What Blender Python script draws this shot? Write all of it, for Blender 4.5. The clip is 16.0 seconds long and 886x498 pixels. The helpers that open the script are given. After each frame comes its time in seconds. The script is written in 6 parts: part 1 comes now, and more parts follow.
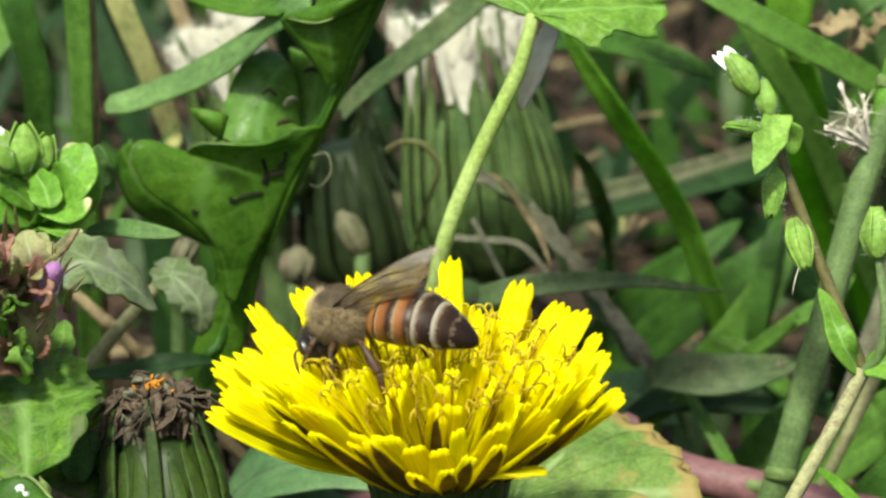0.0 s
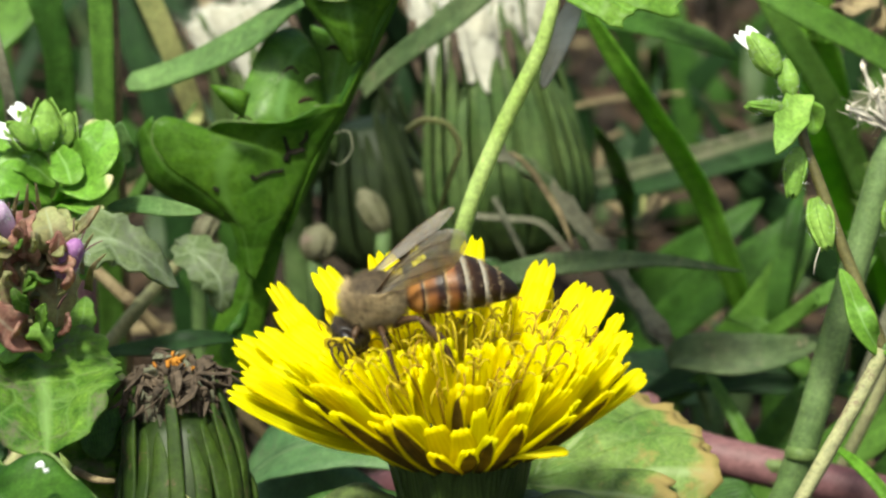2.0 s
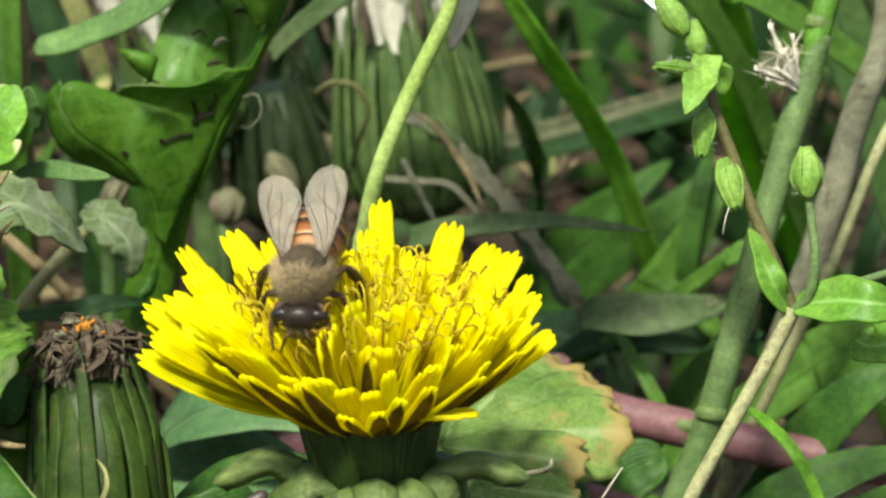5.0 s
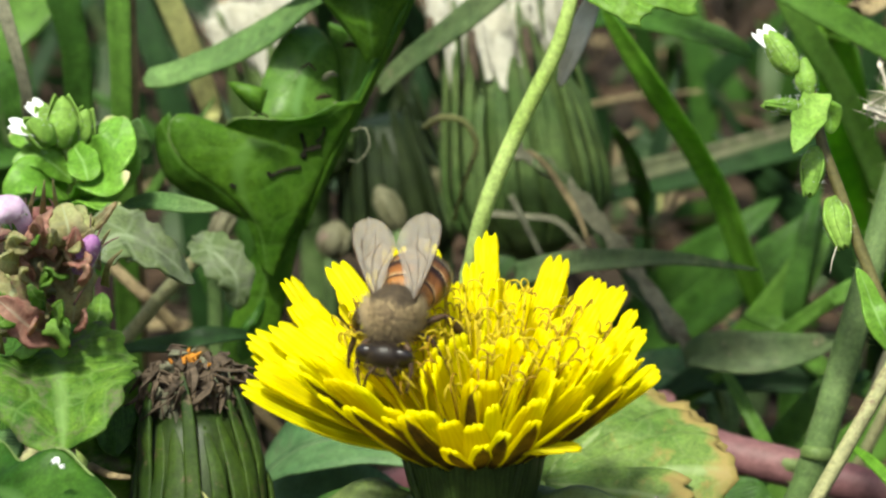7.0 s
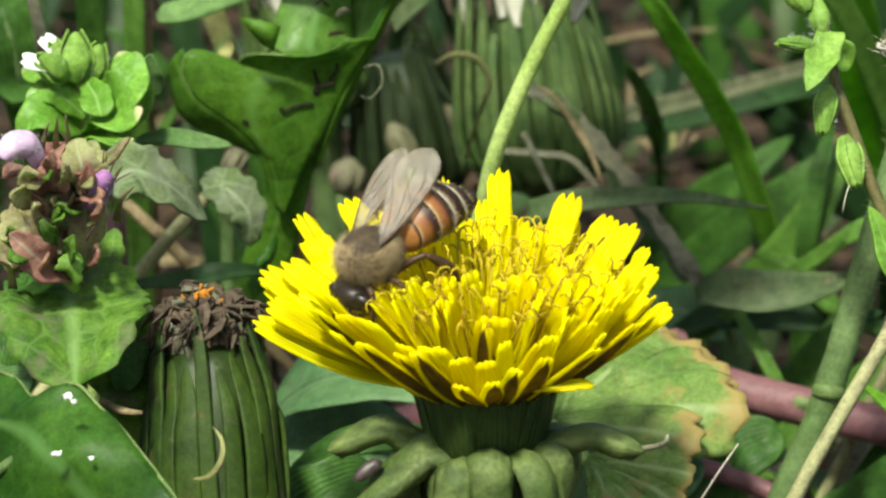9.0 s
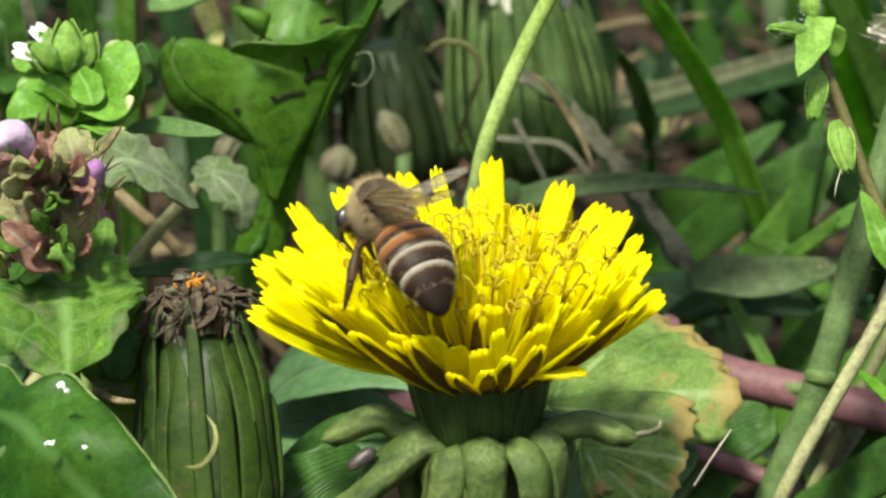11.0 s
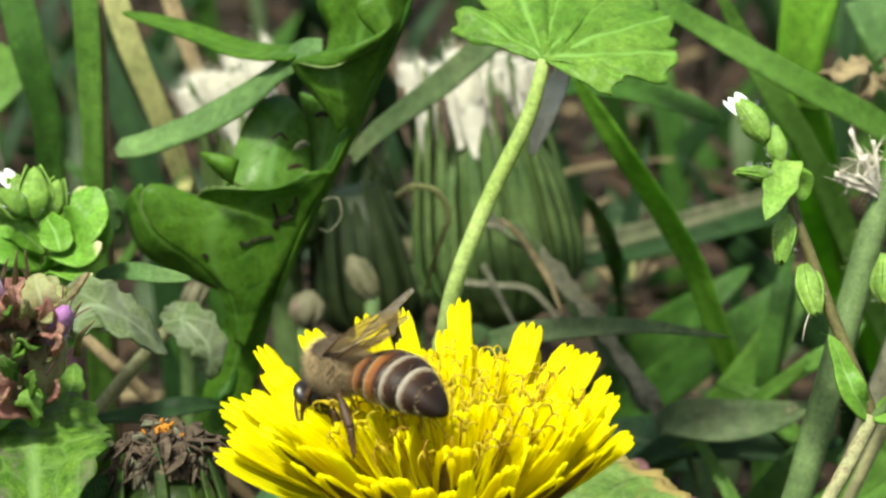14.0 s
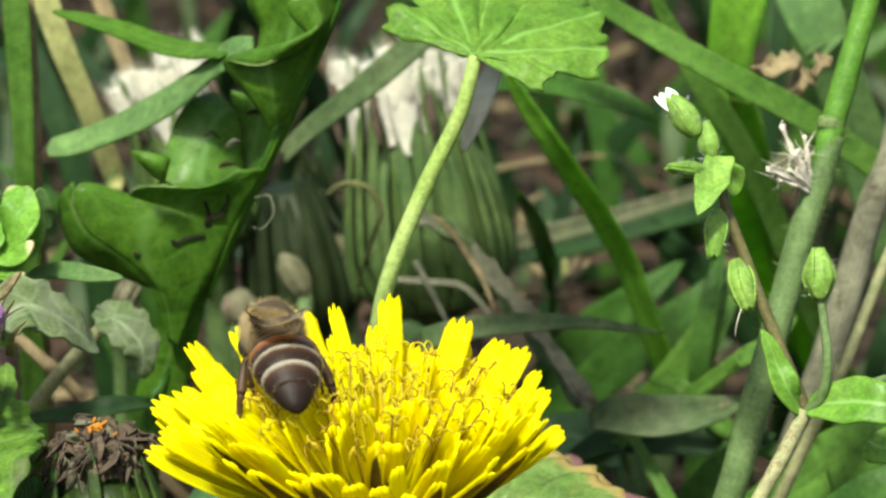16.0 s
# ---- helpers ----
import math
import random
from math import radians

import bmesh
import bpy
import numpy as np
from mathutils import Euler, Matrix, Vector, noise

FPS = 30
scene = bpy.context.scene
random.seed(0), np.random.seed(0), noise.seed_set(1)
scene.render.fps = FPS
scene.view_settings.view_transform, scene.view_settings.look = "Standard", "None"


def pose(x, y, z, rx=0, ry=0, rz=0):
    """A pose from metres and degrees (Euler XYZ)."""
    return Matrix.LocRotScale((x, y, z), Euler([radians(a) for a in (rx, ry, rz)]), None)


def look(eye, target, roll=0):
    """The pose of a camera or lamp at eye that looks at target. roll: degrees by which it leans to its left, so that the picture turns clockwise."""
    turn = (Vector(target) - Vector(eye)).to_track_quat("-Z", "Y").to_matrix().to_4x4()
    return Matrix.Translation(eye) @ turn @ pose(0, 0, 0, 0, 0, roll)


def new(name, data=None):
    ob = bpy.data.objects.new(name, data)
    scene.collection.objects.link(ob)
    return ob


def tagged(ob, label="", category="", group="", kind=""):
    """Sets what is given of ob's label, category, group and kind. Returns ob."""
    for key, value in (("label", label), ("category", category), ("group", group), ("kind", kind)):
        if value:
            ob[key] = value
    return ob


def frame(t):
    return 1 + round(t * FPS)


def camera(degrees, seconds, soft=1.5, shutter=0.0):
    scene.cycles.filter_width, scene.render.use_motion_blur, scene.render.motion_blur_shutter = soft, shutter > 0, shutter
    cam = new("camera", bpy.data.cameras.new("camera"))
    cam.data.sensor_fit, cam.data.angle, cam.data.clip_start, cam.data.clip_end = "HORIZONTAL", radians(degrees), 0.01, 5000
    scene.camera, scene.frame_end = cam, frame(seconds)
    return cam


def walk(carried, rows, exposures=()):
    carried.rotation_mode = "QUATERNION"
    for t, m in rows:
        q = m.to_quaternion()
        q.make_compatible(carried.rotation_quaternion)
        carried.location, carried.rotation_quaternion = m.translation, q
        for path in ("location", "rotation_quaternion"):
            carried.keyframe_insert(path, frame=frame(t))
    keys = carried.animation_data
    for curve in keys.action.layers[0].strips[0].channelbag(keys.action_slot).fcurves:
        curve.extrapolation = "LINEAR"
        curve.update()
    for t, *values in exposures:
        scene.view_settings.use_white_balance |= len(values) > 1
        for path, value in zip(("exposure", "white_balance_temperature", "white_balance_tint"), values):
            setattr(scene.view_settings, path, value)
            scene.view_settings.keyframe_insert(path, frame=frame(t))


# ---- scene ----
LENS = 12.0
cam = camera(LENS, 16.0, soft=2.4)
cam.data.dof.use_dof, cam.data.dof.focus_distance, cam.data.dof.aperture_fstop = True, 0.306, 66

# The stand point: the head of the flower is 48 mm above the soil, the eye looks down on it from 0.30 m.
MM = 0.001
FOCAL = 784 / math.tan(radians(LENS / 2))
DOWN = radians(22)
FAR = FOCAL / 25000
AHEAD = Vector((0, math.cos(DOWN), -math.sin(DOWN)))
ACROSS = Vector((1, 0, 0))
RISE = Vector((0, math.sin(DOWN), math.cos(DOWN)))
HEAD = Vector((0, 0, 0.048))


def way(u, v):
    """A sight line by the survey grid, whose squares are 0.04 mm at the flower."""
    return AHEAD + ACROSS * ((u - 784) / FOCAL) - RISE * ((v - 441) / FOCAL)


EYE = HEAD - FAR * way(862, 735)


def spot(u, v, back=0.0):
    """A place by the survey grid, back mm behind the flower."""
    return EYE + way(u, v) * (FAR + back * MM)


# The hand-held camera only turns: seconds, drift across and down in grid squares, lean.
TURNS = [
    (0, 85.4, -62.4, -0.15),
    (0.5, 79.6, -48.6, -0.06),
    (1, 36.4, -9.2, -0.01),
    (1.5, 0.0, 0.0, -0.00),
    (2, 48.1, -24.3, -0.02),
    (2.5, 116.0, 33.0, -0.03),
    (3, 175.5, 134.6, -0.03),
    (3.2, 193.3, 158.0, -0.12),
    (5.3, 215.6, 10.7, 0.17),
    (5.5, 225.6, -14.5, 0.30),
    (6, 158.4, -94.6, 0.18),
    (6.5, 93.4, -106.2, 0.14),
    (7, 18.8, -20.0, 0.11),
    (7.5, -7.0, 111.9, -0.06),
    (8, 18.5, 140.2, 0.13),
    (8.5, 27.6, 135.3, 0.21),
    (9, -2.8, 91.6, 0.29),
    (9.2, -18.0, 79.0, 0.24),
    (11.3, 13.0, 134.8, 0.00),
    (11.5, 3.8, 164.0, 0.00),
    (12, -8.3, 165.0, 0.00),
    (12.5, -4.0, 76.6, 0.00),
    (13, 15.3, -64.0, 0.00),
    (13.5, 41.8, -134.8, 0.00),
    (14, 67.8, -142.0, 0.00),
    (14.5, 101.6, -132.6, 0.00),
    (15, 136.2, -102.2, 0.00),
    (15.5, 166.4, -122.0, 0.00),
    (16, 187.6, -135.8, 0.00),
]
walk(cam, [(t, look(EYE, EYE + way(784 + a, 441 + b), c)) for t, a, b, c in TURNS], [(0, 0.77, 6600, -2), (12.5, 0.77, 6600, -2), (14, 0.84, 6600, -2), (16, 0.86, 6600, -2)])

# The bee's way: seconds, place in mm, nose down, heading.
BEE_WAY = [
    (0, -5.05, -0.48, 58.14, 1.4, 156.7),
    (0.5, -5.30, -1.64, 58.19, -1.4, 158.8),
    (1, -5.50, -0.67, 57.78, 2.7, 158.1),
    (1.5, -4.12, -2.36, 58.14, -2.3, 194.2),
    (2, -4.11, -0.10, 58.02, 3.9, 190.1),
    (2.5, -4.48, -2.88, 58.39, -6.2, 194.7),
    (3, -4.01, 0.77, 57.75, 3.2, 211.8),
    (3.2, -4.58, -1.77, 57.82, 0.8, 221.0),
    (5.3, -4.38, -1.38, 58.26, 2.6, 265.4),
    (5.5, -4.07, -0.33, 58.13, 5.1, 266.3),
    (6, -5.99, 0.27, 58.36, -3.0, 247.4),
    (6.5, -5.67, 0.87, 58.28, -1.5, 233.6),
    (7, -5.29, -1.82, 57.89, -0.8, 254.2),
    (7.5, -6.14, -3.21, 57.81, 5.5, 245.5),
    (8, -9.17, -3.31, 58.38, 3.2, 246.3),
    (8.5, -8.61, -1.98, 57.35, 16.3, 231.7),
    (9, -6.98, -0.58, 57.31, 13.1, 223.5),
    (9.2, -7.45, -1.42, 58.23, -4.3, 201.5),
    (10.25, -6.60, -3.90, 58.90, -12.6, 155.5),
    (11.3, -5.80, -6.42, 59.29, -20.9, 109.4),
    (11.5, -5.54, -7.69, 59.14, -18.0, 114.2),
    (12, -6.19, -6.25, 58.91, -13.5, 107.9),
    (12.5, -7.16, -6.03, 59.18, -16.8, 113.9),
    (13, -6.38, -4.56, 58.67, -6.8, 108.6),
    (13.5, -7.12, -3.72, 58.70, -6.3, 120.8),
    (14, -6.39, -2.26, 58.13, 0.7, 136.6),
    (14.2, -6.72, -1.98, 58.16, -0.7, 143.4),
    (14.5, -6.31, -2.09, 58.07, -0.9, 154.7),
    (15, -6.49, 0.21, 58.86, -11.4, 131.5),
    (15.2, -6.72, 1.92, 58.57, -6.0, 119.8),
    (15.5, -6.55, 0.93, 58.57, -3.0, 112.3),
    (16, -7.38, 1.39, 58.65, -6.5, 100.2),
]

# The flower nods a little under the bee: seconds, mm across, mm up.
SWAY = [
    (0, -0.03, 0.05),
    (0.5, -0.07, 0.10),
    (1, -0.03, 0.06),
    (1.5, 0.00, 0.00),
    (2, 0.04, -0.06),
    (2.5, 0.09, -0.09),
    (3.2, 0.02, -0.07),
    (5.3, -0.06, -0.04),
    (5.5, -0.09, -0.01),
    (6, -0.14, 0.08),
    (6.5, -0.17, 0.16),
    (7, -0.13, 0.12),
    (7.5, -0.14, 0.05),
    (8, -0.15, 0.07),
    (8.5, -0.11, 0.03),
    (9, -0.12, 0.13),
    (9.2, -0.08, 0.12),
    (11.3, -0.06, 0.04),
    (12, -0.11, 0.04),
    (12.5, -0.16, 0.08),
    (13, -0.16, 0.05),
    (13.5, -0.14, 0.12),
    (14, -0.11, 0.26),
    (14.5, -0.14, 0.29),
    (15, -0.19, 0.31),
    (15.5, -0.28, 0.35),
    (16, -0.27, 0.37),
]

# ---- light ----
world = bpy.data.worlds.new("sky")
scene.world = world
world.use_nodes = True
wn, wl = world.node_tree.nodes, world.node_tree.links
sky = wn.new("ShaderNodeTexSky")
sky.sky_type = "NISHITA"
sky.sun_disc = False
SUN_UP, SUN_TURN = 60, -158
sky.dust_density = 4.0
sky.sun_elevation, sky.sun_rotation = radians(SUN_UP), radians(SUN_TURN)
wn["Background"].inputs["Strength"].default_value = 0.105
wl.new(sky.outputs[0], wn["Background"].inputs["Color"])
sun = new("sun", bpy.data.lights.new("sun", "SUN"))
sun.data.energy, sun.data.angle, sun.data.color = 4.1, radians(6), (1.0, 0.96, 0.88)
toward = Vector((math.sin(radians(SUN_TURN)) * math.cos(radians(SUN_UP)), math.cos(radians(SUN_TURN)) * math.cos(radians(SUN_UP)), math.sin(radians(SUN_UP))))
sun.matrix_world = look(toward * 2, (0, 0, 0))


# ---- materials ----
def nodes_of(name):
    m = bpy.data.materials.new(name)
    m.use_nodes = True
    return m, m.node_tree.nodes, m.node_tree.links, m.node_tree.nodes["Principled BSDF"]


def ramp(n, l, source, stops):
    r = n.new("ShaderNodeValToRGB")
    while len(r.color_ramp.elements) < len(stops):
        r.color_ramp.elements.new(0.5)
    for el, (p, c) in zip(r.color_ramp.elements, stops):
        el.position, el.color = p, (*c, 1) if len(c) == 3 else c
    l.new(source, r.inputs["Fac"])
    return r.outputs["Color"]


def noisy(n, l, coord, scale, detail=4, rough=0.6):
    t = n.new("ShaderNodeTexNoise")
    t.inputs["Scale"].default_value, t.inputs["Detail"].default_value, t.inputs["Roughness"].default_value = scale, detail, rough
    l.new(coord, t.inputs["Vector"])
    return t.outputs["Fac"]


def blend(n, l, fac, a, b, kind="MIX"):
    m = n.new("ShaderNodeMix")
    m.data_type, m.blend_type = "RGBA", kind
    for sock, val in ((m.inputs["Factor"], fac), (m.inputs[6], a), (m.inputs[7], b)):
        if isinstance(val, (int, float)):
            sock.default_value = val
        elif isinstance(val, tuple):
            sock.default_value = (*val, 1)
        else:
            l.new(val, sock)
    return m.outputs[2]


LEAFY = 0.66


def plant(name, dark, light, spots=None, vein=None, ribs=0.0, rough=0.45, glow=0.4, grain=900, patch=140, bump=0.35, edge=None, amount=0.5, coat=0.0, dim=None, net=0.2, sides=True):
    """A living surface: two scales of colour, fine relief, a midrib and side veins by the sheet's own u and v, light that shines through."""
    m, n, l, b = nodes_of(name)
    co = n.new("ShaderNodeTexCoord")
    uv = n.new("ShaderNodeSeparateXYZ")
    l.new(co.outputs["UV"], uv.inputs[0])
    dark, light = [tuple(v * (dim or LEAFY) for v in c) for c in (dark, light)]
    big, fine = noisy(n, l, co.outputs["Object"], patch), noisy(n, l, co.outputs["Object"], grain, 6, 0.7)
    col = ramp(n, l, big, [(0.36, dark), (0.64, light)])
    mott = ramp(n, l, fine, [(0.3, (0.62, 0.62, 0.62)), (0.7, (1.25, 1.25, 1.2))])
    col = blend(n, l, 1.0, col, mott, "MULTIPLY")
    speck = noisy(n, l, co.outputs["Object"], 3400, 3, 0.6)
    col = blend(n, l, 0.8, col, ramp(n, l, speck, [(0.32, (0.74, 0.76, 0.72)), (0.68, (1.22, 1.2, 1.18))]), "MULTIPLY")
    info = n.new("ShaderNodeObjectInfo")
    isle = n.new("ShaderNodeNewGeometry")
    odd = n.new("ShaderNodeMath")
    odd.operation = "ADD"
    l.new(info.outputs["Random"], odd.inputs[0])
    l.new(isle.outputs["Random Per Island"], odd.inputs[1])
    vary = ramp(n, l, odd.outputs[0], [(0.0, (0.72, 0.76, 0.7)), (1.0, (1.22, 1.18, 1.1))])
    col = blend(n, l, 1.0, col, vary, "MULTIPLY")
    height = fine
    if ribs:
        w = n.new("ShaderNodeTexWave")
        w.bands_direction = "Y"
        w.inputs["Scale"].default_value, w.inputs["Distortion"].default_value, w.inputs["Detail"].default_value = ribs, 0.6, 2
        l.new(co.outputs["UV"], w.inputs["Vector"])
        line = ramp(n, l, w.outputs["Fac"], [(0.0, (0.75, 0.78, 0.72)), (0.6, (1, 1, 1)), (1.0, (1.2, 1.18, 1.1))])
        col = blend(n, l, 0.6, col, line, "MULTIPLY")
        height = w.outputs["Fac"]
    if vein:
        mid = n.new("ShaderNodeMath")
        mid.operation = "SUBTRACT"
        mid.inputs[1].default_value = 0.5
        l.new(uv.outputs["Y"], mid.inputs[0])
        absn = n.new("ShaderNodeMath")
        absn.operation = "ABSOLUTE"
        l.new(mid.outputs[0], absn.inputs[0])
        rib = ramp(n, l, absn.outputs[0], [(0.0, (1, 1, 1)), (0.03, (0.7, 0.7, 0.7)), (0.07, (0, 0, 0))])
        vor = n.new("ShaderNodeTexVoronoi")
        vor.feature = "DISTANCE_TO_EDGE"
        vor.inputs["Scale"].default_value = 420
        l.new(co.outputs["Object"], vor.inputs["Vector"])
        cells = ramp(n, l, vor.outputs["Distance"], [(0.0, (net, net, net)), (0.09, (0, 0, 0))])
        col = blend(n, l, cells, col, vein)
        col = blend(n, l, rib, col, vein)
        height = vor.outputs["Distance"]
    if edge:
        side = n.new("ShaderNodeMath")
        side.operation = "PINGPONG"
        side.inputs[1].default_value = 0.5
        l.new(uv.outputs["Y"], side.inputs[0])
        far = n.new("ShaderNodeMath")
        far.operation = "MULTIPLY_ADD"
        far.inputs[1].default_value, far.inputs[2].default_value = -2.2, 0.98
        l.new(side.outputs[0], far.inputs[0])
        most = n.new("ShaderNodeMath")
        most.operation = "MAXIMUM"
        l.new(uv.outputs["X"], most.inputs[0])
        if sides:
            l.new(far.outputs[0], most.inputs[1])
        else:
            most.inputs[1].default_value = 0.0
        rim = n.new("ShaderNodeMath")
        rim.operation = "MULTIPLY_ADD"
        rim.inputs[1].default_value = 1.0
        l.new(most.outputs[0], rim.inputs[0])
        shaky = n.new("ShaderNodeMath")
        shaky.operation = "MULTIPLY_ADD"
        shaky.inputs[1].default_value, shaky.inputs[2].default_value = 1.0, -0.5
        l.new(big, shaky.inputs[0])
        l.new(shaky.outputs[0], rim.inputs[2])
        col = blend(n, l, ramp(n, l, rim.outputs[0], [(0.9, (0, 0, 0)), (1.06, (0.85, 0.85, 0.85))]), col, edge)
    if spots:
        s = noisy(n, l, co.outputs["Object"], 330, 5, 0.75)
        col = blend(n, l, ramp(n, l, s, [(0.6 - 0.12 * amount, (0, 0, 0)), (0.68, (1, 1, 1))]), col, spots)
    l.new(col, b.inputs["Base Color"])
    b.inputs["Roughness"].default_value = rough
    b.inputs["Specular IOR Level"].default_value = 0.25
    if coat:
        b.inputs["Coat Weight"].default_value = coat
        b.inputs["Coat Roughness"].default_value = 0.3
    bp = n.new("ShaderNodeBump")
    bp.inputs["Strength"].default_value, bp.inputs["Distance"].default_value = bump, 0.0003
    l.new(height, bp.inputs["Height"])
    l.new(bp.outputs[0], b.inputs["Normal"])
    if glow:
        tr = n.new("ShaderNodeBsdfTranslucent")
        l.new(blend(n, l, 1.0, col, (1.25, 1.3, 0.6), "MULTIPLY"), tr.inputs["Color"])
        mix = n.new("ShaderNodeMixShader")
        mix.inputs[0].default_value = glow
        l.new(b.outputs[0], mix.inputs[1])
        l.new(tr.outputs[0], mix.inputs[2])
        l.new(mix.outputs[0], n["Material Output"].inputs[0])
    return m


def plain(name, c1, c2, scale=800, rough=0.5, bump=0.2, spec=0.5, metal=0.0, sheen=0.0):
    m, n, l, b = nodes_of(name)
    co = n.new("ShaderNodeTexCoord")
    f = noisy(n, l, co.outputs["Object"], scale, 6, 0.7)
    g = noisy(n, l, co.outputs["Object"], scale / 6, 3)
    col = ramp(n, l, f, [(0.3, c1), (0.7, c2)])
    col = blend(n, l, 1.0, col, ramp(n, l, g, [(0.3, (0.75, 0.75, 0.75)), (0.7, (1.2, 1.2, 1.2))]), "MULTIPLY")
    l.new(col, b.inputs["Base Color"])
    b.inputs["Roughness"].default_value, b.inputs["Specular IOR Level"].default_value = rough, spec
    b.inputs["Sheen Weight"].default_value = sheen
    bp = n.new("ShaderNodeBump")
    bp.inputs["Strength"].default_value, bp.inputs["Distance"].default_value = bump, 0.0002
    l.new(f, bp.inputs["Height"])
    l.new(bp.outputs[0], b.inputs["Normal"])
    return m


def banded(name, stops, rough=0.35, spec=0.5):
    """Colour that runs along the piece's own length."""
    m, n, l, b = nodes_of(name)
    co = n.new("ShaderNodeTexCoord")
    uv = n.new("ShaderNodeSeparateXYZ")
    l.new(co.outputs["UV"], uv.inputs[0])
    f = noisy(n, l, co.outputs["Object"], 2200, 5, 0.7)
    wob = n.new("ShaderNodeMath")
    wob.operation = "MULTIPLY_ADD"
    wob.inputs[1].default_value, wob.inputs[2].default_value = 0.34, -0.17
    l.new(f, wob.inputs[0])
    add = n.new("ShaderNodeMath")
    add.operation = "ADD"
    l.new(uv.outputs["X"], add.inputs[0])
    l.new(wob.outputs[0], add.inputs[1])
    col = ramp(n, l, add.outputs[0], stops)
    l.new(blend(n, l, 0.7, col, ramp(n, l, f, [(0.3, (0.6, 0.6, 0.6)), (0.7, (1.3, 1.3, 1.3))]), "MULTIPLY"), b.inputs["Base Color"])
    b.inputs["Roughness"].default_value, b.inputs["Specular IOR Level"].default_value = rough, spec
    bp = n.new("ShaderNodeBump")
    bp.inputs["Strength"].default_value, bp.inputs["Distance"].default_value = 0.25, 0.0001
    l.new(f, bp.inputs["Height"])
    l.new(bp.outputs[0], b.inputs["Normal"])
    return m


def petal_mat(stripe=False):
    """Yellow strap with fine ribs; the outer ones have a pointed brown-green stripe on the underside."""
    m, n, l, b = nodes_of("petal underside" if stripe else "petal yellow")
    co = n.new("ShaderNodeTexCoord")
    w = n.new("ShaderNodeTexWave")
    w.bands_direction = "Y"
    w.inputs["Scale"].default_value, w.inputs["Distortion"].default_value = 1.9, 1.2
    l.new(co.outputs["UV"], w.inputs["Vector"])
    info = n.new("ShaderNodeObjectInfo")
    col = ramp(n, l, info.outputs["Random"], [(0.0, (0.91, 0.80, 0.003)), (0.5, (0.94, 0.87, 0.004)), (1.0, (0.95, 0.92, 0.008))])
    col = blend(n, l, 0.28, col, ramp(n, l, w.outputs["Fac"], [(0.0, (0.80, 0.72, 0.5)), (0.6, (1.03, 1.03, 1.0))]), "MULTIPLY")
    if stripe:
        uv = n.new("ShaderNodeSeparateXYZ")
        l.new(co.outputs["UV"], uv.inputs[0])
        steps = []
        for op, a, c in (("SUBTRACT", uv.outputs["Y"], 0.58), ("ABSOLUTE", None, 0), ("DIVIDE", None, 0.5)):
            k = n.new("ShaderNodeMath")
            k.operation = op
            l.new(a if a else steps[-1], k.inputs[0])
            k.inputs[1].default_value = c
            steps.append(k.outputs[0])
        pw = n.new("ShaderNodeMath")
        pw.operation = "POWER"
        pw.inputs[1].default_value = 9.0
        l.new(uv.outputs["X"], pw.inputs[0])
        tot = n.new("ShaderNodeMath")
        l.new(steps[-1], tot.inputs[0])
        l.new(pw.outputs[0], tot.inputs[1])
        grit = noisy(n, l, co.outputs["Object"], 900)
        brown = ramp(n, l, grit, [(0.3, (0.075, 0.05, 0.008)), (0.7, (0.17, 0.11, 0.014))])
        col = blend(n, l, ramp(n, l, tot.outputs[0], [(0.64, (1, 1, 1)), (0.76, (0, 0, 0))]), col, brown)
    l.new(col, b.inputs["Base Color"])
    b.inputs["Roughness"].default_value, b.inputs["Specular IOR Level"].default_value = 0.55, 0.25
    bp = n.new("ShaderNodeBump")
    bp.inputs["Strength"].default_value, bp.inputs["Distance"].default_value = 0.4, 0.0002
    l.new(w.outputs["Fac"], bp.inputs["Height"])
    l.new(bp.outputs[0], b.inputs["Normal"])
    tr = n.new("ShaderNodeBsdfTranslucent")
    l.new(col, tr.inputs["Color"])
    mix = n.new("ShaderNodeMixShader")
    mix.inputs[0].default_value = 0.58 if stripe else 0.62
    l.new(b.outputs[0], mix.inputs[1])
    l.new(tr.outputs[0], mix.inputs[2])
    l.new(mix.outputs[0], n["Material Output"].inputs[0])
    return m


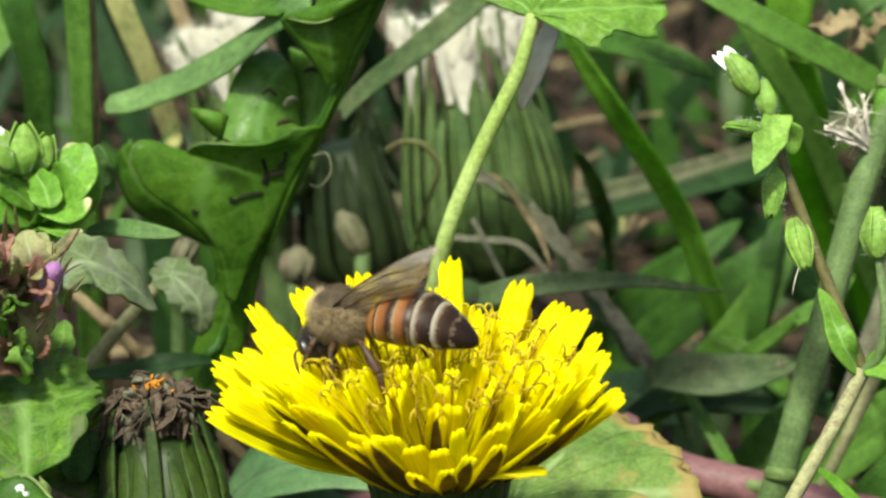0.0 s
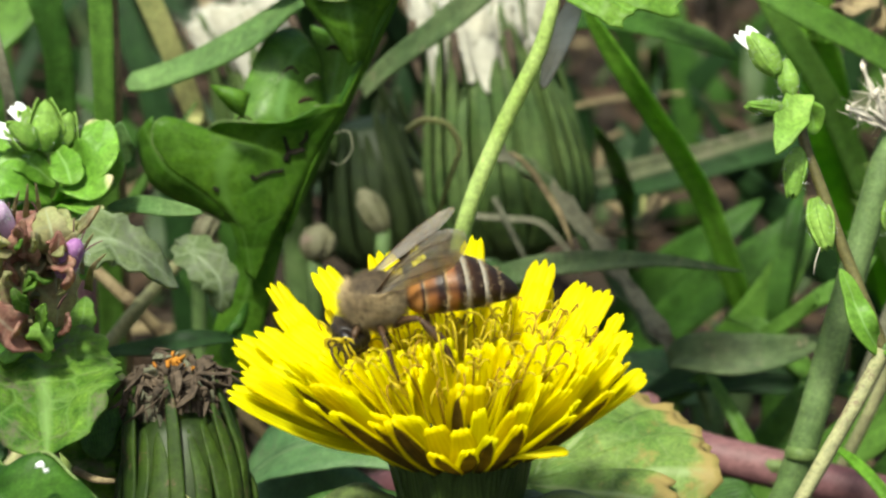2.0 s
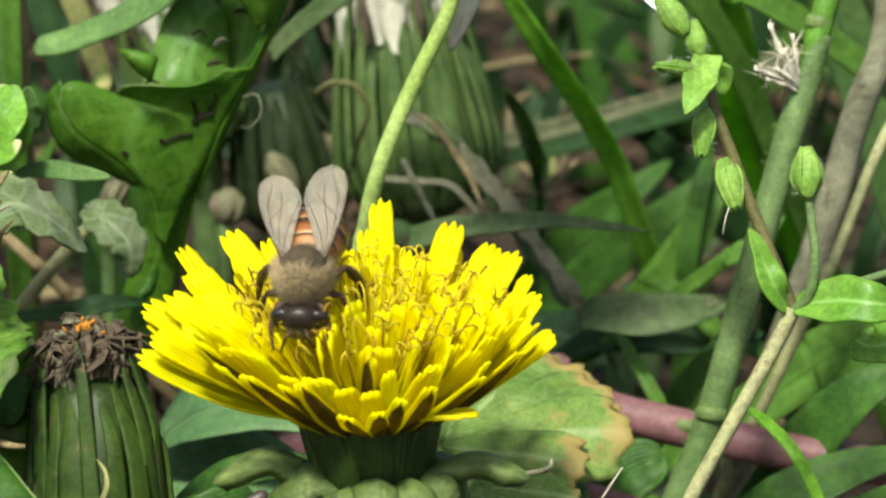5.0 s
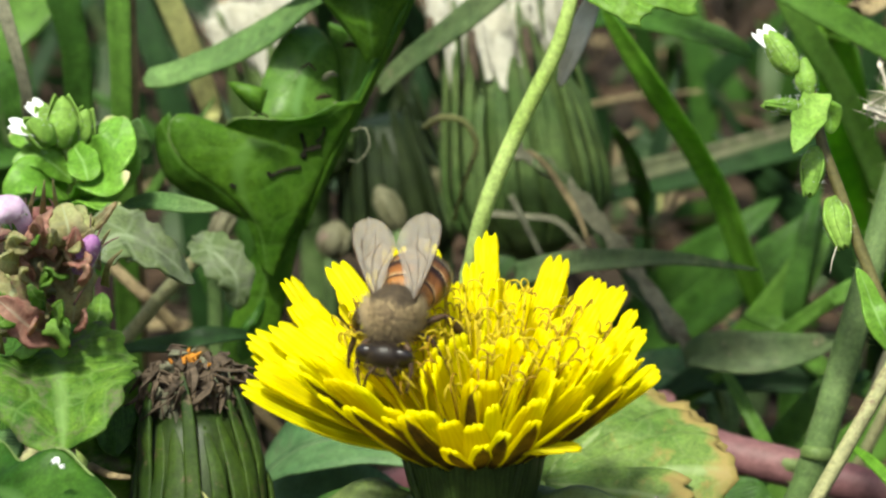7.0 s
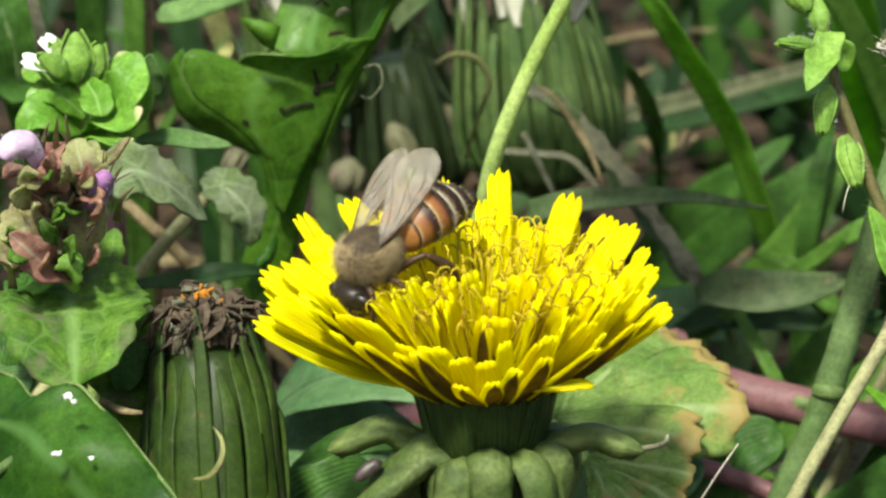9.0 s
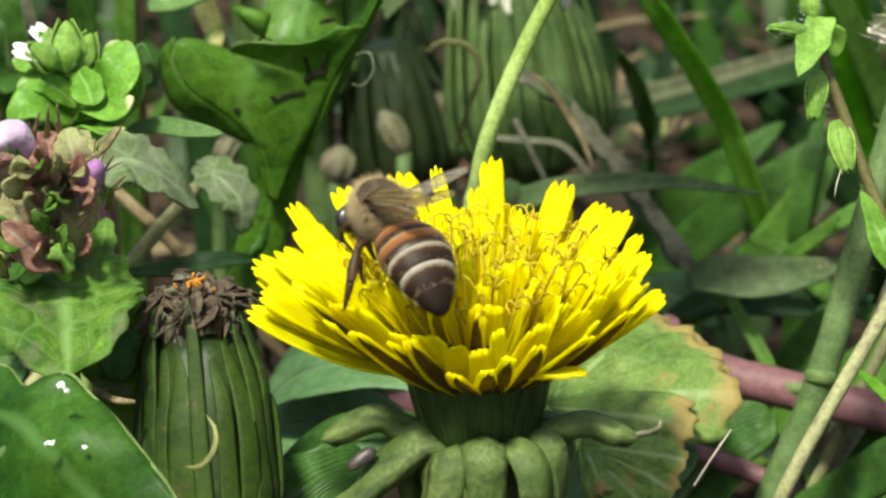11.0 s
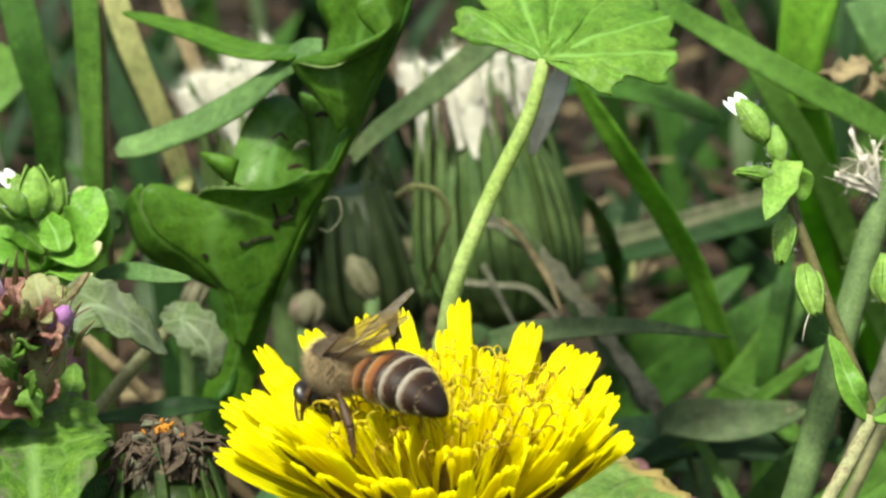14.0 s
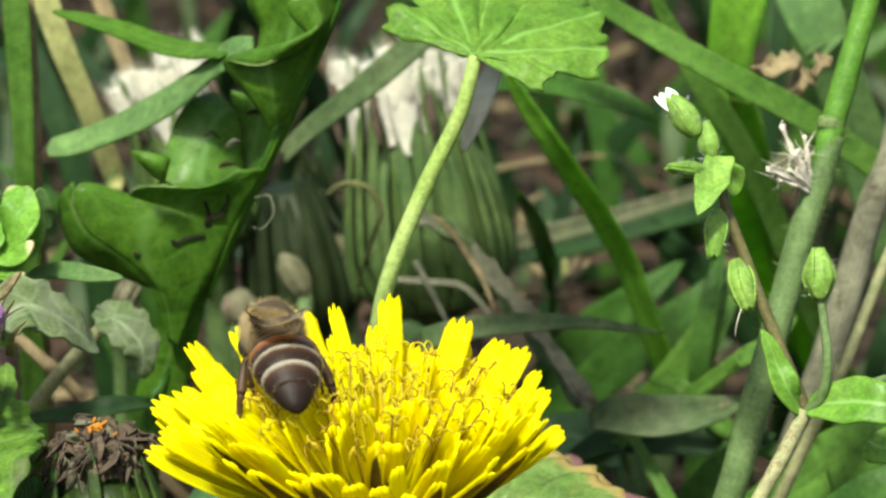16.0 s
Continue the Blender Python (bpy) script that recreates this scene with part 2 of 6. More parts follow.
def wing_mat():
    m, n, l, b = nodes_of("wing membrane")
    co = n.new("ShaderNodeTexCoord")
    f = noisy(n, l, co.outputs["Object"], 900, 4)
    l.new(ramp(n, l, f, [(0.3, (0.40, 0.38, 0.35)), (0.7, (0.60, 0.57, 0.54))]), b.inputs["Base Color"])
    b.inputs["Roughness"].default_value = 0.2
    bp = n.new("ShaderNodeBump")
    bp.inputs["Strength"].default_value, bp.inputs["Distance"].default_value = 0.4, 0.0002
    l.new(f, bp.inputs["Height"])
    l.new(bp.outputs[0], b.inputs["Normal"])
    # a clear, faintly amber film: part lets the view through, part scatters the sun
    tr = n.new("ShaderNodeBsdfTranslucent")
    tr.inputs["Color"].default_value = (0.72, 0.52, 0.20, 1)
    film = n.new("ShaderNodeMixShader")
    film.inputs[0].default_value = 0.4
    l.new(b.outputs[0], film.inputs[1])
    l.new(tr.outputs[0], film.inputs[2])
    see = n.new("ShaderNodeBsdfTransparent")
    see.inputs["Color"].default_value = (0.95, 0.92, 0.85, 1)
    mix = n.new("ShaderNodeMixShader")
    mix.inputs[0].default_value = 0.34
    l.new(see.outputs[0], mix.inputs[1])
    l.new(film.outputs[0], mix.inputs[2])
    l.new(mix.outputs[0], n["Material Output"].inputs[0])
    return m


LEAF = plant("dandelion leaf", (0.08, 0.21, 0.02), (0.155, 0.33, 0.035), vein=(0.13, 0.26, 0.045), rough=0.45, glow=0.5, bump=0.8, patch=110, net=0.3)
LEAF_BLUE = plant("smooth leaf blue green", (0.03, 0.105, 0.01), (0.075, 0.19, 0.022), vein=(0.10, 0.21, 0.05), rough=0.5, bump=0.5, net=0.08)
GRASS_FRESH = plant("fresh grass blade", (0.15, 0.35, 0.035), (0.24, 0.47, 0.07), dim=0.95, ribs=4, rough=0.4, glow=0.5)
STEM_UPPER = plant("grass stem upper", (0.10, 0.25, 0.03), (0.15, 0.33, 0.05), rough=0.4, glow=0.2)
LEAF_PALE = plant("leaf pale face", dim=0.95, dark=(0.10, 0.20, 0.07), light=(0.17, 0.29, 0.11), rough=0.5, ribs=3)
GRASS = plant("grass blade", (0.055, 0.145, 0.028), (0.10, 0.235, 0.045), ribs=4, rough=0.4)
GRASS_LIGHT = plant("grass blade light", (0.11, 0.25, 0.04), (0.17, 0.345, 0.07), ribs=4, rough=0.4)
GRASS_GREY = plant("grass blade dull", (0.075, 0.13, 0.055), (0.145, 0.20, 0.10), ribs=5, rough=0.5, spots=(0.22, 0.19, 0.12), amount=0.2, glow=0.15)
STEM_DULL = plant("dull stem", (0.085, 0.105, 0.055), (0.15, 0.165, 0.10), ribs=5, rough=0.6, glow=0.1, spots=(0.2, 0.16, 0.12), amount=0.3)
# Shade of the crowded grass is put into this darker copy of GRASS.
GRASS_SHADED = plant("grass blade painted shade", (0.014, 0.045, 0.012), (0.03, 0.08, 0.022), ribs=4, rough=0.5, glow=0.15)
STRAW = plant("dry straw", dim=0.7, dark=(0.20, 0.15, 0.09), light=(0.36, 0.29, 0.18), ribs=5, rough=0.7, glow=0.12, spots=(0.10, 0.07, 0.04), amount=0.3)
STRAW_GREY = plant("grey dead blade", dim=0.8, dark=(0.13, 0.13, 0.10), light=(0.26, 0.26, 0.20), ribs=6, rough=0.75, glow=0.1, spots=(0.06, 0.05, 0.03), amount=0.4)
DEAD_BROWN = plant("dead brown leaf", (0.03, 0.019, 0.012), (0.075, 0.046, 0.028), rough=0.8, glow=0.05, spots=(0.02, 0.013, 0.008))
STEM_GREEN = plant("stem light green", dim=0.95, dark=(0.30, 0.42, 0.12), light=(0.42, 0.54, 0.21), rough=0.4, glow=0.2, grain=1500, bump=0.2)
STEM_HAIRY = plant("stem mid green", (0.11, 0.19, 0.065), (0.175, 0.265, 0.11), rough=0.55, glow=0.1)
RIB = plant("leaf rib green", (0.03, 0.10, 0.012), (0.055, 0.15, 0.02), rough=0.45, glow=0.2)
LEAF_SHEEN = plant("dandelion leaf pale face", (0.07, 0.19, 0.025), (0.14, 0.29, 0.05), vein=(0.14, 0.27, 0.07), rough=0.38, glow=0.3, spots=(0.20, 0.24, 0.14), amount=0.1, bump=0.7)
STRAW_GREEN = plant("straw pale green", (0.20, 0.22, 0.09), (0.34, 0.34, 0.16), dim=1.0, ribs=4, rough=0.6, glow=0.2)
STEM_TAN = plant("stem tan", dim=0.9, dark=(0.21, 0.22, 0.12), light=(0.36, 0.36, 0.20), rough=0.6, glow=0.05, spots=(0.16, 0.11, 0.07), amount=0.1)
STEM_BROWN = plant("stem dark brown", (0.09, 0.08, 0.035), (0.16, 0.15, 0.06), rough=0.5, glow=0.0)
STEM_PURPLE = plant("stem purple brown", (0.15, 0.065, 0.085), (0.26, 0.135, 0.15), rough=0.5, glow=0.0, patch=90, spots=(0.07, 0.03, 0.03), amount=0.2)
BRACT = plant("bract dark green", (0.022, 0.042, 0.01), (0.045, 0.078, 0.018), rough=0.45, glow=0.08, ribs=2)
# Darker copy of BRACT: shade behind the flower is put into its colour.
BRACT_SHADE = plant("bract painted in shade", (0.010, 0.022, 0.007), (0.026, 0.042, 0.013), rough=0.55, glow=0.05, ribs=2)
BRACT_CURL = plant("curled bract", (0.07, 0.12, 0.03), (0.20, 0.265, 0.09), rough=0.4, glow=0.1, spots=(0.04, 0.05, 0.02), amount=0.5, bump=0.9, patch=260)
BRACT_DULL = plant("withered bract", (0.016, 0.042, 0.004), (0.048, 0.090, 0.009), rough=0.62, glow=0.1, spots=(0.10, 0.07, 0.04), amount=0.1)
BRACT_SEED = plant("seed head bract", (0.065, 0.125, 0.035), (0.13, 0.195, 0.07), rough=0.5, glow=0.12, ribs=2)
PAPPUS = plain("white pappus", (0.36, 0.34, 0.27), (0.56, 0.54, 0.46), 500, 0.8, 0.3, 0.2)
UNDER = petal_mat(True)
PETAL = petal_mat()
STYLE_DARK = plain("style brown", (0.20, 0.11, 0.008), (0.36, 0.22, 0.014), 1500, 0.6, 0.1, 0.2)
STYLE = plain("style olive yellow", (0.34, 0.25, 0.01), (0.62, 0.48, 0.018), 1500, 0.6, 0.1, 0.2)
CHICK = plant("chickweed leaf", dim=0.8, dark=(0.13, 0.30, 0.035), light=(0.22, 0.42, 0.07), rough=0.4, glow=0.35, vein=(0.25, 0.42, 0.12))
CHICK_EDGE = plant("chickweed leaf dry edge", dim=0.85, dark=(0.12, 0.28, 0.035), light=(0.20, 0.40, 0.06), rough=0.4, glow=0.3, edge=(0.62, 0.52, 0.33), sides=False)
BUD = plant("bud light green", dim=0.78, dark=(0.18, 0.35, 0.06), light=(0.30, 0.48, 0.11), rough=0.5, glow=0.3)
BUD_PALE = plant("bud pale", dim=0.36, dark=(0.26, 0.27, 0.15), light=(0.42, 0.40, 0.28), rough=0.6, glow=0.2, spots=(0.25, 0.16, 0.14), amount=0.3)
MARGIN = plant("leaf margin pale", dim=0.7, dark=(0.16, 0.26, 0.08), light=(0.30, 0.40, 0.16), rough=0.5, glow=0.3)
WHITE = plain("white petal", (0.75, 0.77, 0.74), (0.86, 0.87, 0.85), 900, 0.6, 0.1, 0.2)
PAPER = plain("torn paper sheath", (0.46, 0.40, 0.31), (0.74, 0.68, 0.57), 700, 0.8, 0.4, 0.2)
HUSK = plain("seed husk", (0.02, 0.014, 0.012), (0.07, 0.05, 0.045), 1800, 0.4, 0.3, 0.5)
MAUVE = plain("mauve flower", (0.44, 0.26, 0.44), (0.70, 0.52, 0.68), 700, 0.6, 0.3, 0.2)
MAUVE_DEEP = plain("deep mauve flower", (0.24, 0.09, 0.26), (0.46, 0.24, 0.48), 700, 0.6, 0.3, 0.2)
LEAF_DULL = plant("dull mottled leaf", dim=0.95, dark=(0.05, 0.12, 0.05), light=(0.11, 0.195, 0.085), vein=(0.12, 0.19, 0.09), rough=0.55, glow=0.2, spots=(0.10, 0.13, 0.07), amount=0.3, bump=0.8, patch=90)
NETTLE = plant("nettle leaf", dim=0.8, dark=(0.06, 0.155, 0.018), light=(0.17, 0.32, 0.045), vein=(0.20, 0.33, 0.09), spots=(0.15, 0.15, 0.09), rough=0.7, amount=0.55, bump=1.6, net=0.4, patch=420)
NETTLE_TOP = plant("nettle leaf reddish", (0.25, 0.19, 0.12), (0.33, 0.36, 0.17), vein=(0.36, 0.38, 0.22), spots=(0.24, 0.13, 0.11), rough=0.65, amount=0.3, bump=1.0, dim=0.9, patch=320, net=0.3)
NETTLE_PALE = plant("nettle leaf grey green", patch=260, dim=0.64, dark=(0.14, 0.21, 0.09), light=(0.23, 0.31, 0.15), vein=(0.30, 0.36, 0.22), spots=(0.17, 0.19, 0.13), rough=0.65, amount=1.0, bump=1.0, net=0.5)
REDDISH = plant("nettle bract pink", (0.24, 0.10, 0.10), (0.40, 0.25, 0.20), vein=(0.40, 0.32, 0.24), rough=0.6, bump=1.0, dim=0.95, patch=300)
GERAN = plant("cranesbill leaf", (0.13, 0.29, 0.035), (0.21, 0.39, 0.06), vein=(0.21, 0.39, 0.08), rough=0.5, glow=0.35)
GERAN_OLD = plant("cranesbill leaf yellowing", dim=0.85, dark=(0.13, 0.24, 0.05), light=(0.23, 0.34, 0.09), vein=(0.30, 0.38, 0.16), rough=0.55, glow=0.3, edge=(0.36, 0.25, 0.09), sides=False, spots=(0.28, 0.24, 0.07), amount=0.3, bump=0.8)
DRIED = plain("dried brown threads", (0.015, 0.011, 0.008), (0.13, 0.095, 0.065), 900, 0.8, 0.3, 0.2)
ORANGE = plain("dried orange petals", (0.28, 0.10, 0.01), (0.50, 0.22, 0.03), 900, 0.7, 0.3, 0.2)
SOIL = plain("dark soil", (0.012, 0.009, 0.006), (0.045, 0.032, 0.021), 260, 0.95, 1.0, 0.2)
BLACK = plain("black mark", (0.006, 0.006, 0.004), (0.02, 0.018, 0.01), 900, 0.8, 0.2, 0.1)
CHITIN = plain("bee black", (0.008, 0.006, 0.005), (0.022, 0.014, 0.010), 2500, 0.42, 0.15, 0.35)
CHITIN_LEG = plain("bee leg brown", (0.025, 0.014, 0.008), (0.085, 0.045, 0.02), 2000, 0.5, 0.15, 0.25)
FUR = plain("bee fur", (0.24, 0.17, 0.085), (0.50, 0.385, 0.215), 1500, 0.8, 0.1, 0.3)
FUR_DARK = plain("bee fur dark", (0.03, 0.021, 0.012), (0.11, 0.078, 0.045), 1500, 0.8, 0.1, 0.3)
EYE_MAT = plain("bee eye", (0.006, 0.004, 0.004), (0.018, 0.012, 0.010), 4000, 0.34, 0.1, 0.6)
AMBER = banded("tergite amber", [(0.0, (0.10, 0.035, 0.008)), (0.15, (0.25, 0.105, 0.028)), (0.68, (0.29, 0.125, 0.034)), (0.8, (0.04, 0.014, 0.006)), (0.93, (0.03, 0.012, 0.006)), (1.0, (0.30, 0.21, 0.11))], 0.45, 0.3)
BROWN = banded("tergite brown", [(0.0, (0.36, 0.25, 0.13)), (0.14, (0.24, 0.095, 0.027)), (0.42, (0.17, 0.062, 0.018)), (0.62, (0.032, 0.012, 0.006)), (0.92, (0.018, 0.008, 0.006)), (1.0, (0.22, 0.17, 0.11))], 0.42, 0.32)
DARK = banded("tergite dark", [(0.0, (0.32, 0.29, 0.235)), (0.14, (0.25, 0.22, 0.17)), (0.28, (0.045, 0.021, 0.010)), (0.55, (0.02, 0.010, 0.006)), (0.85, (0.016, 0.008, 0.006)), (1.0, (0.02, 0.010, 0.007))], 0.5, 0.16)
TIP = banded("tergite tip", [(0.0, (0.018, 0.009, 0.006)), (1.0, (0.009, 0.006, 0.004))], 0.5, 0.14)
WING = wing_mat()


# ---- mesh helpers ----
def curve_at(pts, t):
    """A smooth curve through control points, t from 0 to 1."""
    k = len(pts) - 1
    s = min(max(t, 0.0), 1.0) * k
    i = min(int(s), k - 1)
    f = s - i
    p0, p1, p2, p3 = pts[max(i - 1, 0)], pts[i], pts[i + 1], pts[min(i + 2, k)]
    return 0.5 * ((2 * p1) + (p2 - p0) * f + (2 * p0 - 5 * p1 + 4 * p2 - p3) * f * f + (3 * p1 - p0 - 3 * p2 + p3) * f ** 3)


def part(name, bm, material, parent=None, label="", smooth=True):
    me = bpy.data.meshes.new(name)
    if smooth:
        for fc in bm.faces:
            fc.smooth = True
    bm.to_mesh(me)
    bm.free()
    for mt in material if isinstance(material, (list, tuple)) else (material,):
        me.materials.append(mt)
    ob = new(name, me)
    if parent:
        ob.parent = parent
    if label:
        ob["label"] = label
    return ob


def thing(name, label, category, at=(0, 0, 0), group="", kind=""):
    ob = new(name)
    ob.empty_display_size = 0.002
    ob.location = at
    return tagged(ob, label, category, group, kind)


def slab(bm, grid, thick, index=0):
    """A closed thin sheet over a grid of points; u runs along the rows, v across."""
    uvl = bm.loops.layers.uv.verify()
    rows, cols = len(grid), len(grid[0])
    top, low = [], []
    for i in range(rows):
        a, b = [], []
        for j in range(cols):
            du = grid[min(i + 1, rows - 1)][j] - grid[max(i - 1, 0)][j]
            dv = grid[i][min(j + 1, cols - 1)] - grid[i][max(j - 1, 0)]
            nn = du.cross(dv)
            nn = nn.normalized() if nn.length > 1e-14 else Vector((0, 0, 1))
            a.append(bm.verts.new(grid[i][j] + nn * thick / 2))
            b.append(bm.verts.new(grid[i][j] - nn * thick / 2))
        top.append(a)
        low.append(b)

    def quad(vs, uvs):
        try:
            fc = bm.faces.new(vs)
        except ValueError:
            return
        fc.material_index = index
        for lp, c in zip(fc.loops, uvs):
            lp[uvl].uv = c

    U = [i / (rows - 1) for i in range(rows)]
    V = [j / (cols - 1) for j in range(cols)]
    for i in range(rows - 1):
        for j in range(cols - 1):
            c = [(U[i], V[j]), (U[i + 1], V[j]), (U[i + 1], V[j + 1]), (U[i], V[j + 1])]
            quad((top[i][j], top[i + 1][j], top[i + 1][j + 1], top[i][j + 1]), c)
            quad((low[i][j + 1], low[i + 1][j + 1], low[i + 1][j], low[i][j]), [c[3], c[2], c[1], c[0]])
    for i in range(rows - 1):
        for j, flip in ((0, False), (cols - 1, True)):
            vs = [low[i][j], low[i + 1][j], top[i + 1][j], top[i][j]]
            quad(vs[::-1] if flip else vs, [(U[i], V[j])] * 4)
    for j in range(cols - 1):
        for i, flip in ((0, True), (rows - 1, False)):
            vs = [low[i][j], low[i][j + 1], top[i][j + 1], top[i][j]]
            quad(vs[::-1] if flip else vs, [(U[i], V[j])] * 4)
    return bm


def blade(bm, pts, width, face, thick=0.15, fold=0.2, n=14, m=6, shape=None, twist=0.0, wave=0.0, index=0, seed=0):
    """A grass blade or leaf along a curve: width in mm, face is the way its upper side looks, fold bends it along the midrib."""
    shape = shape or (lambda s: min(1.0, 0.55 + s * 2) * (1 - s ** 3) ** 0.8 + 0.02)
    grid = []
    for i in range(n):
        s = i / (n - 1)
        p = curve_at(pts, s)
        d = (curve_at(pts, min(s + 0.02, 1)) - curve_at(pts, max(s - 0.02, 0))).normalized()
        side = d.cross(face)
        side = side.normalized() if side.length > 1e-9 else d.orthogonal().normalized()
        if twist:
            side = Matrix.Rotation(twist * s, 3, d) @ side
        up = side.cross(d).normalized()
        w = width * MM / 2 * shape(s)
        row = []
        for j in range(m):
            c = -1 + 2 * j / (m - 1)
            q = p + side * (c * w) + up * (abs(c) * w * fold)
            if wave:
                q += up * (wave * MM * (noise.noise((q * 160) + Vector((seed * 7.1, 0, 0))) + 0.3 * noise.noise((q * 480) + Vector((0, seed * 3.3, 0)))))
            row.append(q)
        grid.append(row)
    return slab(bm, grid, thick * MM, index)


def tube(bm, pts, radii, sides=10, n=16, index=0, lumps=0.0):
    """A round stem along a curve; radii in mm, from start to end."""
    uvl = bm.loops.layers.uv.verify()
    rings = []
    ref = None
    for i in range(n):
        s = i / (n - 1)
        p = curve_at(pts, s)
        d = (curve_at(pts, min(s + 0.01, 1)) - curve_at(pts, max(s - 0.01, 0))).normalized()
        if ref is None:
            ref = d.orthogonal().normalized()
        a = (ref - d * ref.dot(d)).normalized()
        ref = a
        b = d.cross(a)
        k = s * (len(radii) - 1)
        j = min(int(k), len(radii) - 2) if len(radii) > 1 else 0
        r = (radii[j] + (radii[min(j + 1, len(radii) - 1)] - radii[j]) * (k - j)) * MM
        ring = []
        for q in range(sides):
            g = 2 * math.pi * q / sides
            rr = r * (1 + lumps * noise.noise(p * 700 + Vector((g, s * 9, 0))))
            ring.append(bm.verts.new(p + (a * math.cos(g) + b * math.sin(g)) * rr))
        rings.append(ring)
    for i in range(n - 1):
        for q in range(sides):
            fc = bm.faces.new((rings[i][q], rings[i][(q + 1) % sides], rings[i + 1][(q + 1) % sides], rings[i + 1][q]))
            fc.material_index = index
            for lp, c in zip(fc.loops, ((i, q), (i, q + 1), (i + 1, q + 1), (i + 1, q))):
                lp[uvl].uv = (c[0] / (n - 1), c[1] / sides)
    for ring in (rings[0][::-1], rings[-1]):
        bm.faces.new(ring).material_index = index
    return bm


def spun(bm, prof, m=Matrix(), sides=24, squash=1.0, index=0, rib=0.0, ribs=0):
    """A turned body about x: rows of (x mm, radius mm); squash flattens it in z."""
    uvl = bm.loops.layers.uv.verify()
    rings = []
    for x, r in prof:
        ring = []
        for q in range(sides):
            g = 2 * math.pi * q / sides
            rr = r * (1 + rib * math.cos(ribs * g))
            ring.append(bm.verts.new(m @ Vector((x * MM, rr * math.cos(g) * MM, rr * math.sin(g) * squash * MM))))
        rings.append(ring)
    k = len(prof) - 1
    for i in range(k):
        for q in range(sides):
            fc = bm.faces.new((rings[i][q], rings[i + 1][q], rings[i + 1][(q + 1) % sides], rings[i][(q + 1) % sides]))
            fc.material_index = index
            for lp, c in zip(fc.loops, ((i, q), (i + 1, q), (i + 1, q + 1), (i, q + 1))):
                lp[uvl].uv = (c[0] / k, c[1] / sides)
    bm.faces.new(rings[0])
    bm.faces.new(rings[-1][::-1])
    return bm


def ball_prof(length, radius, n=9, nose=1.0):
    out = []
    for i in range(n):
        a = math.pi * (0.03 + 0.94 * i / (n - 1))
        out.append((-math.cos(a) * length / 2, radius * math.sin(a) ** nose))
    return out


def along(a, b, up=(0, 0, 1)):
    """A pose at a whose x points to b."""
    d = (Vector(b) - Vector(a)).normalized()
    y = Vector(up).cross(d)
    y = y.normalized() if y.length > 1e-6 else d.orthogonal().normalized()
    z = d.cross(y)
    m = Matrix((d, y, z)).transposed().to_4x4()
    m.translation = a
    return m


def spike(bm, a, b, r, index=0):
    """A fine hair: three sides to a point."""
    d = b - a
    s = d.orthogonal().normalized()
    t = d.normalized().cross(s)
    vs = [bm.verts.new(a + (s * math.cos(g) + t * math.sin(g)) * r) for g in (0, 2.1, 4.2)]
    tip = bm.verts.new(b)
    for i in range(3):
        bm.faces.new((vs[i], vs[(i + 1) % 3], tip)).material_index = index


TO_EYE = (EYE - HEAD).normalized()
UP = Vector((0, 0, 1))
rng = random.Random(4)


def seat(ob, parent, m=Matrix()):
    """Puts a part built in world places under its thing."""
    ob.parent = parent
    base = Matrix.Translation(-parent.location) if parent.parent is None else Matrix()
    ob.matrix_basis = base @ m
    return ob


def piece(name, bm, material, parent, label="", smooth=True):
    return seat(part(name, bm, material, None, label, smooth), parent)


def mm_of(squares, back):
    """Grid squares to mm at a depth."""
    return squares / 25 * (1 + back * MM / FAR)


def soil_under(p):
    return Vector((p.x, p.y, 0))


def spots(rows):
    return [spot(*r) for r in rows]


def web(bm, rail_a, rail_b, n=18, m=8, thick=0.25, bulge=0.0, ripple=0.0, index=0):
    """A sheet between two curves; bulge in mm lifts its middle towards the light."""
    grid = []
    for i in range(n):
        s = i / (n - 1)
        a, b = curve_at(rail_a, s), curve_at(rail_b, s)
        row = []
        for j in range(m):
            f = j / (m - 1)
            p = a.lerp(b, f)
            p += (TO_EYE + UP * 0.6) * (bulge * MM * math.sin(math.pi * f) * math.sin(math.pi * (0.08 + 0.84 * s)))
            if ripple:
                p += TO_EYE * (ripple * MM * noise.noise(p * 210))
            row.append(p)
        grid.append(row)
    return slab(bm, grid, thick * MM, index)


# ---- ground ----
def ground():
    bm = bmesh.new()
    near = [i * 0.006 for i in range(-60, 61)]
    far = [0.36 * 1.35 ** k for k in range(1, 26)]
    axis = [-v for v in far[::-1]] + near + far
    rows = []
    for y in axis:
        row = []
        for x in axis:
            p = Vector((x, y + 0.1, 0))
            r = p.length
            h = 0.004 * noise.noise(p * 45) + 0.0016 * noise.noise(p * 190) if r < 1.2 else 0.02 * noise.noise(p * 1.3)
            row.append(bm.verts.new((p.x, p.y, h - 0.003)))
        rows.append(row)
    for i in range(len(axis) - 1):
        for j in range(len(axis) - 1):
            bm.faces.new((rows[i][j], rows[i][j + 1], rows[i + 1][j + 1], rows[i + 1][j]))
    return tagged(part("ground", bm, SOIL), "dark brown crumbly soil under the plants", "soil", kind="structure")


ground()


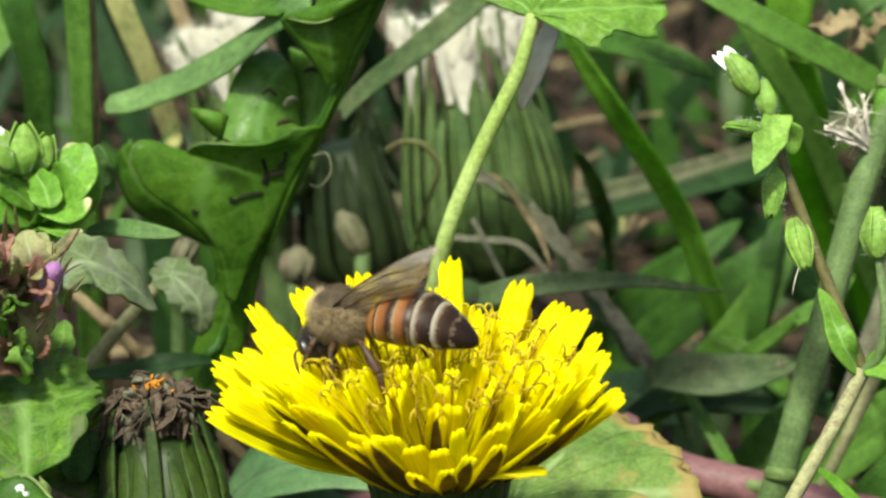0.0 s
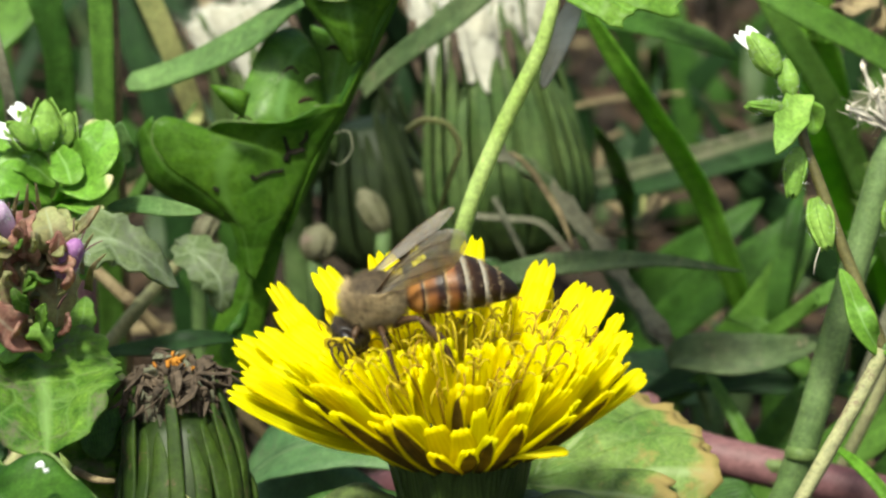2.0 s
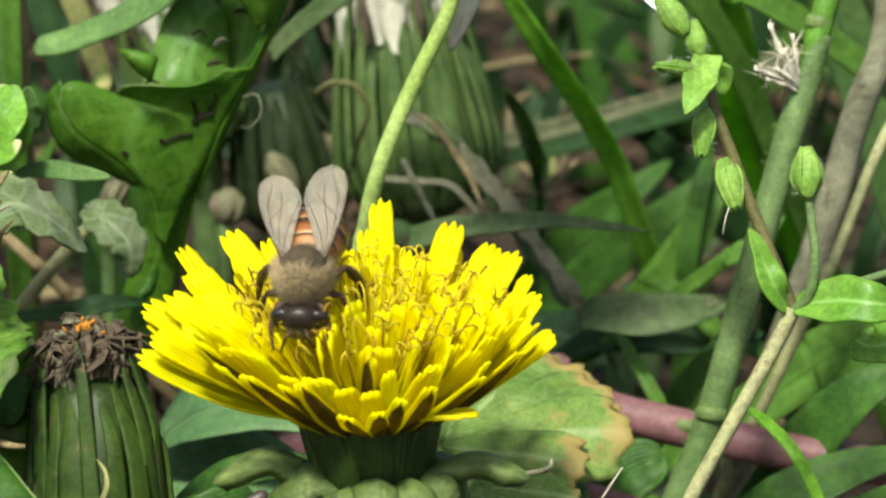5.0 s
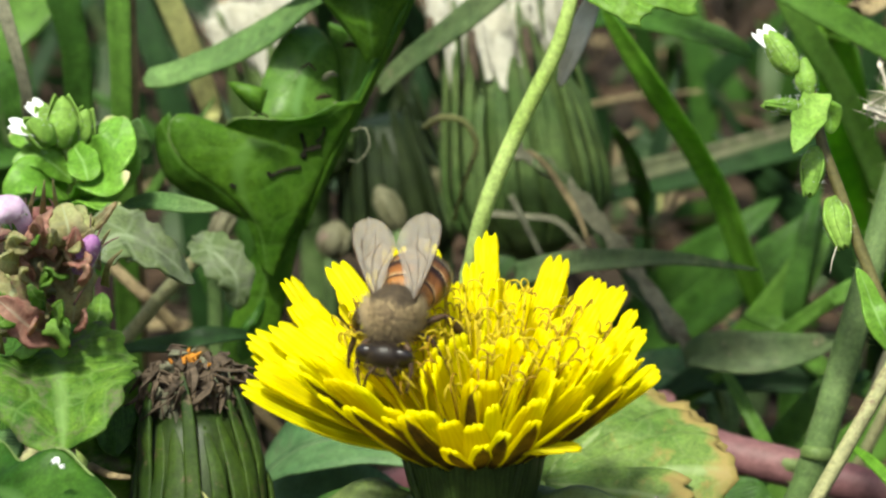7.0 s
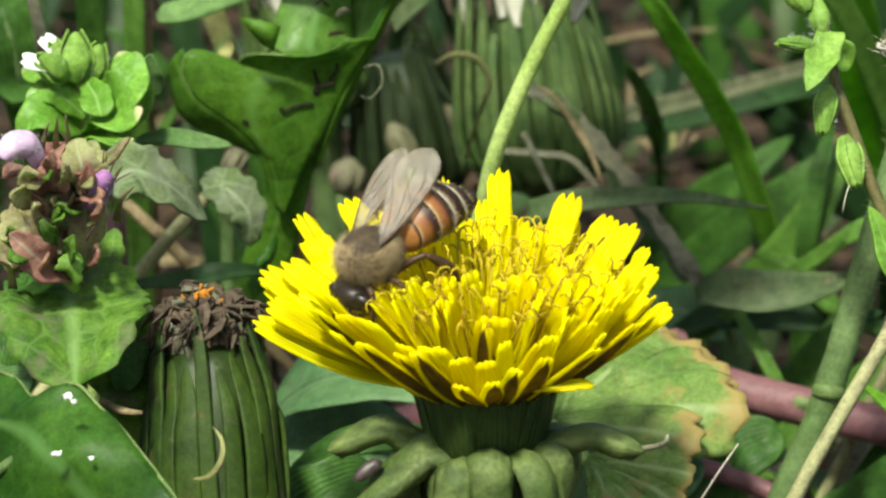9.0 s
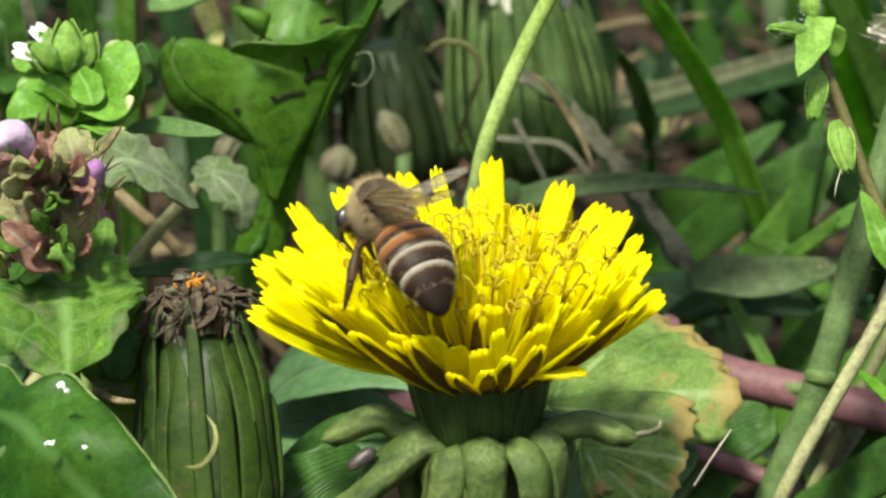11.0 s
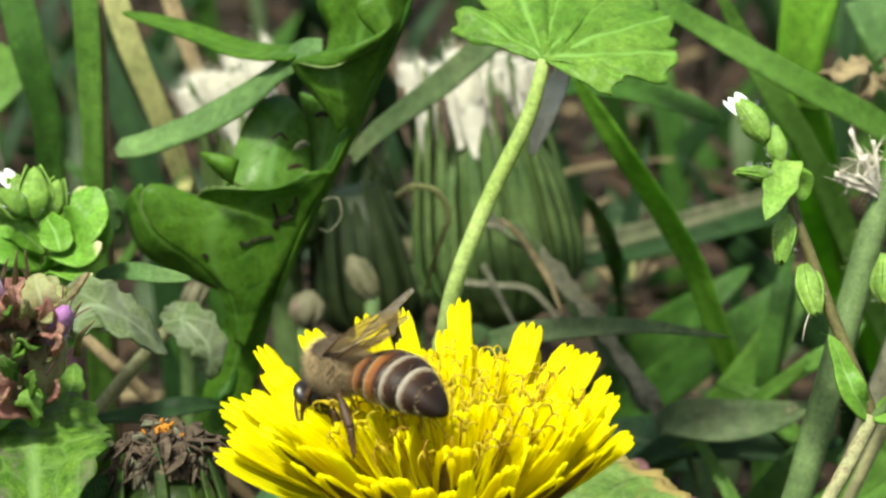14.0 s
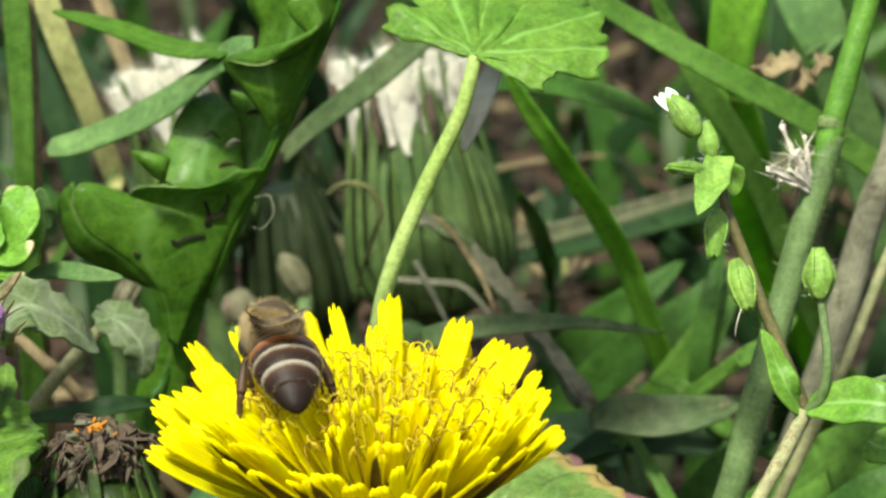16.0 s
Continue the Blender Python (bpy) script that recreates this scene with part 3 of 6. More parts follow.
# ---- the open dandelion ----
def ligule_mesh(length, width, sag, seed, stripe, teeth=0.9, taper=0.12):
    """One strap: narrow at its foot, square at its end with a few blunt teeth, hollow along its length."""
    r = random.Random(seed)
    bm = bmesh.new()
    cols, rows = 13, 11
    grid = []
    cut = [r.uniform(0.5, 1.0) * teeth for _ in range(3)]
    bend, flick, roll = r.uniform(-0.5, 0.5), r.uniform(-0.25, 0.35), r.uniform(0.03, 0.2)
    for i in range(rows):
        s = i / (rows - 1)
        w = width / 2 * (0.42 + 0.58 * min(1, s / 0.4) ** 0.8) * (1 - taper * max(0, s - 0.5) / 0.5)
        row = []
        for j in range(cols):
            c = -1 + 2 * j / (cols - 1)
            x = length * s
            if i == rows - 1:
                x += cut[min(j // 4, 2)] * math.sin(math.pi * (j % 4) / 4) * (j < 12) - 0.5 * c * c
            z = -sag * length * 4 * s * (1 - s) + flick * s ** 5 + roll * w * c * c + 0.05 * math.sin(9 * c) * s
            row.append(Vector((x, c * w * (1 - 0.3 * roll) + bend * s * s, z)) * MM)
        grid.append(row)
    slab(bm, grid, 0.16 * MM)
    bm.normal_update()
    if stripe:
        for fc in bm.faces:
            if fc.normal.z < -0.15:
                fc.material_index = 1
    me = bpy.data.meshes.new("petal")
    for fc in bm.faces:
        fc.smooth = True
    bm.to_mesh(me)
    bm.free()
    me.materials.append(PETAL)
    me.materials.append(UNDER)
    return me


def style_mesh(seed, dark=False):
    r = random.Random(seed)
    bm = bmesh.new()
    h, lean = r.uniform(3.6, 7.4), r.uniform(-1.0, 1.0)
    tube(bm, [Vector(q) * MM for q in ((0, 0, 0), (lean * 0.3, 0, h * 0.5), (lean, 0, h))], [0.10, 0.085, 0.07], 5, 6)
    for sgn in (1, -1):
        k = r.uniform(0.5, 1.25) * (1 if sgn > 0 else 0.6)
        tube(bm, [Vector(q) * MM for q in ((lean, 0, h), (lean + sgn * 0.45 * k, 0.1, h + 0.75 * k), (lean + sgn * 1.1 * k, 0.2, h + 0.7 * k), (lean + sgn * 1.25 * k, 0.3, h + 0.1 * k))], [0.085, 0.07, 0.045], 5, 8)
    me = bpy.data.meshes.new("style")
    for fc in bm.faces:
        fc.smooth = True
    bm.to_mesh(me)
    bm.free()
    me.materials.append(STYLE_DARK if dark else STYLE)
    return me


FLOWER = Matrix.Translation(HEAD - UP * 0.0018) @ pose(0, 0, 0, -9, -2, 0)


def strap_tip(a):
    """Where an outermost strap ends, in mm from the middle of the cup: the bowl leans to the front, its front wall is short and steep."""
    c, q = math.cos(a), math.sin(a)
    return Vector((-2.1 + 15.2 * c - 0.2 * c * c, 1.0 + (13.6 if q > 0 else 10.6) * q, 5.2 + (3.7 if q > 0 else -0.5) * q + 0.5 * max(0.0, c) ** 2))


BOWL_UP = Vector((0, -math.sin(radians(22)), math.cos(radians(22))))


def flower():
    foot = Vector((0.0075, 0.004, 0))
    f = thing("dandelion", "open yellow dandelion flower on a green stalk", "flower", foot)
    r = random.Random(11)
    mid = FLOWER.translation
    # rows of straps: how many, share of the full reach, lift, width
    for row, (count, reach, lift, width) in enumerate(((15, 1.0, 0.0, 2.9), (16, 0.95, 1.5, 2.8), (18, 0.88, 2.1, 2.8), (20, 0.75, 2.7, 2.5), (19, 0.57, 3.0, 1.9), (16, 0.42, 2.8, 1.2))):
        meshes = [ligule_mesh(13.0, width * (1.08, 1.0, 0.94, 0.86, 0.72, 0.5)[k], (0.055, 0.045, 0.035, 0.02, 0.01, 0.0)[row], row * 10 + k, row < 2, 0.8 if row < 4 else 0.5) for k in range(6)]
        for i in range(count):
            a = 2 * math.pi * (i + 0.5 * (row % 2) + r.uniform(-0.28, 0.28)) / count
            q, c = math.sin(a), math.cos(a)
            if (row == 0 and q < (-0.3 if c < 0 else -0.42)) or (row == 1 and c < 0 and -0.9 < q < -0.25):
                continue
            front = max(0.0, min(1.0, (-0.1 - q) * 4)) * (1.0 if c < 0 else 0.5)
            base = FLOWER @ (Vector(((4.3 - 0.5 * row) * c, (4.3 - 0.5 * row) * q, 0.25 + 0.32 * row)) * MM)
            rim = strap_tip(a)
            hub = Vector((-0.6, 0.6, rim.z))
            tip = hub + (rim - hub) * (reach * r.uniform(0.88, 1.05) * (1 - 0.2 * front))
            tip.z += r.uniform(-0.9, 0.3) * max(0.0, q + 0.3) + lift * (1 - 0.68 * max(0.0, q)) * (1 - 0.7 * max(0.0, -c)) + r.uniform(-0.6, 0.9) * (1 + q) + 1.5 * front
            tip = mid + tip * MM
            d = tip - base
            ax = d.normalized()
            side = BOWL_UP.cross(ax).normalized()
            m = Matrix((ax, side, ax.cross(side))).transposed().to_4x4()
            m.translation = base
            m = m @ pose(0, 0, 0, r.uniform(-14, 14)) @ Matrix.Diagonal((d.length / (13.0 * MM), 1, 1, 1))
            slim = c > -0.25 and q > -0.4
            seat(new("petal", meshes[r.choice((3, 4, 5, 4) if slim else (0, 1, 2, 3, 4, 1, 2, 0))]), f, m)
    # the front wall: narrow outermost straps, brown outside, and plain yellow ones close behind them
    for brown_side, count, first, step, width, out, lift in ((True, 15, 203, 10.2, 2.1, 5.3, 0.0), (False, 20, 200, 7.4, 2.5, 4.7, 1.7)):
        fronts = [ligule_mesh(9.0, width * (1 - 0.12 * k), 0.03, 140 + k + 10 * brown_side, brown_side, 0.4, 0.35) for k in range(3)]
        for i in range(count):
            a = radians(first + step * i + r.uniform(-3, 3))
            base = FLOWER @ (Vector((out * math.cos(a), out * math.sin(a), 0.0)) * MM)
            tip = mid + Vector(((13.4 - 0.7 * lift) * math.cos(a) - 0.9 + 0.5 * math.sin(i * 2.1), (9.2 - 0.5 * lift) * math.sin(a), 4.3 + 0.8 * lift + 3.5 * abs(math.cos(a)) + r.uniform(-0.6, 0.6))) * MM
            d = tip - base
            ax = d.normalized()
            side = Vector((-math.cos(a), -math.sin(a), 0.3)).cross(ax).normalized()
            m = Matrix((ax, side, ax.cross(side))).transposed().to_4x4()
            m.translation = base
            seat(new("petal", fronts[i % 3]), f, m @ pose(0, 0, 0, r.uniform(-25, 25)) @ Matrix.Diagonal((d.length / (9.0 * MM), 1, 1, 1)))
    # one strap hangs over the rim of the cup
    low = ligule_mesh(6.0, 1.1, 0.03, 77, True)
    seat(new("petal", low), f, along(FLOWER @ Vector((0.0010, -0.0056, 0.0016)), FLOWER @ Vector((0.0058, -0.0066, 0.0016)), BOWL_UP))
    # the tube florets of the middle
    mids = [ligule_mesh(3.6 + 0.4 * k, 0.85, 0.0, 90 + k, False) for k in range(3)]
    for i in range(22):
        q, a = 2.4 * math.sqrt((i + 0.5) / 22), i * 2.39996
        seat(new("floret", mids[i % 3]), f, FLOWER @ Matrix.Rotation(a, 4, "Z") @ pose(q * MM, 0, 1.6 * MM, 0, -(86 - 6 * q), r.uniform(0, 90)))
    curls = [style_mesh(50 + k) for k in range(12)]
    brown = [style_mesh(70 + k, True) for k in range(5)]
    for i in range(160):
        q, a = 6.2 * math.sqrt((i + 0.5) / 160), i * 2.39996 + 0.3
        tilt = r.uniform(-6, 14) + 5 * q
        shape = brown[i % 5] if q > 3.8 and r.random() < 0.4 else curls[i % 12]
        seat(new("style", shape), f, FLOWER @ Matrix.Rotation(a, 4, "Z") @ pose(q * MM, 0, 3.2 * MM, 0, tilt, 0) @ pose(0, 0, 0, 0, 0, r.uniform(0, 360)))
    # the cup of upright bracts
    bm = bmesh.new()
    spun(bm, [(-6.4, 2.0), (-5.6, 2.9), (-4.4, 3.6), (-2.4, 4.3), (0, 4.8), (1.2, 4.6), (2.2, 3.2)], FLOWER @ pose(0, 0, 0, 0, -90, 0), 28)
    piece("receptacle", bm, BRACT, f)
    for i in range(17):
        bm = bmesh.new()
        a = 2 * math.pi * i / 17
        o = 0.14 if i % 2 else 0.0
        m = FLOWER @ Matrix.Rotation(a, 4, "Z")
        pts = [m @ (Vector(q) * MM) for q in ((2.9 + o, 0, -5.7), (3.8 + o, 0, -4.4), (4.5 + o, 0, -2.4), (5.05 + o, 0, 0), (5.9 + o, 0, 2.2), (7.3, 0, 4.0))]
        blade(bm, pts, r.uniform(1.9, 2.3), (m.to_3x3() @ Vector((1, 0, 0.05))).normalized(), 0.3, -0.2, 12, 5, lambda s: (0.75 + 0.5 * math.sin(math.pi * min(1, s * 1.3))) * (1 - s ** 4) + 0.03, wave=0.2, seed=i)
        piece("bract", bm, BRACT, f)
    # the outer bracts, fleshy and curled back; each one bends in its own way
    hook = ((2.9, -4.9), (4.6, -4.3), (6.0, -5.2), (6.3, -7.4), (6.0, -9.8), (5.6, -11.6))
    wide_hook = ((2.9, -4.9), (4.6, -4.1), (6.0, -4.9), (6.3, -7.2), (5.9, -9.6), (5.2, -11.4))
    level = ((2.9, -4.8), (4.6, -3.5), (6.8, -2.7), (8.8, -3.0), (10.4, -4.0), (11.0, -4.8))
    slope = ((2.9, -4.7), (4.2, -4.0), (6.2, -4.8), (8.8, -6.4), (11.8, -8.5), (15.0, -10.8))
    tuck = ((2.9, -5.0), (4.2, -5.0), (5.0, -6.2), (5.0, -8.0), (4.2, -9.4), (3.4, -10.0))
    for i, (turn, line, width, sway) in enumerate(((178, level, 2.4, 0.4), (199, slope, 3.5, -0.5), (226, tuck, 2.0, -1.6), (246, hook, 2.2, -1.6), (272, wide_hook, 2.3, -0.2), (304, wide_hook, 2.8, 0.3), (330, wide_hook, 3.0, 1.6), (352, level, 2.2, -0.8), (18, wide_hook, 2.8, 0.5), (52, hook, 2.6, 0), (85, wide_hook, 2.8, 0.3), (120, hook, 2.6, -0.4), (150, wide_hook, 2.9, 0.4))):
        m = FLOWER @ Matrix.Rotation(radians(turn), 4, "Z")
        pts = [m @ (Vector((x, sway * (k / 5) ** 2, z)) * MM) for k, (x, z) in enumerate(line)]
        bm = bmesh.new()
        blade(bm, pts, width * 1.12, (m.to_3x3() @ Vector((0.6, 0, 0.8))).normalized(), 1.3, r.uniform(-0.6, -0.35), 18, 7, lambda s: (1.05 - 0.35 * s) * (1 - s ** 7) + 0.05, wave=1.1, seed=i)
        piece("outer_bract", bm, BRACT_CURL, f, "pale green bract curled back under the flower")
    bm = bmesh.new()
    tube(bm, [foot - UP * 0.003, Vector((0.007, 0.003, 0.02)), FLOWER @ Vector((0, 0, -0.006))], [2.0, 1.9, 2.2], 14, 12, lumps=0.05)
    piece("stalk", bm, STEM_HAIRY, f)
    return f


FLOWER_THING = flower()


def husk():
    """A small dark seed husk lying on a curled bract."""
    bm = bmesh.new()
    a, b = FLOWER @ Vector((-0.0095, -0.0037, -0.0057)), FLOWER @ Vector((-0.0075, -0.0031, -0.0044))
    spun(bm, [(0, 0.15), (0.4, 0.42), (1.2, 0.55), (2.0, 0.5), (2.4, 0.2)], along(a, b, TO_EYE), 12, 0.8)
    return tagged(part("seed_husk", bm, HUSK), "small dark brown seed husk on a green bract", "seed")


HUSK_THING = husk()


# ---- the honey bee ----
def fur(bm, centre, radii, count, length, seed, test=None, lie=(-0.5, 0, 0), thick=0.022):
    r = random.Random(seed)
    for _ in range(count):
        d = Vector((r.gauss(0, 1), r.gauss(0, 1), r.gauss(0, 1))).normalized()
        if test and not test(d):
            continue
        p = Vector((d.x * radii[0], d.y * radii[1], d.z * radii[2])) + Vector(centre)
        q = p + (d + Vector(lie) * r.uniform(0.3, 1) + Vector((r.gauss(0, 0.25), r.gauss(0, 0.25), r.gauss(0, 0.25)))).normalized() * length * r.uniform(0.5, 1.1)
        spike(bm, p * MM, q * MM, thick * MM)
    return bm


WINGS, LEGS = [], []


def wing_pose(s, name, up, spread=0, lean=28):
    """A wing in the bee's own space, raised by up degrees."""
    x, y, z, yaw, drop = (1.9, 1.5, 1.45, 11, 0) if name == "forewing" else (1.1, 1.4, 1.3, 7, 6)
    return pose(x * MM, s * y * MM, z * MM) @ Matrix.Rotation(radians(180 - s * (yaw + spread)), 4, "Z") @ Matrix.Rotation(radians(drop - up), 4, "Y") @ Matrix.Rotation(radians(-s * lean), 4, "X")


def bee():
    b = thing("honey_bee", "honey bee with brown banded abdomen feeding on the dandelion", "bee")
    # middle body
    bm = bmesh.new()
    spun(bm, [(x, r * 0.98) for x, r in ball_prof(4.4, 1.92, 11, 0.75)], pose(0.0020, 0, 0.0003), 24, 1.0)
    th = piece("thorax", bm, FUR_DARK, b, "dark furry thorax")
    bm = bmesh.new()
    fur(bm, (2.0, 0, 0.3), (2.05, 1.84, 1.84), 9500, 0.95, 1, lambda d: d.z < 0.5 or d.x > 0.75 or d.x < -0.7, (-0.9, 0, 0.1), 0.017)
    piece("fur", bm, FUR, th, "tan fur")["kind"] = "stuff"
    bm = bmesh.new()
    fur(bm, (2.1, 0, 0.35), (1.9, 1.72, 1.92), 3000, 0.35, 2, lambda d: d.z > 0.34, (-0.8, 0, 0), 0.018)
    piece("back_fur", bm, FUR_DARK, th, "dark brown fur")["kind"] = "stuff"
    # hind body: six rings, each tucked under the one before
    prof = [(-0.1, 0.5), (-0.45, 1.25), (-1.0, 1.85), (-1.9, 2.25), (-2.9, 2.46), (-3.9, 2.48), (-4.9, 2.32), (-5.8, 2.0), (-6.7, 1.52), (-7.4, 1.15), (-8.0, 0.68), (-8.3, 0.3)]

    def rad(x):
        for (x0, r0), (x1, r1) in zip(prof, prof[1:]):
            if x1 <= x <= x0:
                return r0 + (r1 - r0) * (x - x0) / (x1 - x0)
        return 0.08

    def sag(x):
        return -0.009 * x * x + 0.75 * math.sin(math.pi * min(1.0, max(0.0, -x / 8.3)))

    cuts = [(-0.1, -1.5, AMBER), (-1.35, -3.0, BROWN), (-2.85, -4.4, BROWN), (-4.25, -5.75, DARK), (-5.6, -7.0, DARK), (-6.85, -8.3, TIP)]
    for k, (x0, x1, mt) in enumerate(cuts):
        bm = bmesh.new()
        uvl = bm.loops.layers.uv.verify()
        rings = []
        n = 8
        for i in range(n):
            x = x0 + (x1 - x0) * i / (n - 1)
            rr = (rad(x) + 0.02 + 0.05 * (i / (n - 1)) * (k < 5)) if i < n - 1 or k == 5 else rad(x) * 0.96
            rings.append([bm.verts.new((x * MM, rr * math.cos(g) * MM, (rr * 0.76 * math.sin(g) + sag(x) + 0.1) * MM)) for g in (2 * math.pi * q / 32 for q in range(32))])
        for i in range(n - 1):
            for q in range(32):
                fc = bm.faces.new((rings[i][q], rings[i + 1][q], rings[i + 1][(q + 1) % 32], rings[i][(q + 1) % 32]))
                for lp, c in zip(fc.loops, (i, i + 1, i + 1, i)):
                    lp[uvl].uv = (c / (n - 1), q / 32)
        bm.faces.new(rings[0])
        bm.faces.new(rings[-1][::-1])
        seg = piece("abdomen_ring", bm, mt, b)
        if k < 5:
            bm = bmesh.new()
            r = random.Random(30 + k)
            for _ in range(230):
                g = r.uniform(0, 2 * math.pi)
                x = x1 + r.uniform(0.0, 0.5) if k < 4 else x1 + r.uniform(0, 0.35)
                if k >= 3 and r.random() < 0.6:
                    x = x0 - r.uniform(0.12, 0.45)
                p = Vector((x, rad(x) * 1.02 * math.cos(g), rad(x) * 0.775 * math.sin(g) + sag(x) + 0.1))
                q = p + Vector((-0.45, 0.16 * math.cos(g), 0.16 * math.sin(g))) * r.uniform(0.4, 0.9)
                spike(bm, p * MM, q * MM, 0.014 * MM)
            piece("fringe", bm, FUR, seg, "pale hair band")["kind"] = "stuff"
    # head
    tilt = pose(0.0038, 0, -0.0021, 0, 58, 0)
    bm = bmesh.new()
    spun(bm, ball_prof(1.9, 1.55, 10, 0.75), tilt, 22, 0.95)
    head = piece("head", bm, CHITIN, b)
    for s in (1, -1):
        bm = bmesh.new()
        spun(bm, ball_prof(2.0, 0.95, 9), tilt @ pose(0.0001, s * 0.0012, 0.0002) @ pose(0, 0, 0, 0, 70, 0), 16, 0.6)
        piece("eye", bm, EYE_MAT, head, "glossy black compound eye")
        bm = bmesh.new()
        pts = [tilt @ (Vector(q) * MM) for q in ((0.8, s * 0.35, 0.4), (1.3, s * 0.6, 0.9), (1.7, s * 0.9, 0.7), (2.2, s * 1.2, -0.1), (2.4, s * 1.3, -0.8))]
        tube(bm, pts, [0.11, 0.09, 0.11, 0.10, 0.08], 7, 14)
        piece("antenna", bm, CHITIN_LEG, head)
    bm = bmesh.new()
    tube(bm, [tilt @ (Vector(q) * MM) for q in ((0.5, 0, -1.0), (0.7, 0, -2.0), (0.3, 0, -3.0))], [0.35, 0.22, 0.1], 8, 8)
    piece("mouthparts", bm, CHITIN_LEG, head)
    bm = bmesh.new()
    fur(bm, (3.8, 0, -2.0), (1.2, 1.45, 1.55), 1800, 0.5, 5, lambda d: abs(d.y) < 0.8, (0, 0, 0.3), 0.016)
    piece("fur", bm, FUR_DARK, head, "dark brown fur")["kind"] = "stuff"
    # legs: hip, knee, ankle, toe for each side
    legs = {"front_leg": [(3.2, 0.9, -1.3), (3.7, 1.8, -1.7), (4.2, 2.0, -3.0), (4.6, 1.7, -4.2)],
            "middle_leg": [(1.9, 1.1, -1.5), (1.7, 2.7, -1.5), (1.3, 3.3, -3.2), (0.9, 3.5, -4.6)],
            "hind_leg": [(0.8, 1.2, -1.4), (-0.8, 2.9, -0.6), (-2.3, 3.4, -2.4), (-2.9, 3.5, -4.4)]}
    for name, jnt in legs.items():
        for s in (1, -1):
            h, kn, an, to = [Vector((x, y * s, z)) * MM for x, y, z in jnt]
            hind = name == "hind_leg"
            bm = bmesh.new()
            tube(bm, [h, h.lerp(kn, 0.5) + UP * 0.0002, kn], [0.24, 0.29, 0.19], 9, 8)
            leg = piece(name, bm, CHITIN_LEG, b)
            LEGS.append((leg, name, s, h))
            bm = bmesh.new()
            tube(bm, [kn, kn.lerp(an, 0.55), an], [0.16, 0.4 if hind else 0.22, 0.33 if hind else 0.16], 9, 8)
            piece("shin", bm, CHITIN_LEG, leg)
            bm = bmesh.new()
            tube(bm, [an, an.lerp(to, 0.45), to], [0.31 if hind else 0.16, 0.25 if hind else 0.11, 0.08], 8, 8)
            for w in (1, -1):
                spike(bm, to, to + Vector((0.0003, 0.0002 * w, -0.0003)), 0.00006)
            piece("foot", bm, CHITIN_LEG, leg)
            bm = bmesh.new()
            r = random.Random(len(name))
            for a, c, k in ((h, kn, 30), (kn, an, 60), (an, to, 40)):
                for _ in range(k):
                    p = a.lerp(c, r.random())
                    spike(bm, p, p + Vector((r.gauss(0, 1), r.gauss(0, 1), r.gauss(0, 1))).normalized() * 0.0006, 0.000015)
            piece("hairs", bm, FUR_DARK, leg)["kind"] = "stuff"
    # wings: two a side, thin membrane with raised veins
    for s in (1, -1):
        for name, length, wide in (("forewing", 8.5, 3.0), ("hindwing", 6.5, 1.9)):
            # in the wing's own space x runs to the tip, y * -s is the outer, leading edge

            def lead(q):
                return 0.12 * math.sin(math.pi * q) + 0.05 * q

            grid = []
            n, mc = 16, 7
            for i in range(n):
                q = i / (n - 1)
                half = wide * (0.12 + 0.88 * min(1.0, q * 1.7) ** 0.9) * max(0.012, 1 - (max(0, q - 0.66) / 0.342) ** 2.2) ** 0.5
                row = []
                for j in range(mc):
                    c = j / (mc - 1)
                    y = lead(q) * wide - max(0, q - 0.66) / 0.34 * (wide - half) * 0.38 - c * half
                    row.append(Vector((q * length, -s * y, 0.10 * math.sin(c * 5 + q * 3))) * MM)
                grid.append(row)
            bm = bmesh.new()
            slab(bm, grid, 0.03 * MM)
            wing = piece(name, bm, WING, b, "smoky translucent wing")
            WINGS.append((wing, s, name))
            for c0, c1, q0, q1 in ((0.0, 0.0, 0, 0.93), (0.1, 0.22, 0, 0.75), (0.25, 0.6, 0.02, 0.8), (0.45, 0.95, 0.02, 0.62), (0.1, 0.75, 0.42, 0.7), (0.15, 0.45, 0.6, 0.92)):
                pts = []
                bm = bmesh.new()
                for k in range(6):
                    q, c = q0 + (q1 - q0) * k / 5, c0 + (c1 - c0) * k / 5
                    i = q * (n - 1)
                    i0 = min(int(i), n - 2)
                    j = c * (mc - 1)
                    j0 = min(int(j), mc - 2)
                    a = grid[i0][j0].lerp(grid[i0 + 1][j0], i - i0)
                    e = grid[i0][j0 + 1].lerp(grid[i0 + 1][j0 + 1], i - i0)
                    pts.append(a.lerp(e, j - j0))
                tube(bm, pts, [0.07 if c0 == 0 else 0.035, 0.028], 5, 8)
                piece("vein", bm, CHITIN_LEG, wing)
    return b


BEE = bee()


# ---- plants round the flower ----
def foot_of(pts):
    """Where a blade that goes on straight below its first place meets the soil."""
    d = (pts[0] - pts[1]).normalized()
    if d.z > -0.25:
        d = (d + Vector((0, 0.1, -0.6))).normalized()
    return pts[0] + d * min(0.06, (pts[0].z + 0.004) / max(0.15, -d.z))


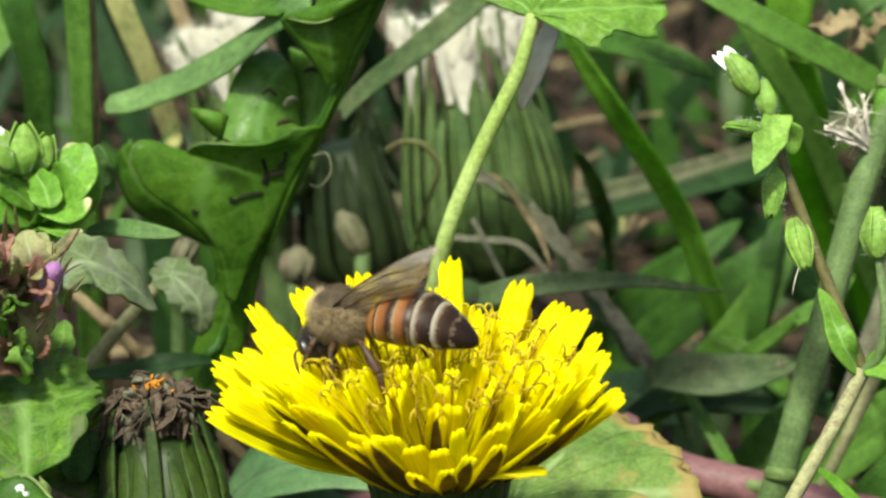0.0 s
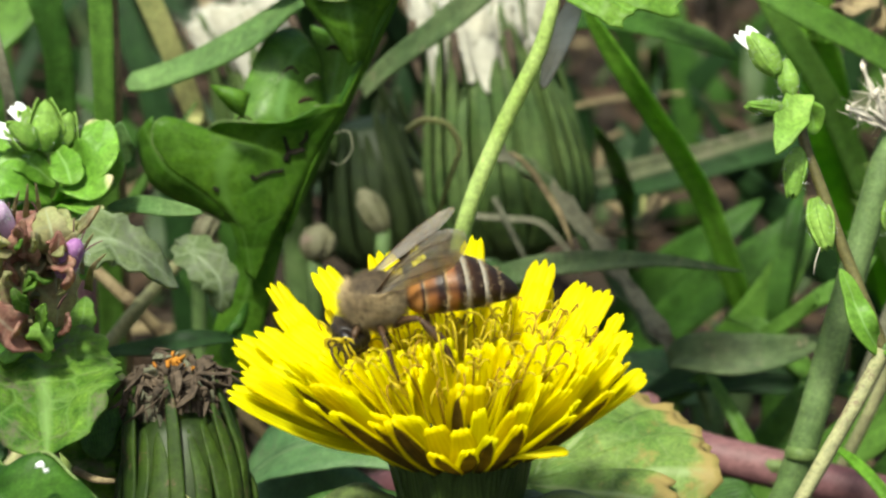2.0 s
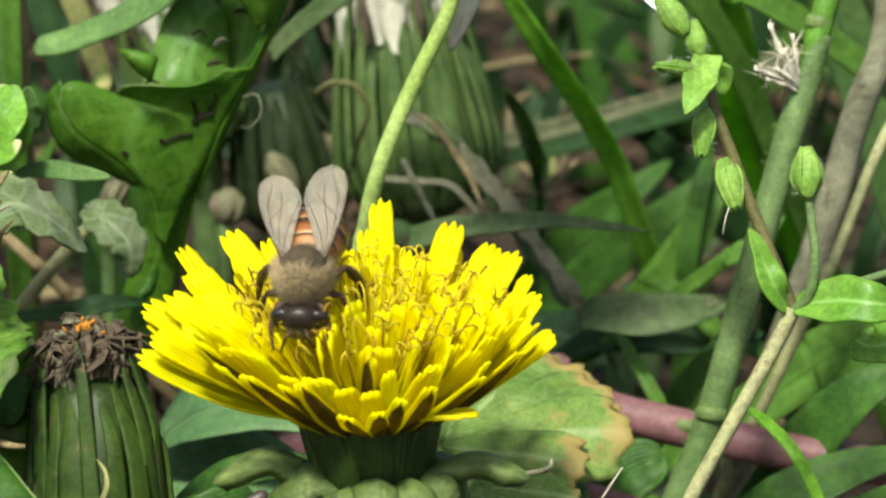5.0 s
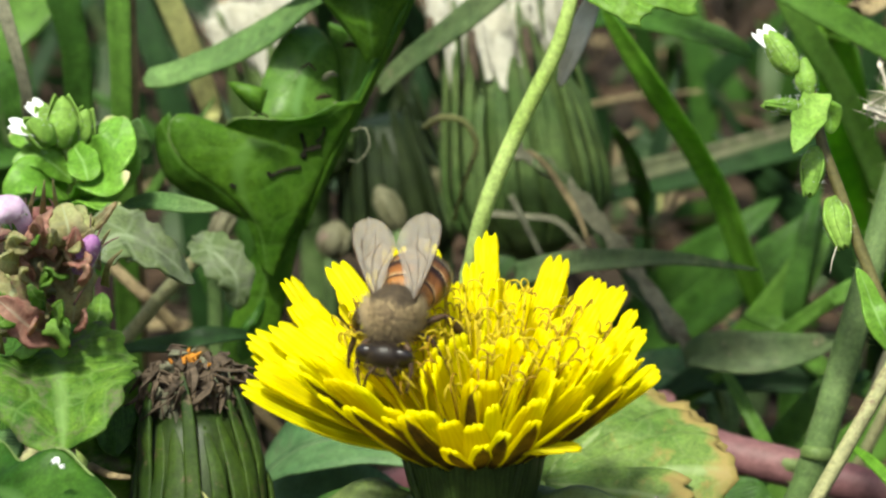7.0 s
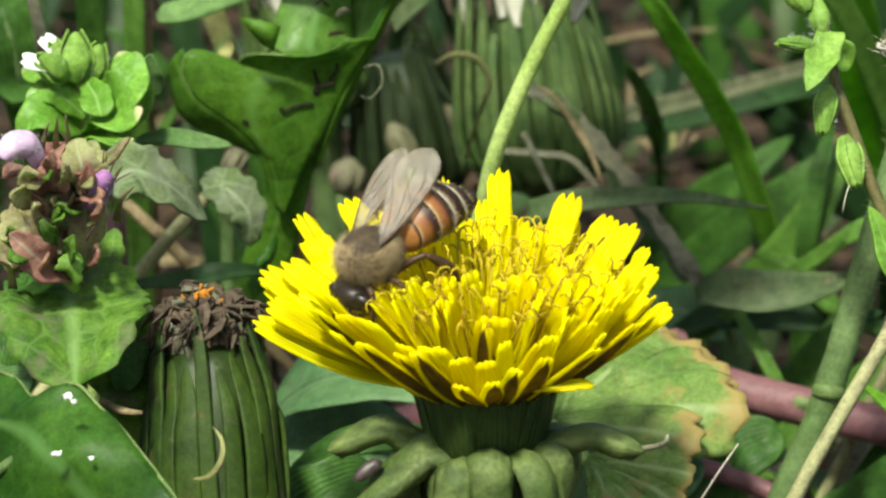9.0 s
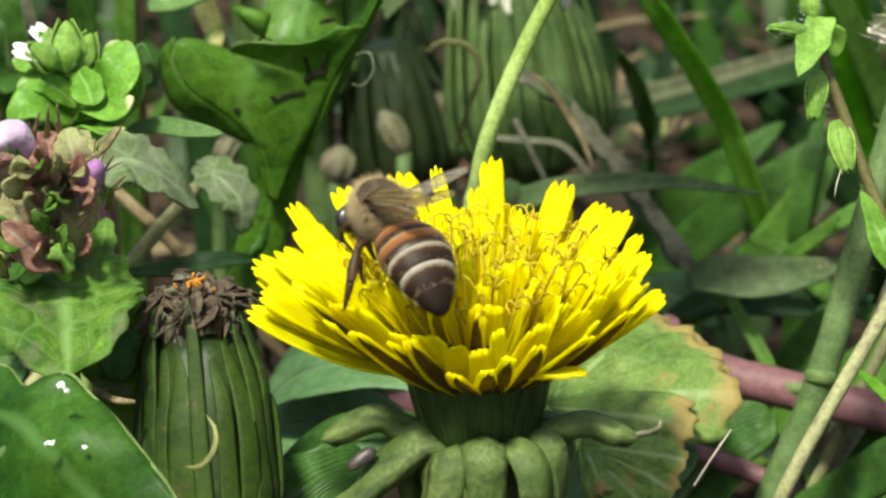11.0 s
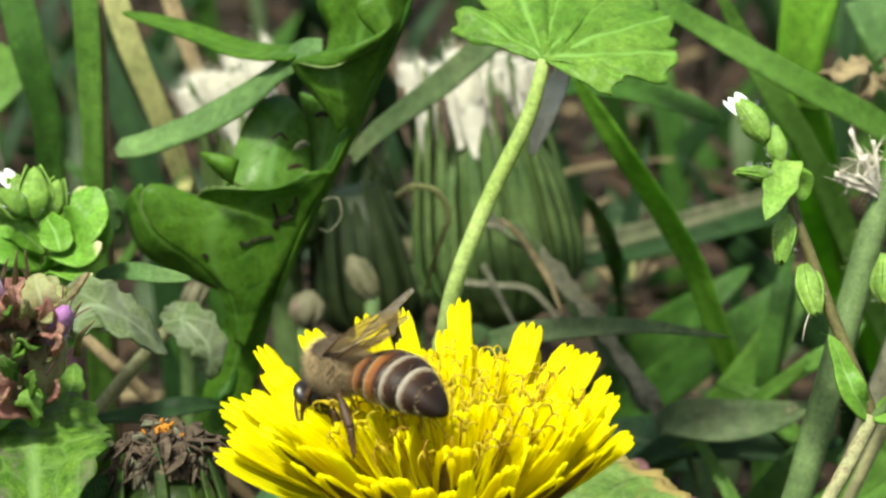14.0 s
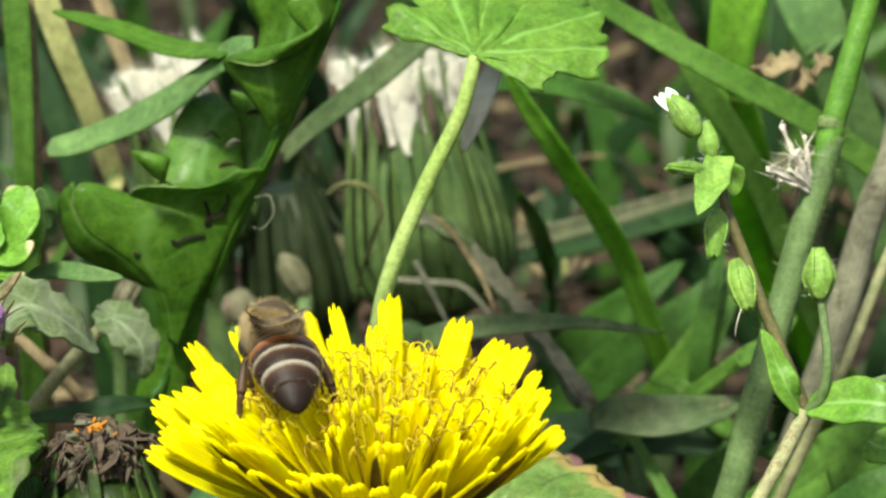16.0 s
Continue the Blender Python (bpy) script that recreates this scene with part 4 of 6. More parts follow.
def grass(label, rows, width, mat, face=None, fold=0.25, twist=0.0, name="", category="", root=True, shape=None, thick=0.18, wave=0.15, seed=0, group=""):
    """One plant blade: rows of grid places from its foot to its tip, width in grid squares."""
    pts = spots(rows)
    if root:
        foot = foot_of(pts)
        if (foot - pts[0]).length > 0.004:
            pts = [foot] + pts
    leafy = "leaf" in label
    dry = any(w in label for w in ("dead", "dry", "scrap", "sheath", "straw"))
    name = name or ("dead_grass" if dry else "leafy_plant" if leafy else "grass_plant")
    back = rows[len(rows) // 2][2]
    face = (face or (TO_EYE + UP * 0.5)).normalized()
    t = thing(name, label, category or ("dead grass" if dry else "leaf" if leafy else "grass"), pts[0], group)
    bm = bmesh.new()
    blade(bm, pts, mm_of(width, back), face, thick, fold, 22, 7, shape, twist, wave, seed=seed)
    piece("leaf" if leafy else "blade", bm, mat, t)
    if wave < 1:
        bm = bmesh.new()
        k = mm_of(width, back)
        tube(bm, [p - face * (thick * 0.5 * MM) for p in pts], [k * 0.055, k * 0.045, k * 0.012], 6, 22)
        piece("midrib", bm, mat, t)
    return t


def strap(s):
    return 0.85 * (1 - s ** 6) + 0.04


def even(s):
    return 0.9 + 0.1 * math.sin(s * 9)


def lance(s):
    return math.sin(math.pi * min(1, 0.05 + s * 0.95)) ** 0.8 + 0.02


def oval(s):
    return max(0.03, math.sin(math.pi * (0.04 + 0.96 * s)) ** 0.72 * (1.12 - 0.38 * s))


# The large toothed dandelion leaf
def toothed_leaf():
    foot = soil_under(spot(448, 640, 52))
    t = thing("dandelion_leaf", "large toothed dandelion leaf, dark green with small black marks", "leaf", foot)
    rib = [(452, 630, 51), (476, 540, 49.5), (515, 440, 47.5), (556, 350, 45), (598, 268, 42.6), (654, 150, 40.4), (722, 20, 38), (780, -100, 36), (810, -190, 35)]
    bm = bmesh.new()
    tube(bm, [foot - UP * 0.004] + spots(rib), [0.9, 0.7, 0.5, 0.36, 0.3, 0.28, 0.26, 0.24, 0.2, 0.2], 10, 30)
    piece("midrib", bm, RIB, t)
    bm = bmesh.new()
    # lower broad tooth
    low_a = spots([(500 + 15.5 * k, 470 - 31 * k, 46 - 0.6 * k) for k in range(11)])
    low_b = spots([(486, 462, 46), (448, 352, 44), (390, 300, 42), (343, 266, 41), (318, 225, 40), (330, 186, 40), (374, 190, 41), (406, 218, 42), (438, 190, 40), (545, 192, 39), (606, 166, 39)])
    web(bm, low_a, low_b, 64, 16, 0.25, 0.4, 0.6)
    web(bm, spots([(496, 640, 50), (509, 573, 50), (531, 482, 48), (552, 390, 46), (580, 315, 44)]), spots([(402, 640, 51), (420, 573, 51), (452, 482, 49), (474, 400, 47), (500, 330, 45)]), 26, 11, 0.25, 0.6, 0.15)
    piece("lower_tooth", bm, LEAF, t)
    bm = bmesh.new()
    # rounded middle tooth, pale face turned up
    mid_b = spots([(600, 210, 45), (530, 215, 45), (466, 200, 44), (488, 114, 44), (522, 44, 44), (572, 26, 45), (604, 60, 45)])
    web(bm, spots([(622, 214, 45), (622, 200, 45), (622, 180, 45), (620, 150, 45), (618, 120, 45), (616, 95, 45), (612, 80, 45)]),
        mid_b, 40, 14, 0.25, 0.8, 1.6)
    # the shaded sheet between the rounded tooth and the midrib
    web(bm, spots([(632, 205, 44), (654, 160, 43), (690, 85, 42), (706, 50, 41)]), spots([(600, 215, 47), (604, 165, 47), (606, 90, 47), (600, 20, 46)]), 18, 9, 0.25, -0.6, 0.8)
    piece("rounded_tooth", bm, LEAF_SHEEN, t, "paler rounded leaf tooth")
    bm = bmesh.new()
    # small hook between the teeth
    web(bm, spots([(492, 140, 36), (486, 160, 36), (480, 185, 37)]), spots([(420, 125, 36), (440, 150, 36), (462, 172, 37)]), 8, 5, 0.22, 0.4, 0.3)
    # upper body
    top_b = spots([(668, 92, 39), (640, 45, 38), (606, 2, 37), (588, -32, 36), (655, -24, 34), (740, -62, 35), (700, -130, 34), (790, -190, 35)])
    web(bm, spots([(690, 85, 39), (722, 20, 38), (752, -45, 37), (780, -100, 36), (810, -190, 35)]),
        top_b, 40, 11, 0.25, 1.5, 1.2)
    # the sheet behind the fold
    web(bm, spots([(748, -40, 38), (772, -90, 37.5), (796, -150, 37), (818, -215, 36.5)]), spots([(640, -34, 41), (652, -84, 41), (630, -140, 41), (650, -215, 41)]), 24, 9, 0.25, 0.8, 1.4)
    # narrow right margin, folded back
    web(bm, spots([(552, 385, 45), (600, 270, 42), (660, 150, 40), (722, 20, 38), (790, -130, 36)]),
        spots([(560, 388, 45), (610, 274, 43), (671, 152, 41), (732, 22, 39), (798, -128, 37)]), 26, 5, 0.22, -0.3, 0.4)
    piece("toothed_sheet", bm, LEAF, t)
    for edge in (low_b[3:], mid_b, top_b[1:6]):
        bm = bmesh.new()
        tube(bm, edge, [0.07, 0.1, 0.1, 0.06], 6, 40)
        piece("leaf_margin", bm, MARGIN, t, "pale leaf margin")
    # the long pale tooth that sticks out
    bm = bmesh.new()
    blade(bm, spots([(640, -50, 37), (590, -35, 38), (525, 22, 42), (420, 78, 46), (330, 112, 49), (272, 122, 50)]), mm_of(84, 44), (TO_EYE * 0.8 + UP).normalized(), 0.22, 0.12, 22, 7,
          lambda s: 0.35 + 0.65 * math.sin(math.pi * min(1, 0.15 + s * 0.8)) if s < 0.97 else 0.06, wave=0.3)
    piece("long_tooth", bm, LEAF_PALE, t, "grey-green narrow tooth with a pale edge")
    bm = bmesh.new()
    blade(bm, spots([(600, -45, 38), (500, -52, 44), (400, -88, 48), (285, -122, 50)]), mm_of(56, 46), (TO_EYE * 0.5 + UP).normalized(), 0.22, 0.15, 18, 6, lambda s: 0.9 * (1 - s ** 4) + 0.04, wave=0.3)
    piece("upper_tooth", bm, LEAF, t)
    # torn, dried scraps on the rounded tooth and at its foot
    for k, (u, v, back) in enumerate(((566, 96, 43.2), (590, 152, 43.2), (604, 116, 43.6), (478, 188, 42.6), (640, 58, 41.0), (612, 176, 42.8))):
        bm = bmesh.new()
        blade(bm, spots([(u - 13, v + 5, back), (u, v - 6 + 5 * math.sin(k * 2.0), back - 0.4), (u + 15, v + 7 * math.cos(k * 1.7), back)]), 0.22 + 0.16 * (k % 3), TO_EYE, 0.15, 0.4, 9, 4, lance, 1.6, 0.5, seed=k)
        piece("torn_scrap", bm, (DEAD_BROWN, STRAW_GREY)[k % 3 == 2], t, "small torn dried scrap")
    # the folded lower tooth in its own shade
    bm = bmesh.new()
    web(bm, spots([(500, 350, 50), (430, 320, 50), (365, 260, 49), (318, 180, 48)]), spots([(480, 380, 51), (400, 345, 52), (318, 300, 51), (292, 215, 50)]), 16, 7, 0.25, 1.0, 0.5)
    piece("folded_tooth", bm, LEAF, t)
    # dark chewed marks that lie on the lower tooth
    sheet = []
    for i in range(60):
        for k in range(40):
            sp, f = 0.3 + 0.7 * i / 59, k / 39
            p = curve_at(low_a, sp).lerp(curve_at(low_b, sp), f)
            p += (TO_EYE + UP * 0.6) * (0.4 * MM * math.sin(math.pi * f) * math.sin(math.pi * (0.08 + 0.84 * sp)))
            sheet.append(p + TO_EYE * (0.6 * MM * noise.noise(p * 210) + 0.35 * MM))

    def on_sheet(u, v):
        d = way(u, v).normalized()
        return min(sheet, key=lambda p: ((p - EYE) - d * (p - EYE).dot(d)).length)

    # side veins of the lower tooth
    for at, to in (((590, 296), (470, 200)), ((600, 262), (548, 200)), ((576, 320), (392, 232)), ((566, 342), (345, 236)), ((552, 372), (400, 300))):
        pts = [on_sheet(at[0] + (to[0] - at[0]) * k / 6, at[1] + (to[1] - at[1]) * k / 6 + 6 * math.sin(k)) for k in range(7)]
        bm = bmesh.new()
        tube(bm, [p - TO_EYE * 0.00034 for p in pts], [0.12, 0.09, 0.05], 6, 18)
        piece("side_vein", bm, RIB, t)
    for line, w in (([(594, 206), (588, 220), (580, 232)], 0.3), ([(552, 218), (556, 230), (560, 244)], 0.4), ([(586, 236), (572, 242), (558, 246), (556, 262)], 0.62), ([(548, 276), (524, 282), (496, 290)], 0.34), ([(494, 284), (498, 294)], 0.4), ([(420, 318), (426, 330)], 0.4)):
        pts = [on_sheet(u, v) for u, v in line]
        bm = bmesh.new()
        blade(bm, pts if len(pts) > 2 else [pts[0], pts[0].lerp(pts[1], 0.5), pts[1]], w, TO_EYE, 0.12, 0.1, 9, 4, lambda s: 0.7 + 0.3 * math.sin(s * 23), wave=0.25)
        piece("chewed_mark", bm, BLACK, t, "small black chewed mark")
    return t


toothed_leaf()


# The cranesbill leaf on its light green stalk, and the old yellowing one
def palmate(bm, centre, tips, face, depth=0.52, thick=0.22, bulge=0.6, seed=0):
    """Lobes that fan out from one point and share their lower parts; each lobe ends in three blunt teeth."""
    for k, tip in enumerate(tips):
        axis = tip - centre
        ln = axis.length
        d = axis.normalized()
        side = d.cross(face).normalized()
        up = side.cross(d)
        wide = ln * 0.32
        grid = []
        n, m = 22, 15
        for i in range(n):
            s = i / (n - 1)
            half = wide * (0.12 + 1.0 * s) if s < 0.62 else wide * 0.74
            row = []
            for j in range(m):
                c = -1 + 2 * j / (m - 1)
                x = s * ln
                if s > 0.62:
                    f = (s - 0.62) / 0.38
                    cut = 1 - abs(c) * 0.3 - 0.13 * (0.5 - 0.5 * math.cos(3 * math.pi * c + math.pi)) + 0.08 * noise.noise(Vector((c * 4, k * 3.1, seed)))
                    x = ln * (0.62 + 0.38 * f * cut)
                    half = wide * (0.74 + 0.06 * math.sin(f * 3) - 0.1 * f)
                p = centre + d * x + side * (c * half) + up * (bulge * MM * (0.6 * math.cos(c * 2.2) * s - s * s * 0.8) + 0.5 * MM * noise.noise(Vector((s * 4, c * 3, k + seed))) + 0.05 * MM * (k % 2))
                row.append(p)
            grid.append(row)
        slab(bm, grid, thick * MM)


def cranesbill():
    foot = soil_under(spot(850, 520, 60))
    t = thing("cranesbill_leaf", "fresh green lobed cranesbill leaf on a light green stalk", "leaf", foot)
    bm = bmesh.new()
    way_up = [(845, 560, 38), (856, 440, 33), (880, 340, 30), (936, 205, 28), (1000, 75, 26), (1024, 0, 25), (1031, -36, 25)]
    tube(bm, [foot - UP * 0.003] + spots(way_up), [0.75, 0.72, 0.7, 0.66, 0.66, 0.62, 0.55, 0.5], 12, 30)
    piece("leaf_stalk", bm, STEM_GREEN, t, "light green smooth stalk")
    bm = bmesh.new()
    c = spot(1031, -36, 25)
    tips = spots([(880, -135, 28), (960, -230, 34), (1080, -260, 38), (1190, -195, 36), (1265, -120, 30), (1278, -48, 26), (1180, -8, 23)])
    palmate(bm, c, tips, (TO_EYE * 0.35 + UP).normalized(), bulge=1.0)
    piece("lobed_sheet", bm, GERAN, t)


cranesbill()


def old_leaf(label, centre, tips, stalk, seed):
    foot = soil_under(spot(*stalk[0]))
    t = thing("cranesbill_leaf", label, "leaf", foot)
    bm = bmesh.new()
    tube(bm, [foot - UP * 0.003] + spots(stalk) + [spot(*centre)], [0.6, 0.55, 0.5], 9, 12)
    piece("leaf_stalk", bm, STEM_GREEN, t)
    bm = bmesh.new()
    palmate(bm, spot(*centre), spots(tips), (TO_EYE * 0.9 + UP * 0.6).normalized(), bulge=1.2, seed=seed)
    piece("lobed_sheet", bm, GERAN_OLD, t)


old_leaf("yellowing lobed cranesbill leaf with brown tips beside the dandelion", (985, 835, 24), [(1090, 640, 34), (1185, 655, 33), (1262, 700, 31), (1310, 745, 28), (1338, 805, 24), (1250, 870, 20)], [(930, 930, 26)], 3)
old_leaf("small pale green lobed cranesbill leaf low in the grass", (1040, 905, 20), [(1085, 985, 16), (1150, 1010, 16), (1215, 985, 17), (1235, 930, 18), (1180, 890, 22)], [(1000, 960, 24)], 9)


# The closed, white-tufted dandelion seed heads
def seed_head(label, base, top, wide, long, count, seed, stems, mat=None):
    """Green bracts closed round a tuft of white hairs; base and top are grid places, wide and long in mm."""
    r = random.Random(seed)
    a, b = spot(*base), spot(*top)
    foot = soil_under(spot(*stems)) - UP * 0.003
    t = thing("dandelion_seed_head", label, "seed head", foot)
    m = along(a, b, TO_EYE)
    hgt = (b - a).length / MM
    for i in range(count):
        g = 2 * math.pi * (i + r.uniform(-0.2, 0.2)) / count
        rot = m @ Matrix.Rotation(g, 4, "X")
        k = r.uniform(0.85, 1.15)
        pts = [rot @ (Vector(q) * MM) for q in ((0, 0, wide * 0.36), (hgt * 0.2, 0, wide * 0.52), (hgt * 0.55, 0, wide * 0.47), (hgt * 0.85 * k, 0, wide * 0.36), (hgt * 1.02 * k, 0, wide * 0.33))]
        bm = bmesh.new()
        blade(bm, pts, wide * r.uniform(2.0, 3.0) / count, (rot.to_3x3() @ Vector((0, 0, 1))).normalized(), 0.35, -0.2, 14, 5, lambda s: (1 - 0.5 * s) * (1 - s ** 9) + 0.03)
        piece("bract", bm, mat or BRACT_SEED, t)
    bm = bmesh.new()
    spun(bm, [(-1.5, wide * 0.12), (0, wide * 0.30), (hgt * 0.25, wide * 0.40), (hgt * 0.6, wide * 0.36), (hgt * 0.9, wide * 0.26)], m, 20)
    piece("cup", bm, mat or BRACT_SEED, t)
    # bundles of silky hairs, broad and smooth below, frayed at the top
    if long > 2:
        for i in range(13):
            g, q = 2 * math.pi * i / 13 + r.uniform(-0.16, 0.16), 0.40 if i % 2 else 0.30
            cg, sg = math.cos(g), math.sin(g)
            tall = long * r.uniform(0.55, 1.0)
            low = hgt * r.uniform(0.56, 0.80)
            line = [Vector((x, rr * wide * cg, rr * wide * sg)) for x, rr in ((low, q * 0.98), (hgt * 0.84, q), (hgt * 0.92 + tall * 0.25, q * 1.0), (hgt * 0.92 + tall * 0.7, q * 1.06))]
            bm = bmesh.new()
            out = (m.to_3x3() @ Vector((0, cg, sg))).normalized()
            blade(bm, [m @ (p * MM) for p in line], wide * r.uniform(0.13, 0.21), out, 0.5, -0.45, 14, 7, lambda s: (0.12 + 0.88 * min(1, s * 2.2)) * (1 - 0.35 * s ** 4), wave=0.4, seed=i)
            for _ in range(110):
                e = r.gauss(0, 0.05) * wide
                p0 = Vector((hgt * 0.88 + tall * r.uniform(0.2, 0.6), q * 1.03 * wide * cg - e * sg, q * 1.03 * wide * sg + e * cg))
                p1 = p0 + Vector((tall * r.uniform(0.25, 0.55), r.gauss(0, 0.3) + 0.5 * cg - e * 0.4 * sg, r.gauss(0, 0.3) + 0.5 * sg + e * 0.4 * cg))
                spike(bm, m @ (p0 * MM), m @ (p1 * MM), 0.05 * MM)
            piece("pappus_tuft", bm, PAPPUS, t, "cream white hair tuft")
    for i in range(6 if long > 2 else 0):
        g = -0.6 + 4.2 * i / 5 + r.uniform(-0.15, 0.15)
        bm = bmesh.new()
        pts = [m @ (Vector((x, rr * math.cos(g) * wide, rr * math.sin(g) * wide)) * MM) for x, rr in ((hgt * 0.78, 0.46), (hgt * 0.9, 0.47), (hgt * r.uniform(0.98, 1.14), 0.45))]
        tube(bm, pts, [0.15, 0.5, 0.35], 7, 8, lumps=0.2)
        piece("bract_tip", bm, DRIED, t, "dark withered bract tip")
    bm = bmesh.new()
    tube(bm, [foot, foot.lerp(a, 0.6) + UP * 0.004, a + (b - a) * 0.02], [1.6, 1.5, 1.8], 12, 12)
    piece("stalk", bm, STEM_HAIRY, t)


seed_head("closed dandelion seed head with green bracts and white tuft", (965, 405, 84), (906, 12, 80), 14.5, 7.0, 24, 5, (960, 440, 88))
seed_head("closed dandelion seed head with white tuft behind a leaf", (570, 290, 92), (476, 22, 88), 10.5, 6.5, 17, 6, (590, 330, 96))
# Shade among the leaves is painted into this head's bracts.
seed_head("closed dandelion head painted in shade, low behind the flower", (740, 430, 96), (690, 170, 92), 11.0, 1.0, 17, 7, (750, 470, 100), BRACT_SHADE)


# The withered dandelion head
def withered_head():
    a, b = spot(392, 1085, 14), spot(362, 705, 14)
    foot = soil_under(a) - UP * 0.003
    t = thing("withered_dandelion", "withered dandelion head, green bracts closed on dark dried petals", "flower", foot)
    m = along(a, b, TO_EYE)
    hgt = (b - a).length / MM
    r = random.Random(8)
    bm = bmesh.new()
    spun(bm, [(-1.0, 1.5), (0, 4.4), (hgt * 0.3, 4.8), (hgt * 0.65, 4.6), (hgt * 0.9, 3.7), (hgt, 2.8)], m, 24)
    piece("cup", bm, BRACT, t)
    for i in range(20):
        g = 2 * math.pi * (i + r.uniform(-0.2, 0.2)) / 20
        rot = m @ Matrix.Rotation(g, 4, "X")
        k = r.uniform(0.82, 1.08)
        pts = [rot @ (Vector(q) * MM) for q in ((-0.5, 0, 4.4), (hgt * 0.25, 0, 5.3), (hgt * 0.6, 0, 5.15), (hgt * 0.9 * k, 0, 4.3), (hgt * 1.1 * k, 0.3, 3.4))]
        bm = bmesh.new()
        blade(bm, pts, r.uniform(1.3, 2.3), (rot.to_3x3() @ Vector((0, 0, 1))).normalized(), 0.35, -0.14, 16, 7, lambda s: (1 - 0.5 * s) * (1 - s ** 8) + 0.04, wave=0.45, seed=i)
        piece("bract", bm, BRACT_DULL, t)
    # limp dried straps, some hanging over the rim
    for group, tint, total in (("dried_petals", DRIED, 240), ("grey_tuft", STRAW_GREY, 36)):
        bm = bmesh.new()
        for i in range(total):
            q, g = math.sqrt(r.random()), r.uniform(0, 2 * math.pi)
            cg, sg = math.cos(g), math.sin(g)
            rise = r.uniform(1.5, 4.6) * (1.1 - 0.5 * q)
            fall = r.uniform(0.0, 2.6) * q
            line = [Vector((hgt * 0.9, q * 2.6 * cg, q * 2.6 * sg)), Vector((hgt + rise * 0.8, q * 3.2 * cg, q * 3.2 * sg)), Vector((hgt + rise, q * 3.5 * cg + r.gauss(0, 0.7), q * 3.5 * sg + r.gauss(0, 0.7))), Vector((hgt + rise - fall, q * 3.9 * cg + r.gauss(0, 0.9), q * 3.9 * sg + r.gauss(0, 0.9)))]
            blade(bm, [m @ (p * MM) for p in line], r.choice((0.2, 0.5, 0.9, 1.3)) * r.uniform(0.7, 1.2), Vector((r.gauss(0, 1), -1 + r.gauss(0, 0.5), r.gauss(0.3, 0.6))).normalized(), 0.12, r.uniform(-0.6, 0.6), 9, 4, strap, r.uniform(-2.5, 2.5), 0.5, seed=i)
        piece(group, bm, tint, t, "dark brown dried petals" if tint is DRIED else "grey dried hair tuft")["kind"] = "stuff"
    bm = bmesh.new()
    for i in range(46):
        p0 = Vector((hgt + 2.4 + r.uniform(0, 1.4), r.gauss(-0.2, 0.5), r.gauss(0.9, 0.5)))
        p1 = p0 + Vector((r.uniform(0.4, 0.9), r.gauss(0, 0.4), r.gauss(0, 0.4)))
        tube(bm, [m @ (p * MM) for p in (p0, p0.lerp(p1, 0.5) + Vector((0, 0.15, 0)), p1)], [0.13, 0.16, 0.09], 5, 4)
    piece("orange_petals", bm, ORANGE, t, "dried orange petal remains")["kind"] = "stuff"
    bm = bmesh.new()
    tube(bm, [foot, foot.lerp(a, 0.5), a + (b - a) * 0.03], [1.9, 1.9, 2.4], 12, 8)
    piece("stalk", bm, STEM_HAIRY, t)
    # the curled white scrap that clings to it
    bm = bmesh.new()
    blade(bm, spots([(340, 942, -4), (368, 938, -6), (390, 910, -7), (392, 875, -7), (376, 850, -6)]), mm_of(9, 0), TO_EYE, 0.2, 0.3, 16, 5, lance)
    tagged(part("petal_scrap", bm, STRAW_GREEN), "curled cream petal scrap on a withered head", "petal")


withered_head()


# ---- single blades, as they lie and stand ----
FACE_SIDE = TO_EYE + Vector((-0.35, 0, -0.15))
grass("bright green grass blade, bent across", [(1040, 20, 70), (1110, 10, 66), (1210, 25, 62), (1300, 52, 60), (1352, 80, 60)], 52, GRASS, root=False, shape=strap)
grass("bright green upright grass blade", [(1330, 420, 78), (1300, 335, 74), (1240, 230, 68), (1180, 140, 62), (1118, 45, 58), (1085, -10, 56)], 52, GRASS_FRESH, FACE_SIDE, shape=strap)
grass("broad bright green grass blade leaning across", [(1860, 260, 60), (1736, 165, 56), (1600, 70, 52), (1470, 0, 50), (1350, -70, 50), (1225, -150, 50), (1150, -230, 50)], 62, GRASS_LIGHT, shape=strap)
grass("bright green grass blade leaning back", [(1600, 360, 80), (1560, 265, 76), (1500, 130, 70), (1440, 30, 66), (1385, -70, 64), (1330, -180, 62)], 58, GRASS_LIGHT, shape=strap)
grass("broad pale green leaf blade standing up", [(1500, 90, 74), (1488, 40, 70), (1490, -60, 66), (1510, -160, 64), (1520, -260, 64)], 104, GRASS_FRESH, FACE_SIDE, shape=even)
grass("dull green folded grass stem lying across", [(1620, 150, 106), (1545, 175, 104), (1400, 218, 100), (1250, 262, 98), (1098, 300, 96)], 36, STEM_DULL, fold=0.7, root=False, shape=even)
# This blade's dark colour stands for the folded stem's shaded underside.
grass("deep green blade in the shade", [(1560, 215, 110), (1400, 250, 106), (1250, 292, 104), (1100, 320, 102)], 46, GRASS_SHADED, fold=0.4, root=False, shape=even)
grass("grey dead blade, frayed and bent", [(930, 244, 62), (990, 278, 64), (1070, 368, 66), (1150, 466, 66), (1240, 600, 64)], 40, STRAW_GREY, root=False, wave=1.3, shape=lambda s: 0.75 + 0.3 * math.sin(s * 19) * math.sin(s * 47), seed=4)
